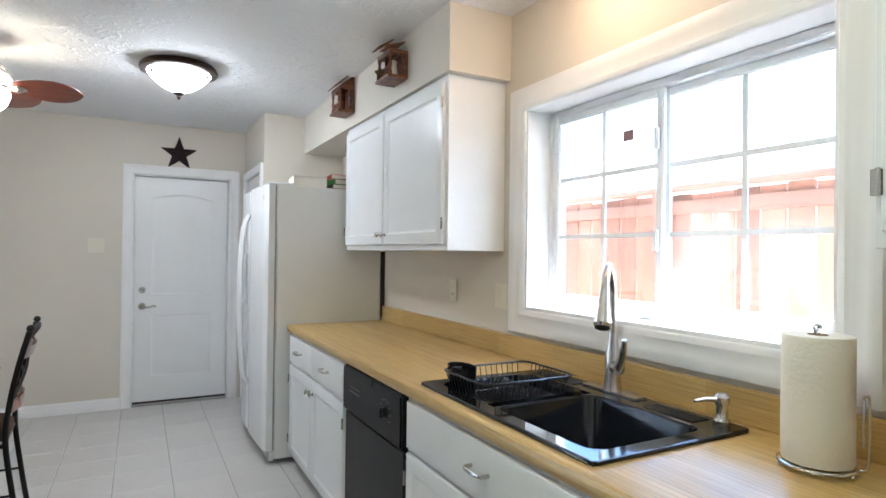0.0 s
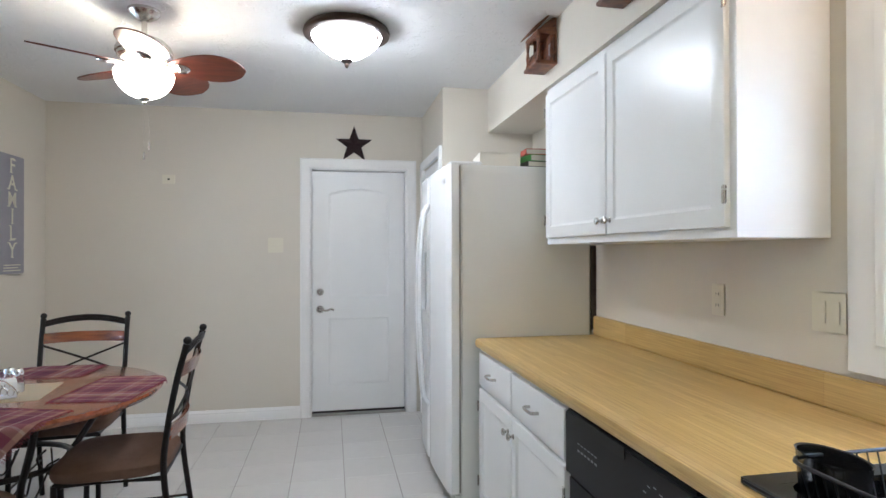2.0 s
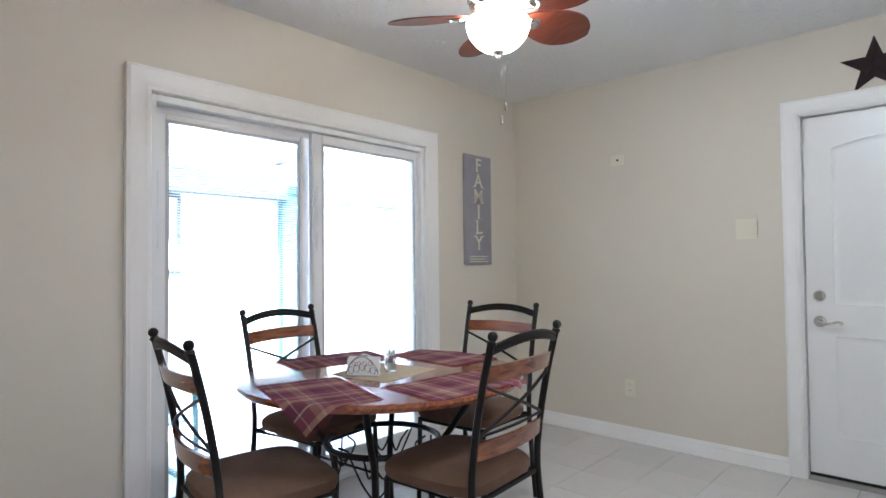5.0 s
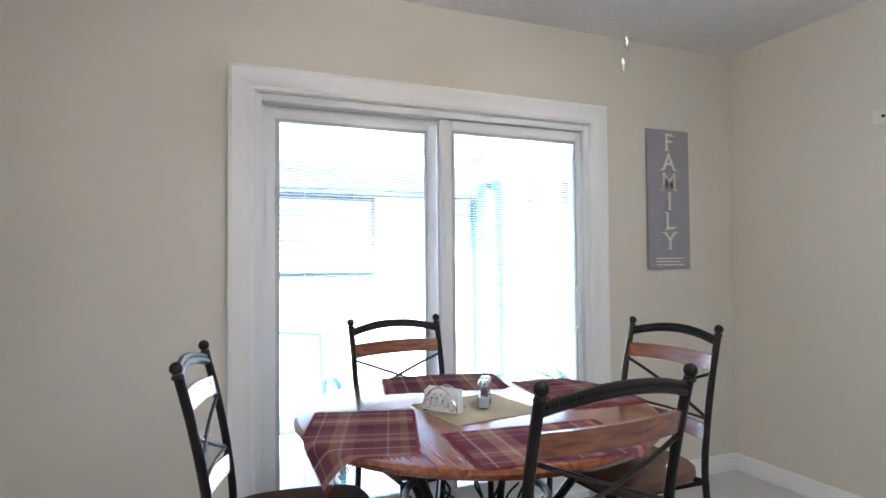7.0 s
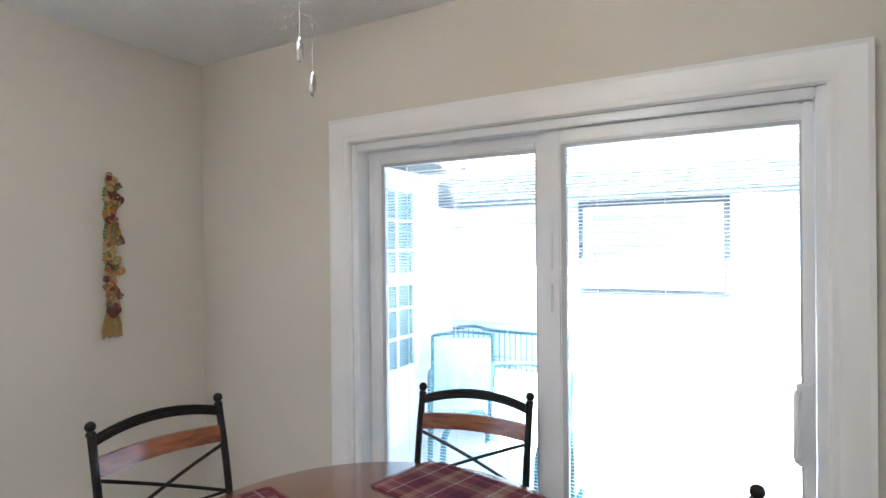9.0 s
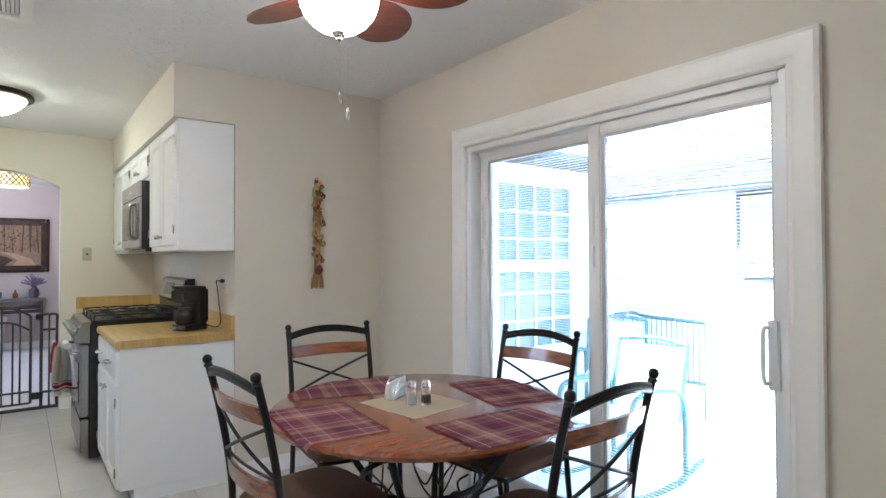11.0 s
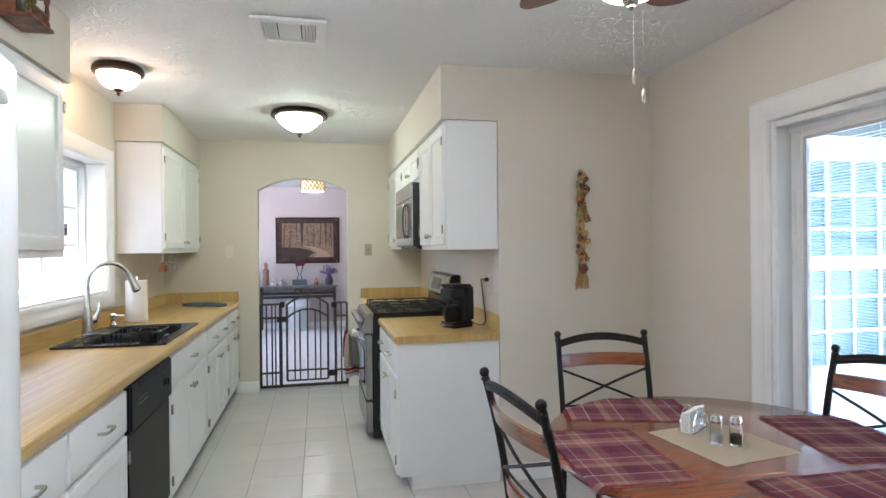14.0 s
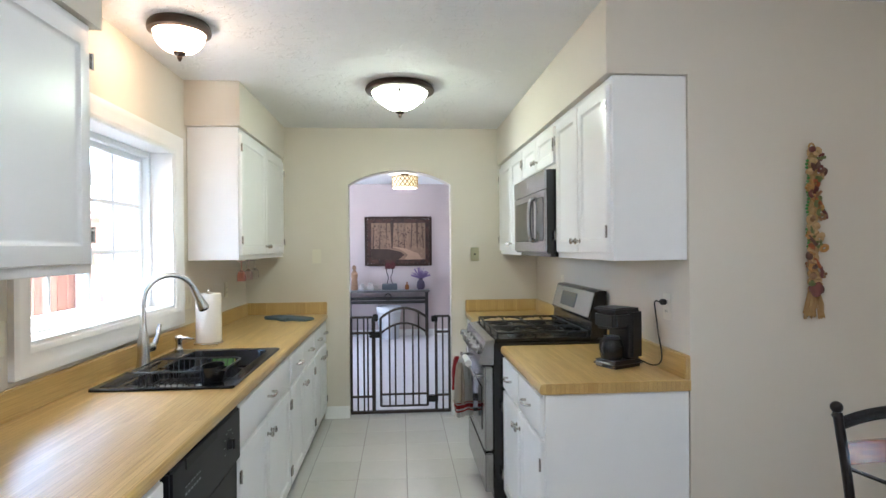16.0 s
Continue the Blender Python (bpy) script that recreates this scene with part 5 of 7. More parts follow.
def dining_table():
    t = thing("dining_table", TC, 0, "round cherry wood table on a scrolled iron pedestal", "table")
    bm = lathe(bmesh.new(), [(0, TH - 0.034), (TR - 0.03, TH - 0.034), (TR - 0.012, TH - 0.03), (TR - 0.002, TH - 0.018), (TR, TH - 0.012), (TR - 0.006, TH - 0.003), (TR - 0.016, TH), (0, TH)], 96)
    part("tabletop", bm, CHERRY, t)
    part("top_ring", tube(bmesh.new(), [(0.36 * math.cos(2 * math.pi * k / 36), 0.36 * math.sin(2 * math.pi * k / 36), TH - 0.044) for k in range(36)], 0.01, 6, closed=True), IRON, t)
    for k in range(4):
        a = radians(40 + 90 * k)
        d = Vector((math.cos(a), math.sin(a), 0))
        prof = [(0.39, TH - 0.04), (0.36, 0.62), (0.28, 0.5), (0.215, 0.4), (0.2, 0.25), (0.235, 0.1), (0.30, 0.0)]
        bm = tube(bmesh.new(), smooth_path([d * r + Vector((0, 0, z)) for r, z in prof], 5), 0.0135, 10)
        leg = part("leg", bm, IRON, t)
        sc = bmesh.new()
        for f in (-1, 1):
            side = Vector((-d.y, d.x, 0)) * f
            tube(sc, smooth_path([d * 0.215 + Vector((0, 0, 0.42)), d * 0.17 + side * 0.03 + Vector((0, 0, 0.36)), d * 0.13 + side * 0.06 + Vector((0, 0, 0.42)), d * 0.17 + side * 0.085 + Vector((0, 0, 0.45))], 5), 0.0045, 6)
            tube(sc, smooth_path([d * 0.2 + Vector((0, 0, 0.28)), d * 0.19 + side * 0.05 + Vector((0, 0, 0.34)), d * 0.195 + side * 0.1 + Vector((0, 0, 0.45))], 5), 0.004, 6)
        part("scroll", sc, IRON, leg)
    for z, r in ((0.46, 0.235), (0.1, 0.225)):
        part("ring", tube(bmesh.new(), [(r * math.cos(2 * math.pi * k / 40), r * math.sin(2 * math.pi * k / 40), z) for k in range(40)], 0.0125, 8, closed=True), IRON, t)
    return t


dining_table()


def placemat(at, turn, w, d, name, label, material, fringe, seed):
    """Woven mat laid on the table; what lies past the table's edge hangs down."""
    rnd = random.Random(seed)
    ob = thing(name, (*at, TH + 0.002), turn, label, "placemat", "placemats" if name == "placemat" else "")
    bm = bmesh.new()
    uv = bm.loops.layers.uv.new("UVMap")
    nx, ny = 36, 26
    m = ob.matrix_world

    def place(x, y):
        p = m @ Vector((x, y, 0))
        r = Vector((p.x - TC.x, p.y - TC.y, 0))
        over = r.length - (TR - 0.004)
        h = 0.0012 * noise.noise(Vector((x * 14, y * 14, seed)))
        if over <= 0:
            return Vector((x, y, h))
        ang = min(over / 0.02, 1.45)
        out = 0.02 * math.sin(ang) if over < 0.029 else 0.02 + (over - 0.029) * 0.12
        down = 0.02 * (1 - math.cos(ang)) if over < 0.029 else 0.018 + (over - 0.029) * 0.985
        q = Vector((TC.x, TC.y, 0)) + r.normalized() * (TR - 0.004 + out + 0.006 * noise.noise(Vector((x * 9, y * 9, 3))))
        loc = m.inverted() @ Vector((q.x, q.y, m.translation.z - down))
        return loc

    vs = [[bm.verts.new(place(-w / 2 + w * i / nx, -d / 2 + d * j / ny)) for i in range(nx + 1)] for j in range(ny + 1)]
    for j in range(ny):
        for i in range(nx):
            f = bm.faces.new((vs[j][i], vs[j][i + 1], vs[j + 1][i + 1], vs[j + 1][i]))
            for lp, (a, b) in zip(f.loops, ((i, j), (i + 1, j), (i + 1, j + 1), (i, j + 1))):
                lp[uv].uv = (a / nx, b / ny)
    bmesh.ops.solidify(bm, geom=bm.faces[:], thickness=0.0018)
    cloth = part("cloth", bm, material, ob)
    if fringe:
        fb = bmesh.new()
        for s in (-1, 1):
            for k in range(70):
                y = -d / 2 + d * (k + 0.5) / 70
                ln = 0.014 + 0.008 * rnd.random()
                a, b = place(s * w / 2, y), place(s * (w / 2 + ln), y + 0.006 * (rnd.random() - 0.5))
                tube(fb, [a, (a + b) / 2 + Vector((0, 0, 0.001)), b], 0.0009, 3)
        for s in (-1, 1):
            for k in range(90):
                x = -w / 2 + w * (k + 0.5) / 90
                ln = 0.006 + 0.005 * rnd.random()
                a, b = place(x, s * d / 2), place(x + 0.004 * (rnd.random() - 0.5), s * (d / 2 + ln))
                tube(fb, [a, (a + b) / 2, b], 0.0009, 3)
        part("fringe", fb, fringe, cloth)
    return ob


FRINGE = mat("burgundy_thread", (0.20, 0.04, 0.06), rough=0.95)
LAB = "burgundy and tan plaid placemat with frayed edges on the table"
placemat((1.505, 5.185), -17, 0.44, 0.30, "placemat", "burgundy plaid placemat hanging over the table edge", PLAID, FRINGE, 1)
placemat((0.985, 5.648), -103, 0.44, 0.29, "placemat", LAB, PLAID, FRINGE, 2)
placemat((1.325, 6.03), 178, 0.43, 0.29, "placemat", LAB, PLAID, FRINGE, 3)
placemat((1.79, 5.605), 84, 0.44, 0.29, "placemat", LAB, PLAID, FRINGE, 4)
placemat((1.40, 5.595), 8, 0.30, 0.33, "table_runner", "small cream woven mat in the middle of the table", CREAM, None, 5)


def napkin_holder():
    h = thing("napkin_holder", (1.41, 5.475, TH + 0.004), 33, "silver filigree napkin holder with white napkins", "napkin holder")
    for s in (-1, 1):
        bm = bmesh.new()
        y = s * 0.022
        n = 16
        edge = [(-0.065, 0.004), (-0.065, 0.02)] + [(-0.065 + 0.13 * i / n, 0.02 + 0.06 * math.sin(math.pi * i / n) ** 0.7) for i in range(1, n)] + [(0.065, 0.02), (0.065, 0.004)]
        tube(bm, [(x, y, z) for x, z in edge], 0.0026, 6, closed=True)
        for k in range(5):
            x = -0.045 + 0.0225 * k
            zc = 0.022 + 0.016 * (1 - abs(k - 2) / 2.5)
            tube(bm, [(x + 0.011 * math.cos(2 * math.pi * q / 12), y, zc + 0.014 * math.sin(2 * math.pi * q / 12)) for q in range(12)], 0.0017, 5, closed=True)
        for k in range(4):
            x = -0.034 + 0.0225 * k
            tube(bm, [(x + 0.008 * math.cos(2 * math.pi * q / 10), y, 0.052 + 0.008 * math.sin(2 * math.pi * q / 10)) for q in range(10)], 0.0015, 5, closed=True)
        part("filigree_side", bm, CHROME, h)
    part("base", boxes((-0.062, 0.062, -0.022, 0.022, 0.0, 0.003)), CHROME, h)
    for k in range(4):
        part("napkin", boxes((-0.063, 0.066, -0.016 + 0.008 * k, -0.0115 + 0.008 * k, 0.004, 0.066 + 0.003 * k)), NAPKIN, h)


napkin_holder()


def shaker(x, y, fill, label):
    s = thing("shaker", (x, y, TH + 0.004), 0, label, "shaker", "salt and pepper")
    part("jar", lathe(bmesh.new(), [(0, 0), (0.019, 0), (0.02, 0.004), (0.019, 0.06), (0.017, 0.068), (0.0155, 0.068), (0.0175, 0.058), (0.0185, 0.006), (0, 0.006)], 12), GLASS, s)
    part("contents", lathe(bmesh.new(), [(0, 0.0065), (0.0178, 0.0065), (0.0175, 0.034), (0, 0.036)], 12), mat("shaker_contents", fill, rough=0.9), s)
    part("cap", lathe(bmesh.new(), [(0.0185, 0.066), (0.019, 0.08), (0.015, 0.092), (0, 0.096)], 16), CHROME, s)


shaker(1.425, 5.61, (0.75, 0.74, 0.70), "glass salt shaker with chrome cap")
shaker(1.378, 5.64, (0.12, 0.09, 0.06), "glass pepper shaker with chrome cap")

# ---- ceiling fixtures ----
FROST_COOL = glow("frosted_bowl_lit", (1.0, 0.93, 0.88), 5.0)
FROST_KITCHEN = glow("frosted_bowl_lit_yellowish", (1.0, 0.975, 0.68), 3.7)
FROST_WARM = glow("frosted_bowl_lit_warm", (1.0, 0.60, 0.33), 3.0)
FROST_FAN = glow("frosted_fan_bowl_lit", (1.0, 0.82, 0.62), 2.7)


def flush_light(x, y, r, drop, bowl, label):
    f = thing("ceiling_light", (x, y, H), 0, label, "ceiling light", "flush ceiling lights")
    bm = lathe(bmesh.new(), [(0, 0), (r * 0.9, 0), (r * 0.97, -0.012), (r, -0.03), (r * 0.98, -0.042), (r * 0.86, -0.05), (r * 0.8, -0.046)], 48)
    part("pan", bm, BRONZE, f)
    prof = [(r * 0.81, -0.044)] + [(r * 0.80 * math.cos(radians(a)) ** 0.85, -0.044 - (drop - 0.07) * math.sin(radians(a))) for a in (10, 25, 40, 55, 70, 82)] + [(0, -0.044 - (drop - 0.07))]
    if r > 0.2:
        prof = [(r * 0.81, -0.044), (r * 0.785, -0.058), (r * 0.69, -0.083), (r * 0.56, -0.108), (r * 0.41, -0.132), (r * 0.25, -0.148), (r * 0.12, -0.154), (0, -0.156)]
    part("glass_bowl", lathe(bmesh.new(), prof, 48), bowl, f)
    bm = lathe(bmesh.new(), [(0.03, -drop + 0.03), (0.024, -drop + 0.02), (0.01, -drop + 0.014), (0.012, -drop + 0.006), (0.006, -drop - 0.006), (0, -drop - 0.012)], 20)
    part("finial", bm, BRONZE, f)
    if r > 0.2:
        for k in range(3):
            a = radians(90 + 120 * k)
            clip = boxes((r * 0.76, r * 0.82, -0.008, 0.008, -0.085, -0.055), bevel=0.004)
            clip.transform(pose(0, 0, 0, 0, 0, math.degrees(a)))
            part("clip", clip, BRONZE, f)


flush_light(2.763, 5.856, 0.215, 0.192, FROST_COOL, "bronze flush ceiling light with frosted bowl, lit")
flush_light(2.784, 2.662, 0.215, 0.192, FROST_KITCHEN, "bronze flush ceiling light with frosted bowl, lit")
flush_light(3.765, 3.60, 0.135, 0.16, FROST_WARM, "small bronze ceiling light over the sink, lit warm")


def ceiling_fan():
    x, y = 1.838, 5.822
    f = thing("ceiling_fan", (x, y, H), 0, "five-blade ceiling fan with mahogany blades and lit bowl", "ceiling fan")
    part("canopy", lathe(bmesh.new(), [(0, 0), (0.07, 0), (0.07, -0.012), (0.055, -0.03), (0.03, -0.045), (0.018, -0.05)], 32), NICKEL, f)
    part("downrod", tube(bmesh.new(), [(0, 0, -0.045), (0, 0, -0.16)], 0.0125, 16), NICKEL, f)
    LOW = 0.03
    part("motor_housing", lathe(bmesh.new(), [(0.02, -0.092), (0.05, -0.096), (0.088, -0.112), (0.112, -0.135), (0.122, -0.16), (0.122, -0.172), (0.115, -0.176), (0.115, -0.19), (0.1, -0.208), (0.07, -0.225), (0.06, -0.235), (0, -0.236)], 40, (0, 0, -LOW)), NICKEL, f)
    for k in range(5):
        a = -3 + 72 * k
        m = pose(0, 0, -0.228 - LOW, 0, 0, a)
        arm = bmesh.new()
        tube(arm, smooth_path([(0.06, 0, 0.0), (0.1, 0, -0.006), (0.14, 0, 0.0)], 4), 0.009, 8)
        disc = lathe(bmesh.new(), [(0, 0.004), (0.03, 0.004), (0.036, 0.0), (0.03, -0.006), (0.022, -0.004), (0.014, -0.01), (0, -0.011)], 20)
        merge(arm, disc, pose(0.165, 0, -0.008, -16))
        arm.transform(m)
        iron = part("blade_arm", arm, NICKEL, f)
        b = bmesh.new()
        n = 20
        outline = []
        for i in range(n + 1):
            u = i / n
            half = 0.122 * (math.sin(math.pi * min(1, u * 0.92 + 0.08)) ** 0.55) * (0.62 + 0.5 * u)
            outline.append((0.115 + 0.335 * u, half))
        outline[-1] = (0.452, 0.008)
        top = [b.verts.new((px, h, 0.003)) for px, h in outline] + [b.verts.new((px, -h, 0.003)) for px, h in outline[::-1]]
        bot = [b.verts.new((v.co.x, v.co.y, -0.003)) for v in top]
        b.faces.new(top)
        b.faces.new(bot[::-1])
        for i in range(len(top)):
            j = (i + 1) % len(top)
            b.faces.new((top[i], bot[i], bot[j], top[j]))
        b.transform(m @ pose(0, 0, 0, -16))
        part("blade", b, BLADE, f)
    part("light_fitter", lathe(bmesh.new(), [(0.05, -0.235), (0.07, -0.245), (0.06, -0.255), (0.03, -0.26)], 32, (0, 0, -LOW)), NICKEL, f)
    prof = [(0.12, -0.25), (0.127, -0.262)] + [(0.127 * math.cos(radians(q)), -0.262 - 0.118 * math.sin(radians(q))) for q in (12, 28, 44, 58, 72, 84)] + [(0, -0.38)]
    part("glass_bowl", lathe(bmesh.new(), prof, 40, (0, 0, -LOW)), FROST_FAN, f)
    part("finial", lathe(bmesh.new(), [(0.026, -0.375), (0.02, -0.385), (0.009, -0.389), (0.011, -0.397), (0, -0.407)], 18, (0, 0, -LOW)), NICKEL, f)
    for dx, dy, zb, pr in ((0.012, 0.03, -0.60, 0.006), (-0.012, 0.035, -0.65, 0.0055)):
        c = bmesh.new()
        for q in range(40):
            z = -0.45 + (zb + 0.45) * q / 39
            ball(c, (dx, dy, z), 0.001, 4)
        ch = part("pull_chain", c, NICKEL, f)
        part("chain_fob", lathe(bmesh.new(), [(0, 0.0), (pr * 0.6, -0.004), (pr, -0.014), (pr, -0.032), (pr * 0.5, -0.04), (0, -0.042)], 14, (dx, dy, zb)), NICKEL, ch)
    for s in (-1, 1):
        lamp("fan_bulb", "POINT", pose(x + 0.09 * s, y + 0.07 * s, H - 0.262 - 0.03), 0.2, WARM, radius=0.03)


ceiling_fan()


def air_vent():
    x0, x1, y0, y1 = 2.605, 2.95, 4.19, 4.53
    v = thing("ceiling_vent", ((x0 + x1) / 2, (y0 + y1) / 2, H), 0, "white louvred square ceiling air vent", "air vent")
    w, d = (x1 - x0) / 2, (y1 - y0) / 2
    bm = ring(-w, w, -d, d, -0.001, 0.012, 0.05, 0.05, 0.05, 0.05, 0.003)
    bm.transform(pose(0, 0, 0, -90))
    bm.transform(pose(0, 0, -0.011))
    part("frame", bm, TRIM, v)
    part("backing", boxes((-w + 0.05, w - 0.05, -d + 0.05, d - 0.05, -0.003, -0.001)), mat("dark_duct", (0.12, 0.12, 0.125), rough=0.8), v)
    for k in range(9):
        y = -d + 0.065 + (2 * d - 0.13) * k / 8
        s = boxes((-w + 0.12, w - 0.12, -0.009, 0.009, -0.0008, 0.0008))
        s.transform(pose(0, y, -0.008, 35))
        part("slat", s, TRIM, v)
    for sx in (-1, 1):
        for k in range(4):
            x = sx * (w - 0.06 - 0.016 * k)
            s = boxes((-0.008, 0.008, -d + 0.05, d - 0.05, -0.0008, 0.0008))
            s.transform(pose(x, 0, -0.008, 0, 35 * sx, 0))
            part("slat", s, TRIM, v)


air_vent()


# ---- plates, sign, star and wall hangings ----
def wall_plate(at, turn, w, h, kind, label, material=PLATE):
    """Switch or outlet plate whose face looks along local -y."""
    p = thing("wall_plate", at, turn, label, "wall plate")
    part("plate", boxes((-w / 2, w / 2, -0.006, 0.0, -h / 2, h / 2), bevel=0.003), material, p)
    if kind == "outlet":
        for z in (-0.02, 0.02):
            o = part("socket", boxes((-0.016, 0.016, -0.008, -0.0055, z - 0.013, z + 0.013), bevel=0.004), material, p)
            part("slots", boxes((-0.008, -0.006, -0.0086, -0.0078, z - 0.004, z + 0.005), (0.006, 0.008, -0.0086, -0.0078, z - 0.004, z + 0.005)), RUBBER, o)
    elif kind == "jack":
        part("socket", boxes((-0.008, 0.008, -0.009, -0.0055, -0.007, 0.007), bevel=0.002), RUBBER, p)
    else:
        for k in range(kind):
            x = (k - (kind - 1) / 2) * 0.046
            part("rocker", boxes((x - 0.0165, x + 0.0165, -0.0095, -0.0055, -0.033, 0.033), bevel=0.003), material, p)
    return p


wall_plate((XE, 4.815, 1.145), -90, 0.072, 0.115, "outlet", "ivory duplex outlet plate")
wall_plate((XE, 4.346, 1.147), -90, 0.118, 0.115, 2, "ivory double rocker switch plate")
wall_plate((XE, 2.70, 1.13), -90, 0.118, 0.115, 2, "ivory double rocker switch plate")
wall_plate((XE, 1.95, 1.13), -90, 0.072, 0.115, "outlet", "ivory duplex outlet plate")
wall_plate((3.488, YA, 1.362), 180, 0.072, 0.118, 1, "ivory rocker switch plate")
wall_plate((2.156, YA, 1.367), 180, 0.072, 0.118, "jack", "tan telephone jack plate", mat("tan_plastic", (0.42, 0.40, 0.27), rough=0.5))
wall_plate((XK, 3.80, 1.16), 90, 0.072, 0.118, "outlet", "ivory duplex outlet plate with a black plug")
wall_plate((XK, 2.18, 1.16), 90, 0.072, 0.118, "outlet", "ivory duplex outlet plate")
wall_plate((2.252, YN, 1.375), 0, 0.118, 0.118, 2, "ivory double rocker switch plate")
wall_plate((1.524, YN, 0.354), 0, 0.072, 0.115, "outlet", "ivory duplex outlet plate")
wall_plate((1.463, YN, 1.88), 0, 0.095, 0.07, "jack", "small ivory wall plate with a jack")
plug = boxes((-0.014, 0.014, -0.035, -0.008, -0.012, 0.012), bevel=0.005)
plug.transform(pose(XK, 3.80, 1.18, 0, 0, 90))
part("plug", plug, RUBBER, None, "black power plug in the outlet", category="plug")


def star():
    s = thing("star", (2.867, YN, 2.19), 0, "dark tin barn star above the door", "wall star")
    bm = bmesh.new()
    c = bm.verts.new((0, -0.035, 0))
    rim = []
    for k in range(10):
        a = math.pi / 2 + math.pi * k / 5
        r = 0.155 if k % 2 == 0 else 0.062
        rim.append(bm.verts.new((r * math.cos(a), -0.004, r * math.sin(a))))
    for k in range(10):
        bm.faces.new((c, rim[k], rim[(k + 1) % 10]))
    bm.faces.new(rim[::-1])
    part("star_face", bm, STAR, s, smooth=False)


star()


def family_sign():
    s = thing("wall_sign", (XW, 7.17, 1.57), 90, "grey wooden board sign with faded cream letters FAMILY", "wall sign")
    part("board", boxes((-0.15, 0.15, -0.02, 0.0, -0.39, 0.39), bevel=0.004), SLATE, s)
    for k, ch in enumerate("FAMILY"):
        cu = bpy.data.curves.new("letter", "FONT")
        cu.body, cu.size, cu.extrude, cu.align_x, cu.offset = ch, 0.135, 0.001, "CENTER", 0.001
        tmp = new("tmp", cu)
        dg = bpy.context.evaluated_depsgraph_get()
        data = bpy.data.meshes.new_from_object(tmp.evaluated_get(dg))
        bpy.data.objects.remove(tmp)
        data.materials.append(LETTER)
        o = part("letter", data, LETTER, s)
        o.matrix_basis = pose(0.0, -0.0215, 0.275 - 0.111 * k, 90)
        xs = [v.co.x for v in data.vertices]
        ys = [v.co.y for v in data.vertices]
        top, low = max(ys), min(ys)
        feet = {"F": ((min(xs) + 0.008, low), (max(xs), top - 0.012)), "A": ((min(xs), low), (max(xs), low)), "M": ((min(xs), low), (max(xs), low)), "I": ((0, low), (0, top)), "L": ((min(xs), low), (min(xs), top), (max(xs), low + 0.012)), "Y": ((min(xs), top), (max(xs), top), (0, low))}[ch]
        part("serif", boxes(*[(fx - 0.013, fx + 0.013, -0.0014, 0.0014, fy - 0.003, fy + 0.003) for fx, fy in feet]), LETTER, o).matrix_basis = pose(0, 0, 0, -90)
    part("small_print", boxes(*[(-0.1, 0.1 - 0.03 * (k % 2), -0.0215, -0.02, -0.335 - 0.018 * k, -0.328 - 0.018 * k) for k in range(3)]), LETTER, s)


family_sign()


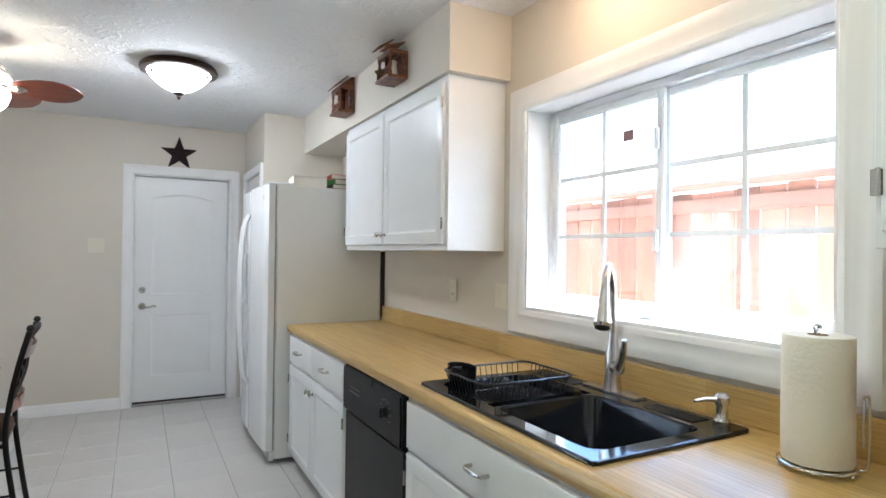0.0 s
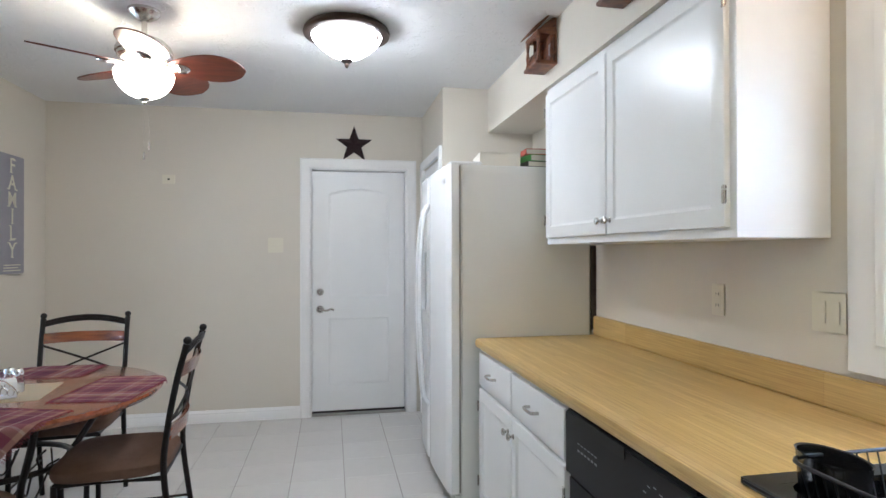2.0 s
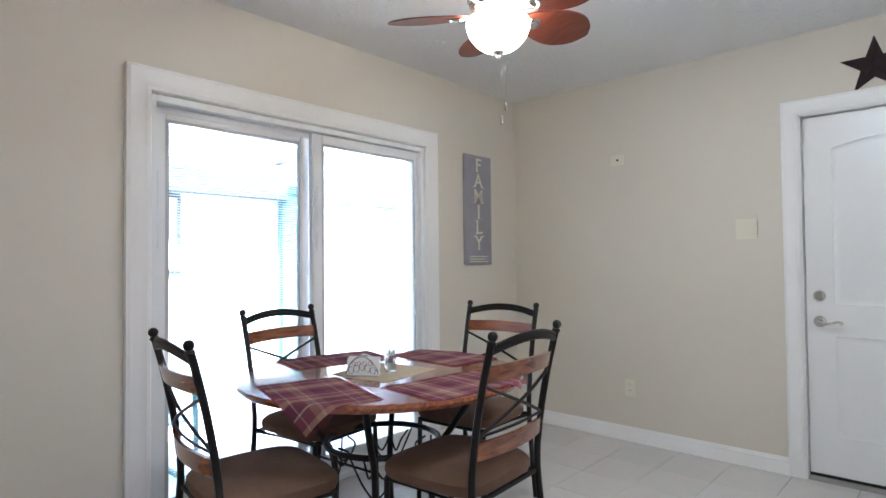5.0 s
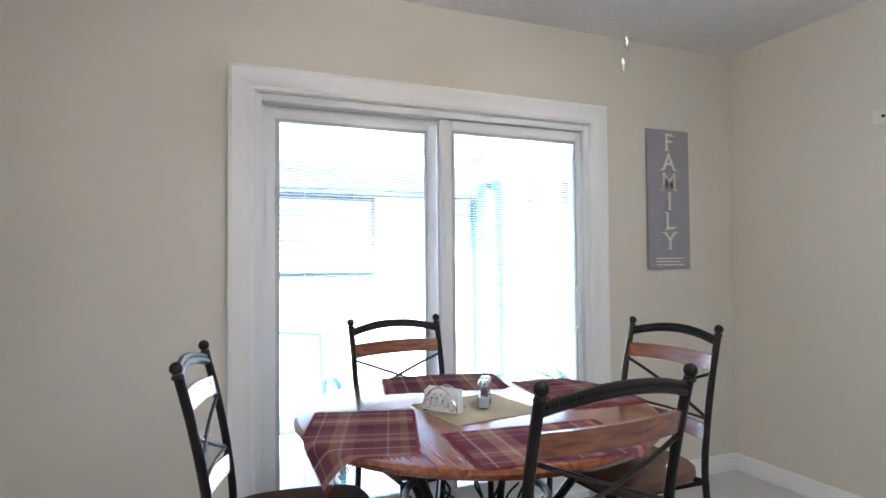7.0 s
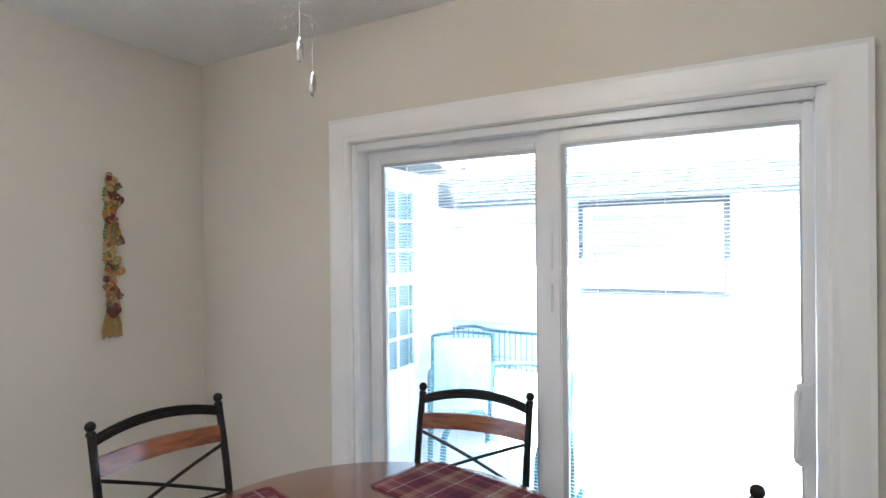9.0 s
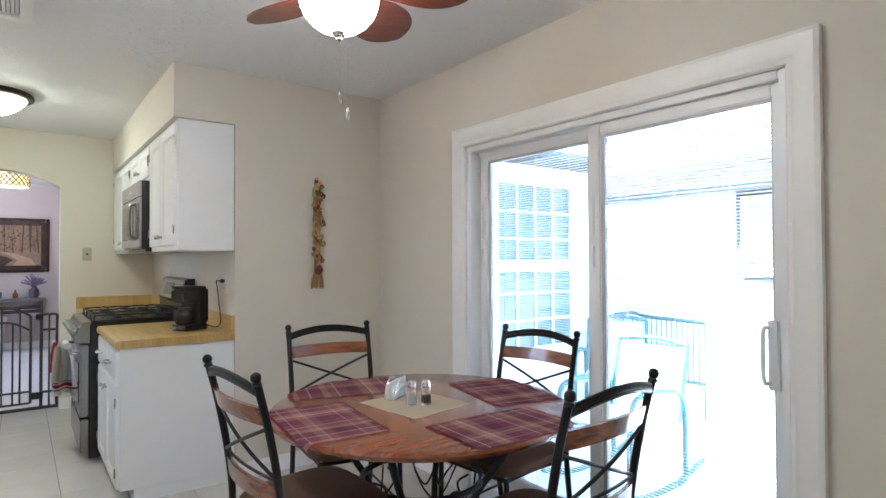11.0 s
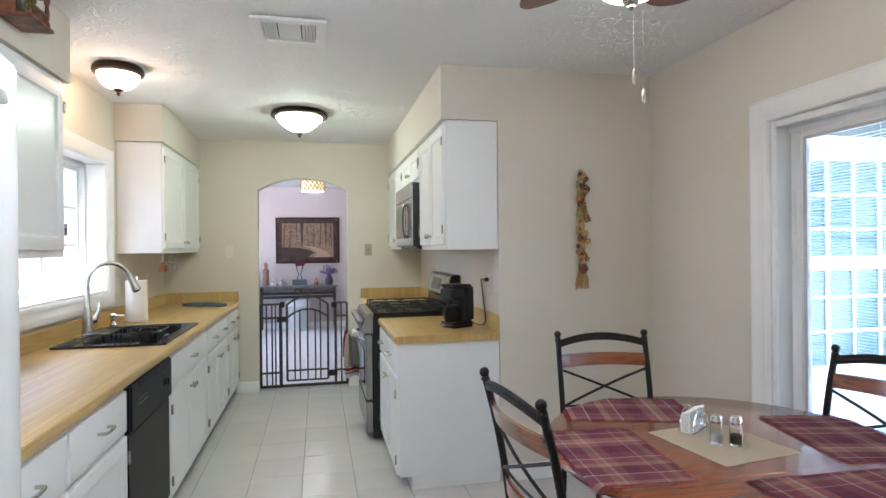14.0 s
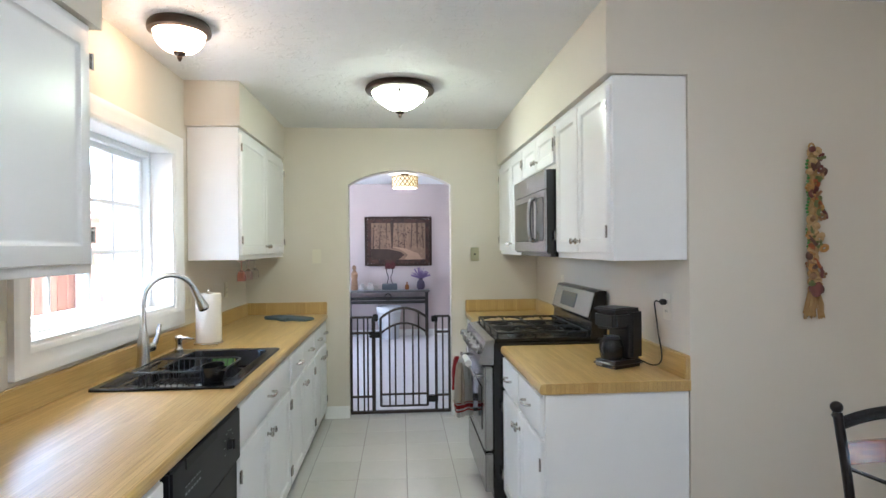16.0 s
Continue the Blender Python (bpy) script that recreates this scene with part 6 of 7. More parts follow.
def raffia_hanging():
    h = thing("wall_hanging", (1.095, YS, 1.12), 180, "braided raffia hanging with spices, shells and beads", "wall hanging")
    rnd = random.Random(7)
    RAF = mat("tan_raffia", (0.42, 0.27, 0.11), rough=0.9, vary=0.2, scale=30)
    bm = bmesh.new()
    for s in range(3):
        pts = []
        for i in range(60):
            z = 0.12 + 0.58 * i / 59
            a = i * 0.62 + s * 2.094
            pts.append((0.014 * math.sin(a), -0.016 + 0.008 * math.sin(2 * a), z))
        tube(bm, pts, 0.009, 6)
    tube(bm, [(0.012 * math.cos(q / 8 * 6.28), -0.01, 0.71 + 0.014 * math.sin(q / 8 * 6.28)) for q in range(8)], 0.004, 6, closed=True)
    braid = part("braid", bm, RAF, h)
    bm = bmesh.new()
    for k in range(60):
        a = rnd.uniform(-0.045, 0.045)
        tube(bm, [(a * 0.3, -0.016 + rnd.uniform(-0.01, 0.01), 0.13), (a * 0.9, -0.02 + rnd.uniform(-0.012, 0.01), 0.06), (a, -0.018 + rnd.uniform(-0.012, 0.01), rnd.uniform(0.0, 0.03))], 0.0022, 4)
    part("tassel", bm, RAF, h)
    cols = [(0.36, 0.10, 0.03), (0.10, 0.045, 0.03), (0.50, 0.33, 0.15), (0.14, 0.16, 0.05), (0.46, 0.24, 0.07), (0.13, 0.035, 0.028), (0.28, 0.15, 0.07)]
    mats = [mat("dried_fruit", c, rough=0.6, vary=0.3, scale=40) for c in cols]
    for k in range(58):
        z = 0.13 + 0.56 * k / 57 + rnd.uniform(-0.008, 0.008)
        x = rnd.uniform(-0.034, 0.034)
        bm = bmesh.new()
        kind = k % 4
        if kind == 0:
            tube(bm, [(0.013 * math.cos(q), 0, 0.013 * math.sin(q)) for q in [2 * math.pi * i / 12 for i in range(12)]], 0.007, 7, closed=True)
        elif kind == 1:
            lathe(bm, [(0, 0.018), (0.009, 0.012), (0.014, 0.0), (0.008, -0.012), (0, -0.018)], 9)
        elif kind == 2:
            for q in range(5):
                ball(bm, (0.011 * math.cos(q * 1.257), 0, 0.011 * math.sin(q * 1.257)), 0.007, 7)
        else:
            tube(bm, smooth_path([(-0.02, 0, -0.01), (0, -0.006, 0.004), (0.02, 0, 0.014)], 4), 0.006, 7)
        bm.transform(pose(x, -0.034, z, rnd.uniform(-30, 30), rnd.uniform(-180, 180), 0))
        part("dried_ornament", bm, mats[rnd.randrange(7)], braid)
    bm = bmesh.new()
    for k in range(26):
        ball(bm, (-0.03 + 0.004 * math.sin(k), -0.026, 0.30 + 0.014 * k), 0.006, 7)
    part("green_beads", bm, mat("green_glass_beads", (0.08, 0.30, 0.08), rough=0.15), braid)
    bm = lathe(bmesh.new(), [(0, 0.035), (0.016, 0.03), (0.026, 0.01), (0.024, -0.01), (0.012, -0.03), (0, -0.034)], 14)
    bm.transform(pose(0, -0.03, 0.125))
    part("dried_pod", bm, mats[5], braid)


raffia_hanging()


def carved_house(y, z, label, variant):
    """Small carved balcony house on the soffit face: board, railing, turned posts, shingled roofs."""
    c = thing("carved_house", (3.747, y, z), -90, label, "wall ornament", "carved houses")
    ROOF = wood("shingle_wood", (0.10, 0.035, 0.016), (0.34, 0.15, 0.06), rough=0.7, along=(40, 40, 40))
    w, d = 0.088, 0.098
    h = 0.145 if variant else 0.165
    part("floor_board", boxes((-w, w, -d - 0.012, 0, 0.0, 0.016), bevel=0.003), CARVED, c)
    part("back_board", boxes((-w + 0.006, w - 0.006, -0.012, 0, 0.016, h)), CARVED, c)
    part("side_wall", boxes((-w + 0.004, -w + 0.014, -d * 0.6, -0.012, 0.016, h)), CARVED, c)
    part("lintel", boxes((-w + 0.004, w - 0.004, -d - 0.002, -d + 0.01, h - 0.022, h), bevel=0.002), CARVED, c)
    for sx in (-1, 1):
        part("side_lintel", boxes((sx * (w - 0.01) - 0.005, sx * (w - 0.01) + 0.005, -d + 0.011, -0.0125, h - 0.02, h - 0.002)), CARVED, c)
        for yy in (-d + 0.006, -0.024):
            p = lathe(bmesh.new(), [(0.010, 0.016), (0.010, 0.034), (0.006, 0.04), (0.0095, 0.07), (0.006, 0.1), (0.010, h - 0.034), (0.010, h - 0.022)], 10, (sx * (w - 0.016), yy, 0))
            part("post", p, CARVED, c)
    part("rail", boxes((-w + 0.027, w - 0.027, -d + 0.002, -d + 0.010, 0.058, 0.067), bevel=0.002), CARVED, c)
    for k in range(9):
        x = -w + 0.034 + (2 * w - 0.068) * k / 8
        part("baluster", tube(bmesh.new(), [(x, -d + 0.006, 0.016), (x, -d + 0.006, 0.06)], 0.0042, 6), CARVED, c)
    for sx in (-1, 1):
        arch = tube(bmesh.new(), [(sx * 0.03 + 0.026 * math.cos(math.pi * q / 10), -d + 0.004, h - 0.046 + 0.024 * math.sin(math.pi * q / 10)) for q in range(11)], 0.0035, 6)
        part("arch_trim", arch, CARVED, c)

    def shingles(name, x0, x1, y0, z0, rows, pitch, cols):
        """Overlapping courses climbing to the wall."""
        for k in range(rows):
            a = radians(pitch)
            step = 0.022
            yy, zz = y0 + step * k * math.cos(a), z0 + step * k * math.sin(a)
            for q in range(cols):
                xa, xb = x0 + (x1 - x0) * q / cols, x0 + (x1 - x0) * (q + 1) / cols
                sh = boxes((xa + 0.0008, xb - 0.0008, 0.0, 0.03, 0.0, 0.005))
                sh.transform(pose(0, yy, zz + 0.0012 * ((q + k) % 2), pitch))
                part(name, sh, ROOF, c)

    if variant:
        shingles("shingle", -0.01, w + 0.014, -d - 0.018, h, 4, 18, 5)
        part("tower", boxes((-w + 0.004, -0.014, -d * 0.7, -0.0125, h, h + 0.04), bevel=0.003), CARVED, c)
        shingles("shingle", -w - 0.014, -0.004, -d - 0.024, h + 0.022, 5, 34, 4)
        fig = lathe(bmesh.new(), [(0.018, 0), (0.021, 0.03), (0.016, 0.07), (0.019, 0.09), (0, 0.1)], 12, (0.0, -d * 0.45, 0.016))
        part("little_pillar", fig, mat("white_glaze", (0.6, 0.56, 0.54), rough=0.3), c)
        lf = bmesh.new()
        rnd = random.Random(3)
        for k in range(26):
            ball(lf, (-w + 0.02 + rnd.uniform(-0.02, 0.02), -d + rnd.uniform(-0.012, 0.012), 0.03 + rnd.uniform(0, 0.04)), 0.008, 5)
        part("little_plant", lf, mat("dull_green_moss", (0.12, 0.09, 0.03), rough=0.9), c)
    else:
        shingles("shingle", -w - 0.012, w + 0.012, -d - 0.02, h - 0.002, 6, 40, 7)
        gable = bmesh.new()
        va = [gable.verts.new((x, yy, zz)) for x in (-w + 0.006, w - 0.006) for yy, zz in ((-d + 0.004, h), (-0.002, h), (-0.002, h + 0.075))]
        gable.faces.new(va[:3])
        gable.faces.new(va[3:][::-1])
        for i, j in ((0, 1), (1, 2), (2, 0)):
            gable.faces.new((va[i], va[j], va[j + 3], va[i + 3]))
        part("gable", gable, CARVED, c, smooth=False)
        part("little_window", boxes((0.02, 0.06, -0.02, -0.0125, 0.06, 0.115), bevel=0.002), mat("blue_grey_window", (0.25, 0.28, 0.33), rough=0.4), c)


carved_house(5.62, 2.215, "small carved brown wooden house ornament on the soffit", 0)
carved_house(4.82, 2.215, "small carved brown wooden balcony ornament with plant", 1)

# books and boxes on the refrigerator
for k, (x0, x1, y0, y1, z, h, col, nm, lab) in enumerate(((3.46, 3.68, 5.84, 6.1, 1.766, 0.075, (0.66, 0.62, 0.54), "box", "cream cardboard box lying on the refrigerator"), (3.69, 3.90, 5.815, 5.98, 1.766, 0.03, (0.03, 0.03, 0.03), "book", "black book lying on the refrigerator"), (3.70, 3.90, 5.825, 5.97, 1.797, 0.035, (0.10, 0.30, 0.08), "book", "green cookbook in the stack on the refrigerator"), (3.695, 3.90, 5.82, 5.98, 1.833, 0.03, (0.45, 0.05, 0.03), "book", "red cookbook on top of the stack"))):
    b = thing(nm, ((x0 + x1) / 2, (y0 + y1) / 2, z), (-6, 4, 9, -3)[k], lab, nm)
    w, d = (x1 - x0) / 2, (y1 - y0) / 2
    part("cover", boxes((-w, w, -d, d, 0, 0.003), (-w, w, -d, d, h - 0.003, h), (-w, -w + 0.003, -d, d, 0.003, h - 0.003), bevel=0.0008, seg=1), mat("cover_print", col, rough=0.4), b)
    part("page_block", boxes((-w + 0.003, w - 0.004, -d + 0.004, d - 0.004, 0.003, h - 0.003)), mat("page_paper", (0.7, 0.66, 0.58), rough=0.9), b)

# things on the counter by the arch
mitt = thing("oven_mitt", (3.66, 1.76, TOP), -25, "slate blue oven mitt lying on the worktop", "oven mitt")
bm = bmesh.new()
ol = [(-0.2, -0.05), (-0.1, -0.06), (0.05, -0.06), (0.17, -0.045), (0.22, 0.0), (0.17, 0.05), (0.06, 0.055), (0.0, 0.1), (-0.05, 0.1), (-0.05, 0.055), (-0.2, 0.06)]
rings = []
for sc, z in ((1.0, 0.0), (1.03, 0.01), (0.95, 0.022), (0.6, 0.03)):
    rings.append([bm.verts.new((x * sc, y * sc, z)) for x, y in ol])
for p, q in zip(rings, rings[1:]):
    for k in range(len(p)):
        j = (k + 1) % len(p)
        bm.faces.new((p[k], p[j], q[j], q[k]))
bm.faces.new(rings[-1])
bm.faces.new(rings[0][::-1])
part("padded_body", bm, mat("slate_blue_cotton", (0.09, 0.13, 0.17), rough=0.9, vary=0.15, bump=0.5, bump_scale=150), mitt)
caddy = thing("sink_caddy", (3.72, 3.1345, TOP - 0.10), 0, "small black caddy hung inside the sink bowl", "sink caddy")
part("back_plate", boxes((-0.062, 0.062, 0.0, 0.003, 0.0, 0.06), bevel=0.001), BLACK, caddy)
part("tray", boxes((-0.062, 0.062, 0.0032, 0.04, 0.0, 0.004), bevel=0.001), BLACK, caddy)
part("front_lip", boxes((-0.062, 0.062, 0.037, 0.04, 0.0042, 0.016), bevel=0.001), BLACK, caddy)
sp = thing("sponge", (3.72, 3.1555, TOP - 0.0958), 90, "green and yellow dish sponge standing in the sink caddy", "sponge")
part("scourer", boxes((0.006, 0.012, -0.055, 0.055, 0.0, 0.075), bevel=0.002), mat("green_scourer", (0.10, 0.20, 0.06), rough=0.95), sp)
part("foam", boxes((-0.014, 0.0058, -0.055, 0.055, 0.0, 0.075), bevel=0.003), mat("yellow_foam", (0.50, 0.50, 0.12), rough=0.95), sp)


def hanging_glass(x, y, tint, label):
    g = thing("stemmed_glass", (x, y, 1.362), 0, label, "glass", "hanging stemmed glasses")
    part("rack_hook", tube(bmesh.new(), [(0, 0, 0), (0, 0, -0.012)], 0.004, 8), CHROME, g)
    bm = lathe(bmesh.new(), [(0, -0.01), (0.03, -0.012), (0.03, -0.015), (0.005, -0.02), (0.004, -0.07), (0.02, -0.085), (0.03, -0.11), (0.029, -0.15), (0.0275, -0.15), (0.028, -0.11), (0.018, -0.088), (0, -0.078)], 20)
    part("glass_body", bm, glass("tinted_glass", tint), g)


for x, y, tint, lab in ((3.86, 2.3, (0.95, 0.62, 0.58), "red-tinted stemmed glass hung under the cabinet"), (3.86, 2.12, (0.95, 0.85, 0.9), "clear stemmed glass hung under the cabinet"), (3.86, 1.95, (0.95, 0.95, 0.95), "clear stemmed glass hung under the cabinet")):
    hanging_glass(x, y, tint, lab)


# ---- pet gate in the arch ----
def pet_gate():
    g = thing("pet_gate", (2.7925, 1.325, 0), 180, "dark bronze metal pet gate with an arched door", "gate")
    MET = mat("dark_bronze_tube", (0.055, 0.045, 0.038), rough=0.45, metal=0.5, vary=0.1)
    c = 2.7925

    def X(x):
        return c - x

    def bars(rows, r=0.0075, n=6):
        bm = bmesh.new()
        for a, b in rows:
            tube(bm, [a, b], r, n)
        return bm

    zb = 0.03
    part("bottom_rail", boxes((X(3.222), X(2.365), -0.014, 0.014, 0.008, 0.034), bevel=0.004), MET, g)
    for x0, x1, zt, nm in ((3.215, 3.02, 0.835, "side_panel"), (2.488, 2.375, 0.835, "side_panel")):
        p = part(nm, bars([((X(x), 0, zb), (X(x), 0, zt)) for x in (x0, x1)] + [((X(x0), 0, z), (X(x1), 0, z)) for z in (zt, 0.70, 0.155)], 0.011, 8), MET, g)
        mids = [x0 + (x1 - x0) * f for f in ((0.28, 0.55, 0.72) if x0 > 3 else (0.5,))]
        for x in mids:
            part("bar", bars([((X(x), 0, zb), (X(x), 0, zt))]), MET, p)
    x0, x1 = 2.965, 2.565
    n = 16
    arc = [(X(x0 + (x1 - x0) * i / n), 0, 0.825 + 0.085 * (1 - (2 * i / n - 1) ** 2)) for i in range(n + 1)]
    arc2 = [(a, b, z - 0.13) for a, b, z in arc]
    bm = bmesh.new()
    tube(bm, arc, 0.011, 8)
    tube(bm, arc2, 0.009, 8)
    for x in (x0, x1):
        tube(bm, [(X(x), 0, 0.07), (X(x), 0, 0.83)], 0.011, 8)
    for z in (0.07, 0.17):
        tube(bm, [(X(x0), 0, z), (X(x1), 0, z)], 0.0095, 8)
    door_p = part("gate_door", bm, MET, g)
    for k in range(1, 6):
        i = round(n * k / 6)
        x = x0 + (x1 - x0) * i / n
        up = arc[i][2] if k in (1, 3, 5) else arc2[i][2]
        part("bar", bars([((X(x), 0, 0.07), (X(x), 0, up))]), MET, door_p)
    for x in (2.80 + 0.25, 2.51):
        part("upright", bars([((X(x - 0.02), 0, zb), (X(x - 0.02), 0, 0.845))], 0.012, 8), MET, g)
    part("latch", boxes((X(3.06), X(2.97), -0.028, 0.022, 0.66, 0.71), bevel=0.006), BLACK, g)
    part("latch_button", boxes((X(3.03), X(2.985), -0.025, 0.02, 0.80, 0.86), bevel=0.006), BLACK, g)
    part("lower_latch", boxes((X(2.56), X(2.475), -0.028, 0.022, 0.10, 0.155), bevel=0.006), BLACK, g)
    part("upper_hinge", boxes((X(2.53), X(2.475), -0.025, 0.02, 0.79, 0.84), bevel=0.006), BLACK, g)
    for x in (3.222, 2.363):
        for z in (0.04, 0.81):
            s = 1 if x > 3 else -1
            part("wall_cup", tube(bmesh.new(), [(X(x - 0.018 * s), 0, z), (X(x), 0, z)], 0.014, 12), RUBBER, g)


pet_gate()


# ---- room beyond the arch ----
def far_picture():
    x0, x1, z0, z1 = 2.28, 3.365, 1.13, 1.935
    p = thing("framed_picture", ((x0 + x1) / 2, FAR_Y, z0), 180, "sepia woodland path picture in a dark frame", "picture")
    w, h = (x1 - x0) / 2, z1 - z0
    FR = wood("dark_burl_frame", (0.015, 0.006, 0.005), (0.085, 0.03, 0.02), rough=0.35, along=(14, 14, 14))
    part("outer_frame", ring(-w, w, 0, h, -0.04, 0, 0.045, 0.045, 0.045, 0.045, 0.01), BRONZE, p)
    part("frame_panel", ring(-w + 0.045, w - 0.045, 0.045, h - 0.045, -0.028, -0.002, 0.06, 0.06, 0.06, 0.06, 0.004), FR, p)
    iw, ih0, ih1 = w - 0.105, 0.105, h - 0.105
    part("print", boxes((-iw, iw, -0.012, -0.004, ih0, ih1)), mat("sepia_sky_print", (0.24, 0.155, 0.10), rough=0.6, vary=0.5, scale=9, grain=0.3, grain_scale=40), p)
    dark = mat("dark_sepia_ink", (0.05, 0.027, 0.018), rough=0.6, vary=0.4, scale=12)
    mid = mat("mid_sepia_ink", (0.09, 0.05, 0.032), rough=0.6, vary=0.6, scale=30, grain=0.2)
    pale = mat("pale_sepia_ink", (0.40, 0.26, 0.17), rough=0.6, vary=0.2, scale=10)

    def flat(name, pts, y, m):
        bm = bmesh.new()
        bm.faces.new([bm.verts.new((x, y, z)) for x, z in pts])
        part(name, bm, m, p)

    flat("printed_pond", [(-iw, ih0), (0.0, ih0), (0.1, ih0 + 0.08), (0.02, ih0 + 0.13), (-0.15, ih0 + 0.17), (-iw, ih0 + 0.18)], -0.0145, dark)
    flat("printed_path", [(0.1, ih0), (iw - 0.05, ih0), (iw - 0.12, ih0 + 0.1), (0.12, ih0 + 0.18), (-0.12, ih0 + 0.215), (0.06, ih0 + 0.15), (0.15, ih0 + 0.08)], -0.0165, pale)
    rnd = random.Random(5)
    for k in range(9):
        x = -iw + 0.03 + 2 * (iw - 0.03) * k / 8
        tw = rnd.uniform(0.004, 0.012)
        flat("printed_trunk", [(x - tw, ih0 + 0.18), (x + tw, ih0 + 0.18), (x + tw * 0.5 + rnd.uniform(-0.03, 0.03), ih1), (x - tw * 0.5 + rnd.uniform(-0.03, 0.03), ih1)], -0.0135 - 0.0004 * (k % 2), mid if k % 3 else dark)
    bm = bmesh.new()
    for k in range(220):
        x, z, r = rnd.uniform(-iw + 0.02, iw - 0.02), rnd.uniform(ih0 + 0.2, ih1 - 0.02), rnd.uniform(0.004, 0.018)
        y = -0.0155 - 0.00001 * k
        bm.faces.new([bm.verts.new((x + r * rnd.uniform(0.6, 1) * math.cos(q), y, z + r * rnd.uniform(0.6, 1) * math.sin(q))) for q in [i * 1.0472 for i in range(6)]])
    part("printed_leaves", bm, mid, p)


far_picture()


def console_table():
    y, x0, x1, zt = FAR_Y + 0.2, 2.36, 3.62, 0.76
    t = thing("console_table", ((x0 + x1) / 2, y, 0), 180, "narrow dark metal console table with a stone top", "console table")
    w = (x1 - x0) / 2
    part("top", boxes((-w - 0.03, w + 0.03, -0.17, 0.17, zt - 0.03, zt), bevel=0.008), mat("grey_stone_top", (0.16, 0.15, 0.14), rough=0.3, vary=0.3, scale=20), t)
    MET = mat("dark_pewter_metal", (0.06, 0.055, 0.05), rough=0.45, metal=0.6)
    for x in (-w, w - 0.04):
        for yy in (-0.14, 0.11):
            part("leg", boxes((x, x + 0.04, yy, yy + 0.035, 0.0, zt - 0.03), bevel=0.004), MET, t)
    for yy in (-0.14, 0.11):
        pieces("apron", [(-w + 0.04, w - 0.04, yy + 0.005, yy + 0.03, zt - 0.15, zt - 0.125), (-w + 0.04, w - 0.04, yy + 0.005, yy + 0.03, zt - 0.21, zt - 0.185)], MET, t, 0.003)
    part("scroll", tube(bmesh.new(), [(0.05 * math.cos(q * 0.4488), -0.14, zt - 0.1 + 0.05 * math.sin(q * 0.4488)) for q in range(14)], 0.008, 8, closed=True), MET, t)


console_table()
CZ = 0.76


def turned(name, x, dy, prof, material, label, category, extra=None):
    o = thing(name, (x, FAR_Y + 0.2 + dy, CZ), 0, label, category)
    part("body", lathe(bmesh.new(), prof, 18), material, o)
    return o


bm = lathe(bmesh.new(), [(0, 0), (0.05, 0), (0.055, 0.03), (0.045, 0.18), (0.055, 0.26), (0.03, 0.3), (0.02, 0.31), (0.033, 0.34), (0.03, 0.38), (0, 0.4)], 18)
bm.transform(pose(3.52, FAR_Y + 0.2, CZ))
part("figurine", bm, mat("tan_resin", (0.30, 0.17, 0.09), rough=0.6, vary=0.3, scale=20), None, "tall tan robed figurine on the console table", category="figurine")
pale = mat("pale_ceramic", (0.50, 0.45, 0.42), rough=0.4, vary=0.2, scale=20)
for x, h, r in ((3.40, 0.11, 0.045), (3.27, 0.13, 0.05), (3.18, 0.07, 0.035), (3.33, 0.06, 0.03)):
    o = turned("ornament", x, 0.0 if h > 0.08 else -0.08, [(0, 0), (r, 0), (r * 1.1, h * 0.3), (r * 0.6, h * 0.6), (r * 0.8, h * 0.8), (0, h)], pale, "small pale ceramic ornament on the console table", "ornament")
v = thing("flower_box", (2.965, FAR_Y + 0.2, CZ), 0, "grey box with dark red flowers on twisted stems", "flower arrangement")
part("box_planter", boxes((-0.12, 0.12, -0.05, 0.05, 0.0, 0.1), bevel=0.006), mat("slate_grey_box", (0.10, 0.11, 0.12), rough=0.6), v)
bm = bmesh.new()
for s in (-1, 1):
    tube(bm, smooth_path([(0.04 * s, 0, 0.1), (0.02 * s, 0.02, 0.2), (0.05 * s, 0, 0.3), (0.02 * s, 0, 0.36)], 5), 0.007, 6)
part("stems", bm, IRON, v)
bm = bmesh.new()
rnd = random.Random(9)
for k in range(40):
    ball(bm, (rnd.uniform(-0.075, 0.075), rnd.uniform(-0.04, 0.04), 0.34 + rnd.uniform(0, 0.09)), rnd.uniform(0.012, 0.022), 6)
part("blossoms", bm, mat("dark_red_petals", (0.10, 0.02, 0.025), rough=0.8, vary=0.3), v)
turned("small_bottle", 2.69, 0.0, [(0, 0), (0.03, 0), (0.034, 0.06), (0.012, 0.09), (0.012, 0.12), (0, 0.125)], mat("amber_glaze", (0.30, 0.11, 0.03), rough=0.25), "small amber bottle on the console table", "bottle")
pv = turned("vase", 2.47, 0.0, [(0, 0), (0.05, 0), (0.07, 0.05), (0.06, 0.12), (0.03, 0.16), (0.04, 0.18), (0, 0.18)], mat("plum_glaze", (0.06, 0.04, 0.07), rough=0.3, vary=0.4, scale=25), "dark plum vase with a lilac feather bloom", "vase")
bm = bmesh.new()
for k in range(60):
    a, e = rnd.uniform(0, 6.28), rnd.uniform(0.3, 1.5)
    l = rnd.uniform(0.1, 0.19)
    tube(bm, [(0, 0, 0.17), (l * math.cos(a) * math.cos(e), l * math.sin(a) * math.cos(e), 0.17 + l * math.sin(e))], [0.003, 0.007], 4)
part("feather_bloom", bm, mat("lilac_feather", (0.20, 0.13, 0.28), rough=0.95), pv)
bin_ = thing("waste_bin", (2.98, FAR_Y + 0.25, 0), 0, "white waste bin with liner under the console table", "bin")
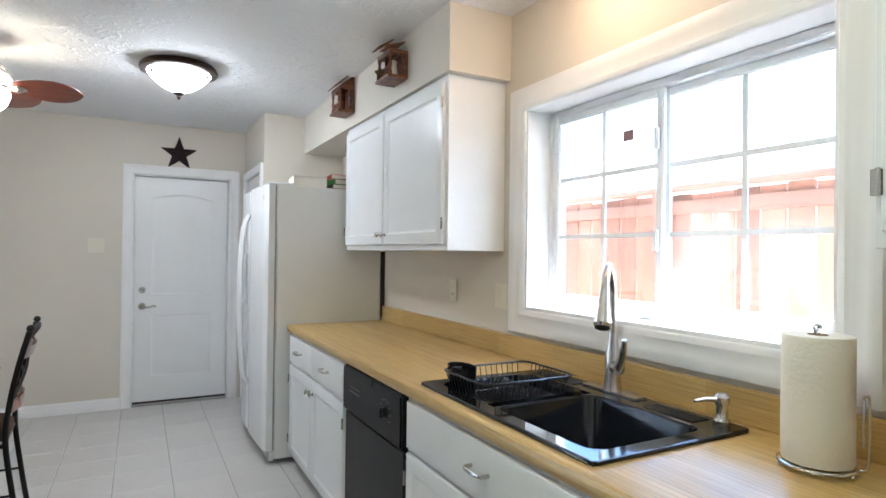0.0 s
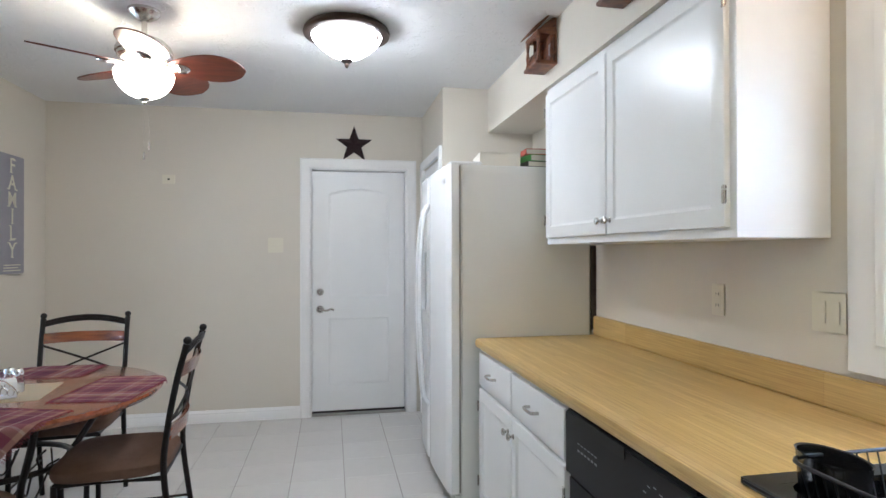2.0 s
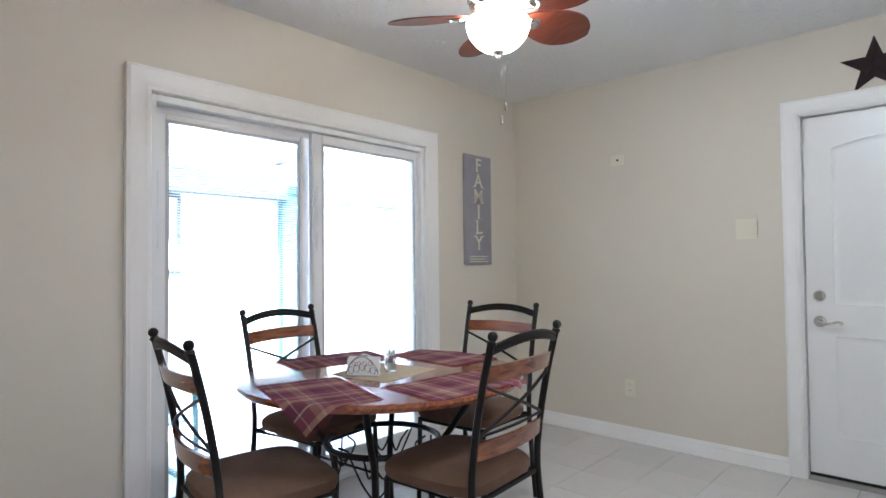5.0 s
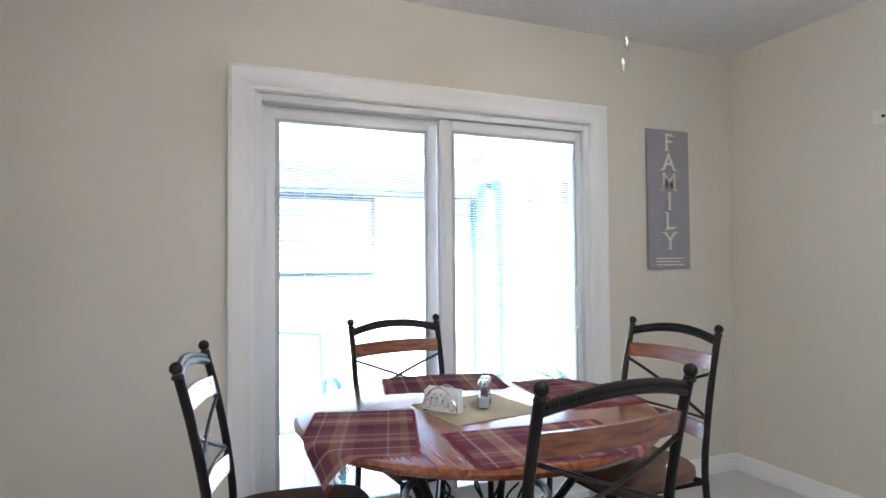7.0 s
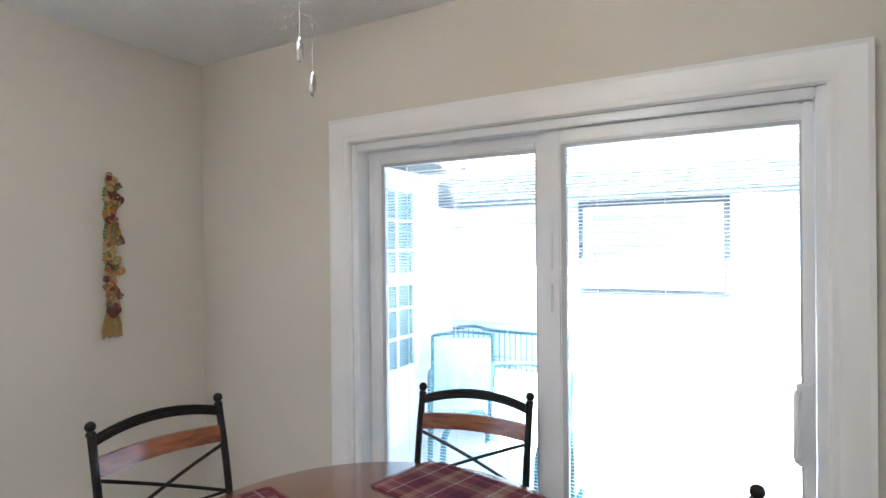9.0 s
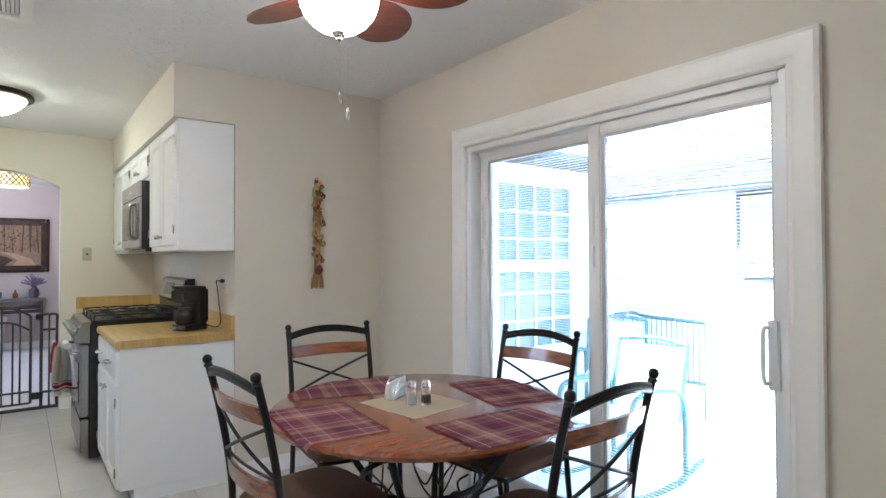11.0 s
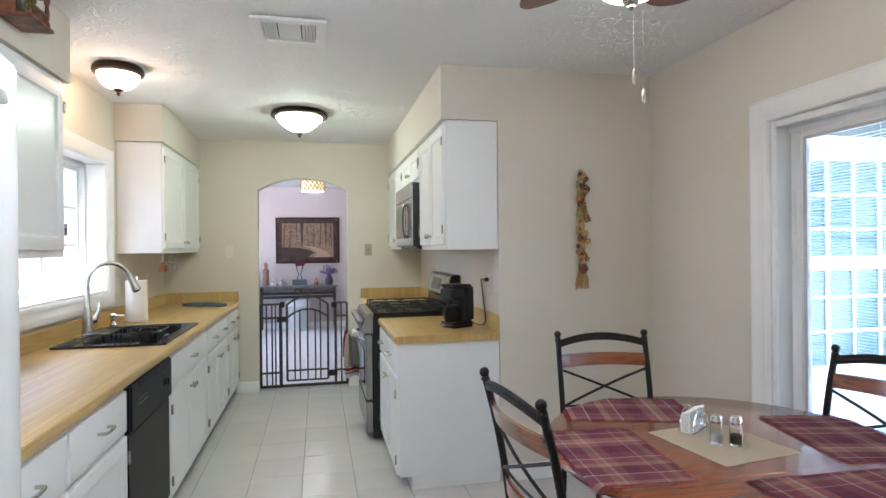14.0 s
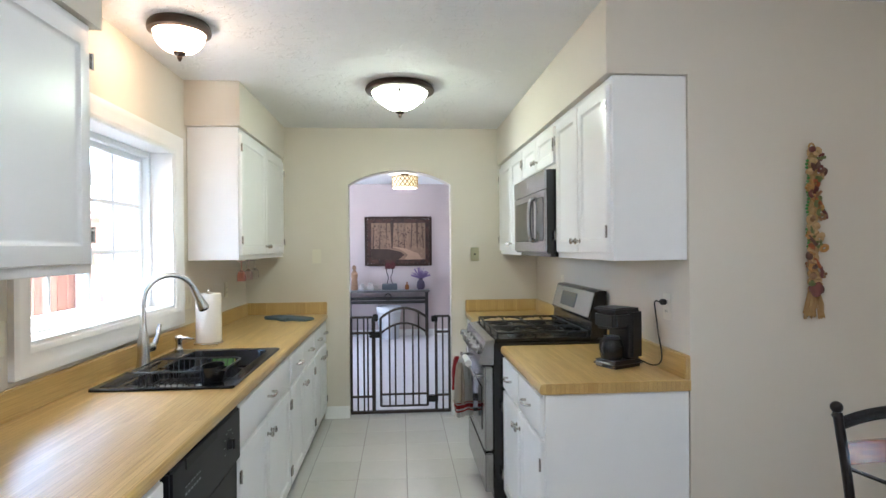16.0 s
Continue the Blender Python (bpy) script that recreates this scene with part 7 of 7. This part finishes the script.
part("bin_body", lathe(bmesh.new(), [(0, 0), (0.15, 0), (0.19, 0.5), (0.185, 0.5), (0.145, 0.01), (0, 0.01)], 24), mat("white_bin_plastic", (0.65, 0.65, 0.66), rough=0.5), bin_)
part("liner", lathe(bmesh.new(), [(0.192, 0.42), (0.198, 0.47), (0.194, 0.505), (0.18, 0.5), (0.17, 0.3)], 24), NAPKIN, bin_)


def drum_light():
    x, y = 2.72, -1.75
    d = thing("drum_light", (x, y, H + 0.02), 0, "lit drum ceiling light with a lattice pattern shade", "ceiling light")
    part("canopy", lathe(bmesh.new(), [(0, 0), (0.06, 0), (0.06, -0.02), (0.01, -0.03), (0.01, -0.05)], 20), BRONZE, d)
    part("shade", lathe(bmesh.new(), [(0.175, -0.04), (0.178, -0.04), (0.178, -0.2), (0.175, -0.2)], 40), glow("lit_cream_shade", (1.0, 0.66, 0.18), 0.10), d)
    part("diffuser", lathe(bmesh.new(), [(0, -0.192), (0.172, -0.192), (0.172, -0.19), (0, -0.19)], 40), glow("lit_diffuser", (1.0, 0.9, 0.7), 0.5), d)
    bm = bmesh.new()
    for k in range(18):
        for s in (-1, 1):
            pts = []
            for i in range(9):
                a = 2 * math.pi * (k / 18 + s * i / 8 * 0.11)
                pts.append((0.1795 * math.cos(a), 0.1795 * math.sin(a), -0.042 - 0.156 * i / 8))
            tube(bm, pts, 0.0055, 4)
    part("lattice", bm, mat("gold_lattice", (0.20, 0.11, 0.02), rough=0.5), d)
    part("rims", lathe(bmesh.new(), [(0.181, -0.038), (0.182, -0.046), (0.179, -0.046)], 40), BRONZE, d)
    lamp("drum_bulb", "POINT", pose(x, y, H - 0.25), 0.6, (1.0, 0.90, 0.88), radius=0.12)


drum_light()
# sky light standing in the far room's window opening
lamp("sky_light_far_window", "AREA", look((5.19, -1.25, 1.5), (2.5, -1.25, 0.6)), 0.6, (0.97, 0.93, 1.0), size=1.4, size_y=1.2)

# ---- outside ----
ground = structure("ground", [(-300, XW - 0.16, -300, 300, -0.3, -0.1), (XE + 0.2, 300, -300, 300, -0.3, -0.1), (XW - 0.16, XE + 0.2, YN + 0.15, 300, -0.3, -0.1), (XW - 0.16, XE + 0.2, -300, FAR_Y - 0.2, -0.3, -0.1)], CONCRETE, "pale sunlit concrete ground", "ground")


def grid_window(parent, x0, x1, z0, z1, y, cols, rows, m, tone=(0.14, 0.21, 0.21)):
    """A white framed window on a face looking along -y (local), with glazing bars."""
    dark = mat("window_glass_tone", tone, rough=0.08)
    bm = ring(x0, x1, z0, z1, y - 0.03, y + 0.02, 0.07, 0.07, 0.07, 0.07)
    bm.transform(m)
    f = part("window", bm, VINYL, parent)
    g = boxes((x0 + 0.07, x1 - 0.07, y - 0.004, y + 0.004, z0 + 0.07, z1 - 0.07))
    g.transform(m)
    part("pane", g, dark, f)
    rws = []
    for k in range(1, cols):
        x = x0 + 0.07 + (x1 - x0 - 0.14) * k / cols
        rws.append((x - 0.012, x + 0.012, y - 0.018, y - 0.005, z0 + 0.07, z1 - 0.07))
    for k in range(1, rows):
        z = z0 + 0.07 + (z1 - z0 - 0.14) * k / rows
        t = 0.05 if k * 2 == rows else 0.011
        rws.append((x0 + 0.07, x1 - 0.07, y - 0.021, y - 0.006, z - t, z + t))
    b = boxes(*rws)
    b.transform(m)
    part("glazing_bars", b, VINYL, f)


HX = -2.2
house = thing("neighbour_house", (HX, 5.5, -0.1), 0, "white brick house wall with eave across the patio", "house")
part("wall", boxes((-0.3, 0.0, -9, 9, 0.0, 2.3)), SIDING, house)
# dark boards standing in for the band of shade under the eave
part("eave_shade_band", boxes((0.004, 0.22, -9, 9, 1.97, 2.0), (0.2, 0.225, -9, 9, 2.0, 2.19)), GREY_ROOF, house)
bm = bmesh.new()
vs = [bm.verts.new(p) for p in ((0.24, -9, 2.28), (0.24, 9, 2.28), (-4, 9, 3.5), (-4, -9, 3.5))]
bm.faces.new(vs)
bmesh.ops.solidify(bm, geom=bm.faces[:], thickness=0.08)
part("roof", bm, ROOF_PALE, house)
surround = ring(-0.39, 0.75, 1.21, 1.965, -0.022, 0.0, 0.045, 0.045, 0.045, 0.045)
surround.transform(pose(0, 0, 0, 0, 0, 90))
part("window_surround", surround, GREY_ROOF, house)
grid_window(house, -0.345, 0.705, 1.255, 1.92, -0.01, 2, 9, pose(0, 0, 0, 0, 0, 90), (0.42, 0.46, 0.47))
courses = boxes(*[(0.0, 0.004, -9, 9, 0.3 * k, 0.3 * k + 0.012) for k in range(1, 8)])
part("course_lines", courses, mat("grey_mortar", (0.5, 0.5, 0.5), rough=0.9), house)
wing = thing("house_wing", (-1.3, YS - 0.12, -0.1), 180, "white wing of the house with a gridded window", "house")
part("wall", boxes((-1.75, 0.895, 0.0, 0.2, 0, 2.4)), SIDING, wing)
part("eave", boxes((-1.75, 0.47, -0.4, 0.0, 2.24, 2.3), bevel=0.004), GREY_ROOF, wing)
grid_window(wing, -0.78, 0.26, 0.56, 2.13, -0.012, 4, 6, pose(0, 0, 0))
cover = thing("patio_cover", (-1.3, 8.7, -0.1), 0, "open patio cover with beams and posts", "patio cover")
for k in range(5):
    part("beam", boxes((-1.3, 1.7, -1.4 + 0.75 * k, -1.28 + 0.75 * k, 2.4, 2.55)), SIDING, cover)
for x in (-0.5, 0.5, 1.7):
    pieces("post", [(x, x + 0.1, -1.45, -1.35, 0, 2.4), (x, x + 0.1, 1.5, 1.6, 0, 2.4)], SIDING, cover)
part("roof_sheet", boxes((-1.3, 1.7, 0.4, 1.8, 2.56, 2.6)), GREY_ROOF, cover)
pdoor = thing("patio_door", (-1.53, 7.3, -0.1), 0, "glazed patio door with teal frame in the house corner", "door")
part("wall", boxes((-0.665, 0.08, 0.0, 0.2, 0.0, 2.3)), SIDING, pdoor)
for k in range(1):
    x = -0.64
    part("door_frame", ring(x, x + 0.62, 0.02, 2.1, -0.05, -0.01, 0.06, 0.06, 0.08, 0.12), TEAL, pdoor)
    part("door_glass", boxes((x + 0.06, x + 0.56, -0.03, -0.02, 0.14, 2.02)), mat("teal_glass", (0.10, 0.2, 0.2), rough=0.1), pdoor)


def rocking_chair(x, y, turn):
    c = thing("rocking_chair", (x, y, -0.1), turn, "teal metal rocking chair on the sunny patio", "rocking chair")
    for s in (-1, 1):
        run = smooth_path([(s * 0.27, 0.42, 0.08), (s * 0.27, 0.15, 0.018), (s * 0.27, -0.2, 0.02), (s * 0.27, -0.5, 0.1)], 5)
        part("rocker", tube(bmesh.new(), run, 0.018, 8), TEAL, c)
        part("arm_frame", tube(bmesh.new(), smooth_path([(s * 0.27, 0.28, 0.04), (s * 0.27, 0.27, 0.45), (s * 0.27, 0.2, 0.6), (s * 0.27, -0.1, 0.6), (s * 0.27, -0.28, 0.5), (s * 0.27, -0.3, 0.05)], 5), 0.018, 8), TEAL, c)
    part("seat", boxes((-0.24, 0.24, -0.25, 0.27, 0.385, 0.4), bevel=0.005), SLING, c)
    bm = boxes((-0.24, 0.24, -0.012, 0.0, 0.0, 0.44), bevel=0.004)
    bm.transform(pose(0, -0.25, 0.4, 14))
    part("backrest", bm, SLING, c)
    for s in (-1, 1):
        part("back_post", tube(bmesh.new(), [(s * 0.255, -0.25, 0.38), (s * 0.255, -0.365, 0.85)], 0.014, 8), TEAL, c)
    part("top_bar", tube(bmesh.new(), smooth_path([(-0.255, -0.365, 0.85), (0, -0.372, 0.875), (0.255, -0.365, 0.85)], 5), 0.014, 8), TEAL, c)


rocking_chair(-0.42, 5.22, -90)
rocking_chair(-1.45, 4.4, -60)
bench = thing("garden_rail", (-2.08, 4.42, -0.1), 90, "low dark metal garden rail with slim bars", "rail")
part("top_bar", tube(bmesh.new(), smooth_path([(-0.46, 0, 0.85), (-0.25, 0, 0.885), (-0.1, 0, 0.86), (0.2, 0, 0.855), (0.46, 0, 0.85)], 5), 0.016, 8), TEAL, bench)
for k in range(19):
    x = -0.46 + 0.92 * k / 18
    part("bar", tube(bmesh.new(), [(x, 0, 0.0 if k in (0, 9, 18) else 0.3), (x, 0, 0.855)], 0.005, 6), TEAL, bench)
part("low_bar", tube(bmesh.new(), [(-0.46, 0, 0.32), (0.46, 0, 0.32)], 0.012, 6), TEAL, bench)


def agave(x, y):
    a = thing("potted_agave", (x, y, -0.1), 0, "spiky agave plant in a pale pot", "potted plant")
    part("pot", lathe(bmesh.new(), [(0, 0), (0.16, 0), (0.22, 0.3), (0.24, 0.32), (0.2, 0.3), (0, 0.28)], 20), CONCRETE, a)
    g = mat("grey_green_leaf", (0.10, 0.20, 0.13), rough=0.6, vary=0.2)
    rnd = random.Random(4)
    for k in range(22):
        an, e, l = k * 2.4, rnd.uniform(0.5, 1.4), rnd.uniform(0.35, 0.6)
        d = Vector((math.cos(an) * math.cos(e), math.sin(an) * math.cos(e), math.sin(e)))
        bm = tube(bmesh.new(), [Vector((0, 0, 0.28)), Vector((0, 0, 0.28)) + d * l * 0.5, Vector((0, 0, 0.28)) + d * l + Vector((0, 0, -0.05))], [0.03, 0.028, 0.003], 5, 0.35)
        part("leaf", bm, g, a)


agave(-0.35, 7.3)

# cedar fence beyond the sink window
fence = thing("fence", (5.75, 4.0, -0.1), 0, "red cedar board fence with a cap rail", "fence")
rnd = random.Random(2)
for k in range(46):
    y = -4.0 + 0.155 * k
    b = part("board", boxes((0.0, 0.018, y, y + 0.147, 0.0, 1.86 + rnd.uniform(-0.01, 0.01)), bevel=0.002, seg=1), CEDAR, fence)
part("rail", boxes((-0.035, 0.0, -4, 3.2, 1.72, 1.81), bevel=0.004), CEDAR, fence)
part("cap", boxes((-0.06, 0.05, -4, 3.2, 1.872, 1.91), bevel=0.004), CEDAR, fence)
for k in range(4):
    part("post", boxes((-0.09, -0.0365, -3.2 + 2 * k, -3.1 + 2 * k, 0, 1.87), bevel=0.004), CEDAR, fence)
ret = thing("fence_return", (4.4, 6.1, -0.1), 0, "short return of the cedar fence", "fence")
for k in range(9):
    part("board", boxes((0.0 + 0.148 * k, 0.147 + 0.148 * k, 0.0, 0.018, 0.0, 1.72 + rnd.uniform(-0.01, 0.01)), bevel=0.002, seg=1), CEDAR, ret)
part("rail", boxes((0, 1.31, -0.035, 0, 1.5, 1.58)), CEDAR, ret)

# ---- floor tiles ----
PITCH, GAP = 0.305, 0.0028
tile_meshes = {}


def tile_mesh(w, d):
    key = (round(w, 3), round(d, 3))
    if key not in tile_meshes:
        bm = bmesh.new()
        c = 0.0014
        lo = [bm.verts.new((x, y, -0.008)) for x, y in ((0, 0), (w, 0), (w, d), (0, d))]
        mid_v = [bm.verts.new((x, y, -c)) for x, y in ((0, 0), (w, 0), (w, d), (0, d))]
        hi = [bm.verts.new((x, y, 0)) for x, y in ((c, c), (w - c, c), (w - c, d - c), (c, d - c))]
        for a, b in ((lo, mid_v), (mid_v, hi)):
            for k in range(4):
                bm.faces.new((a[k], a[(k + 1) % 4], b[(k + 1) % 4], b[k]))
        bm.faces.new(hi)
        data = bpy.data.meshes.new("tile")
        bm.to_mesh(data)
        bm.free()
        data.materials.append(TILE)
        tile_meshes[key] = data
    return tile_meshes[key]


gx0, gy0 = 2.455 - 8 * PITCH, 6.66 - 20 * PITCH
for i in range(16):
    for j in range(26):
        x0, y0 = gx0 + i * PITCH, gy0 + j * PITCH
        x1, y1 = x0 + PITCH, y0 + PITCH
        bx0 = XW - 0.03 if y0 > YS - 0.2 else XK - 0.06
        a, b = max(x0, bx0), min(x1, 4.0)
        c, d = max(y0, YA - 0.135), min(y1, YN + 0.005)
        if b - a < 0.02 or d - c < 0.02:
            continue
        t = part("tile", tile_mesh(b - a - GAP, d - c - GAP), TILE, floor)
        t.location = (a + GAP / 2, c + GAP / 2, 0.0)
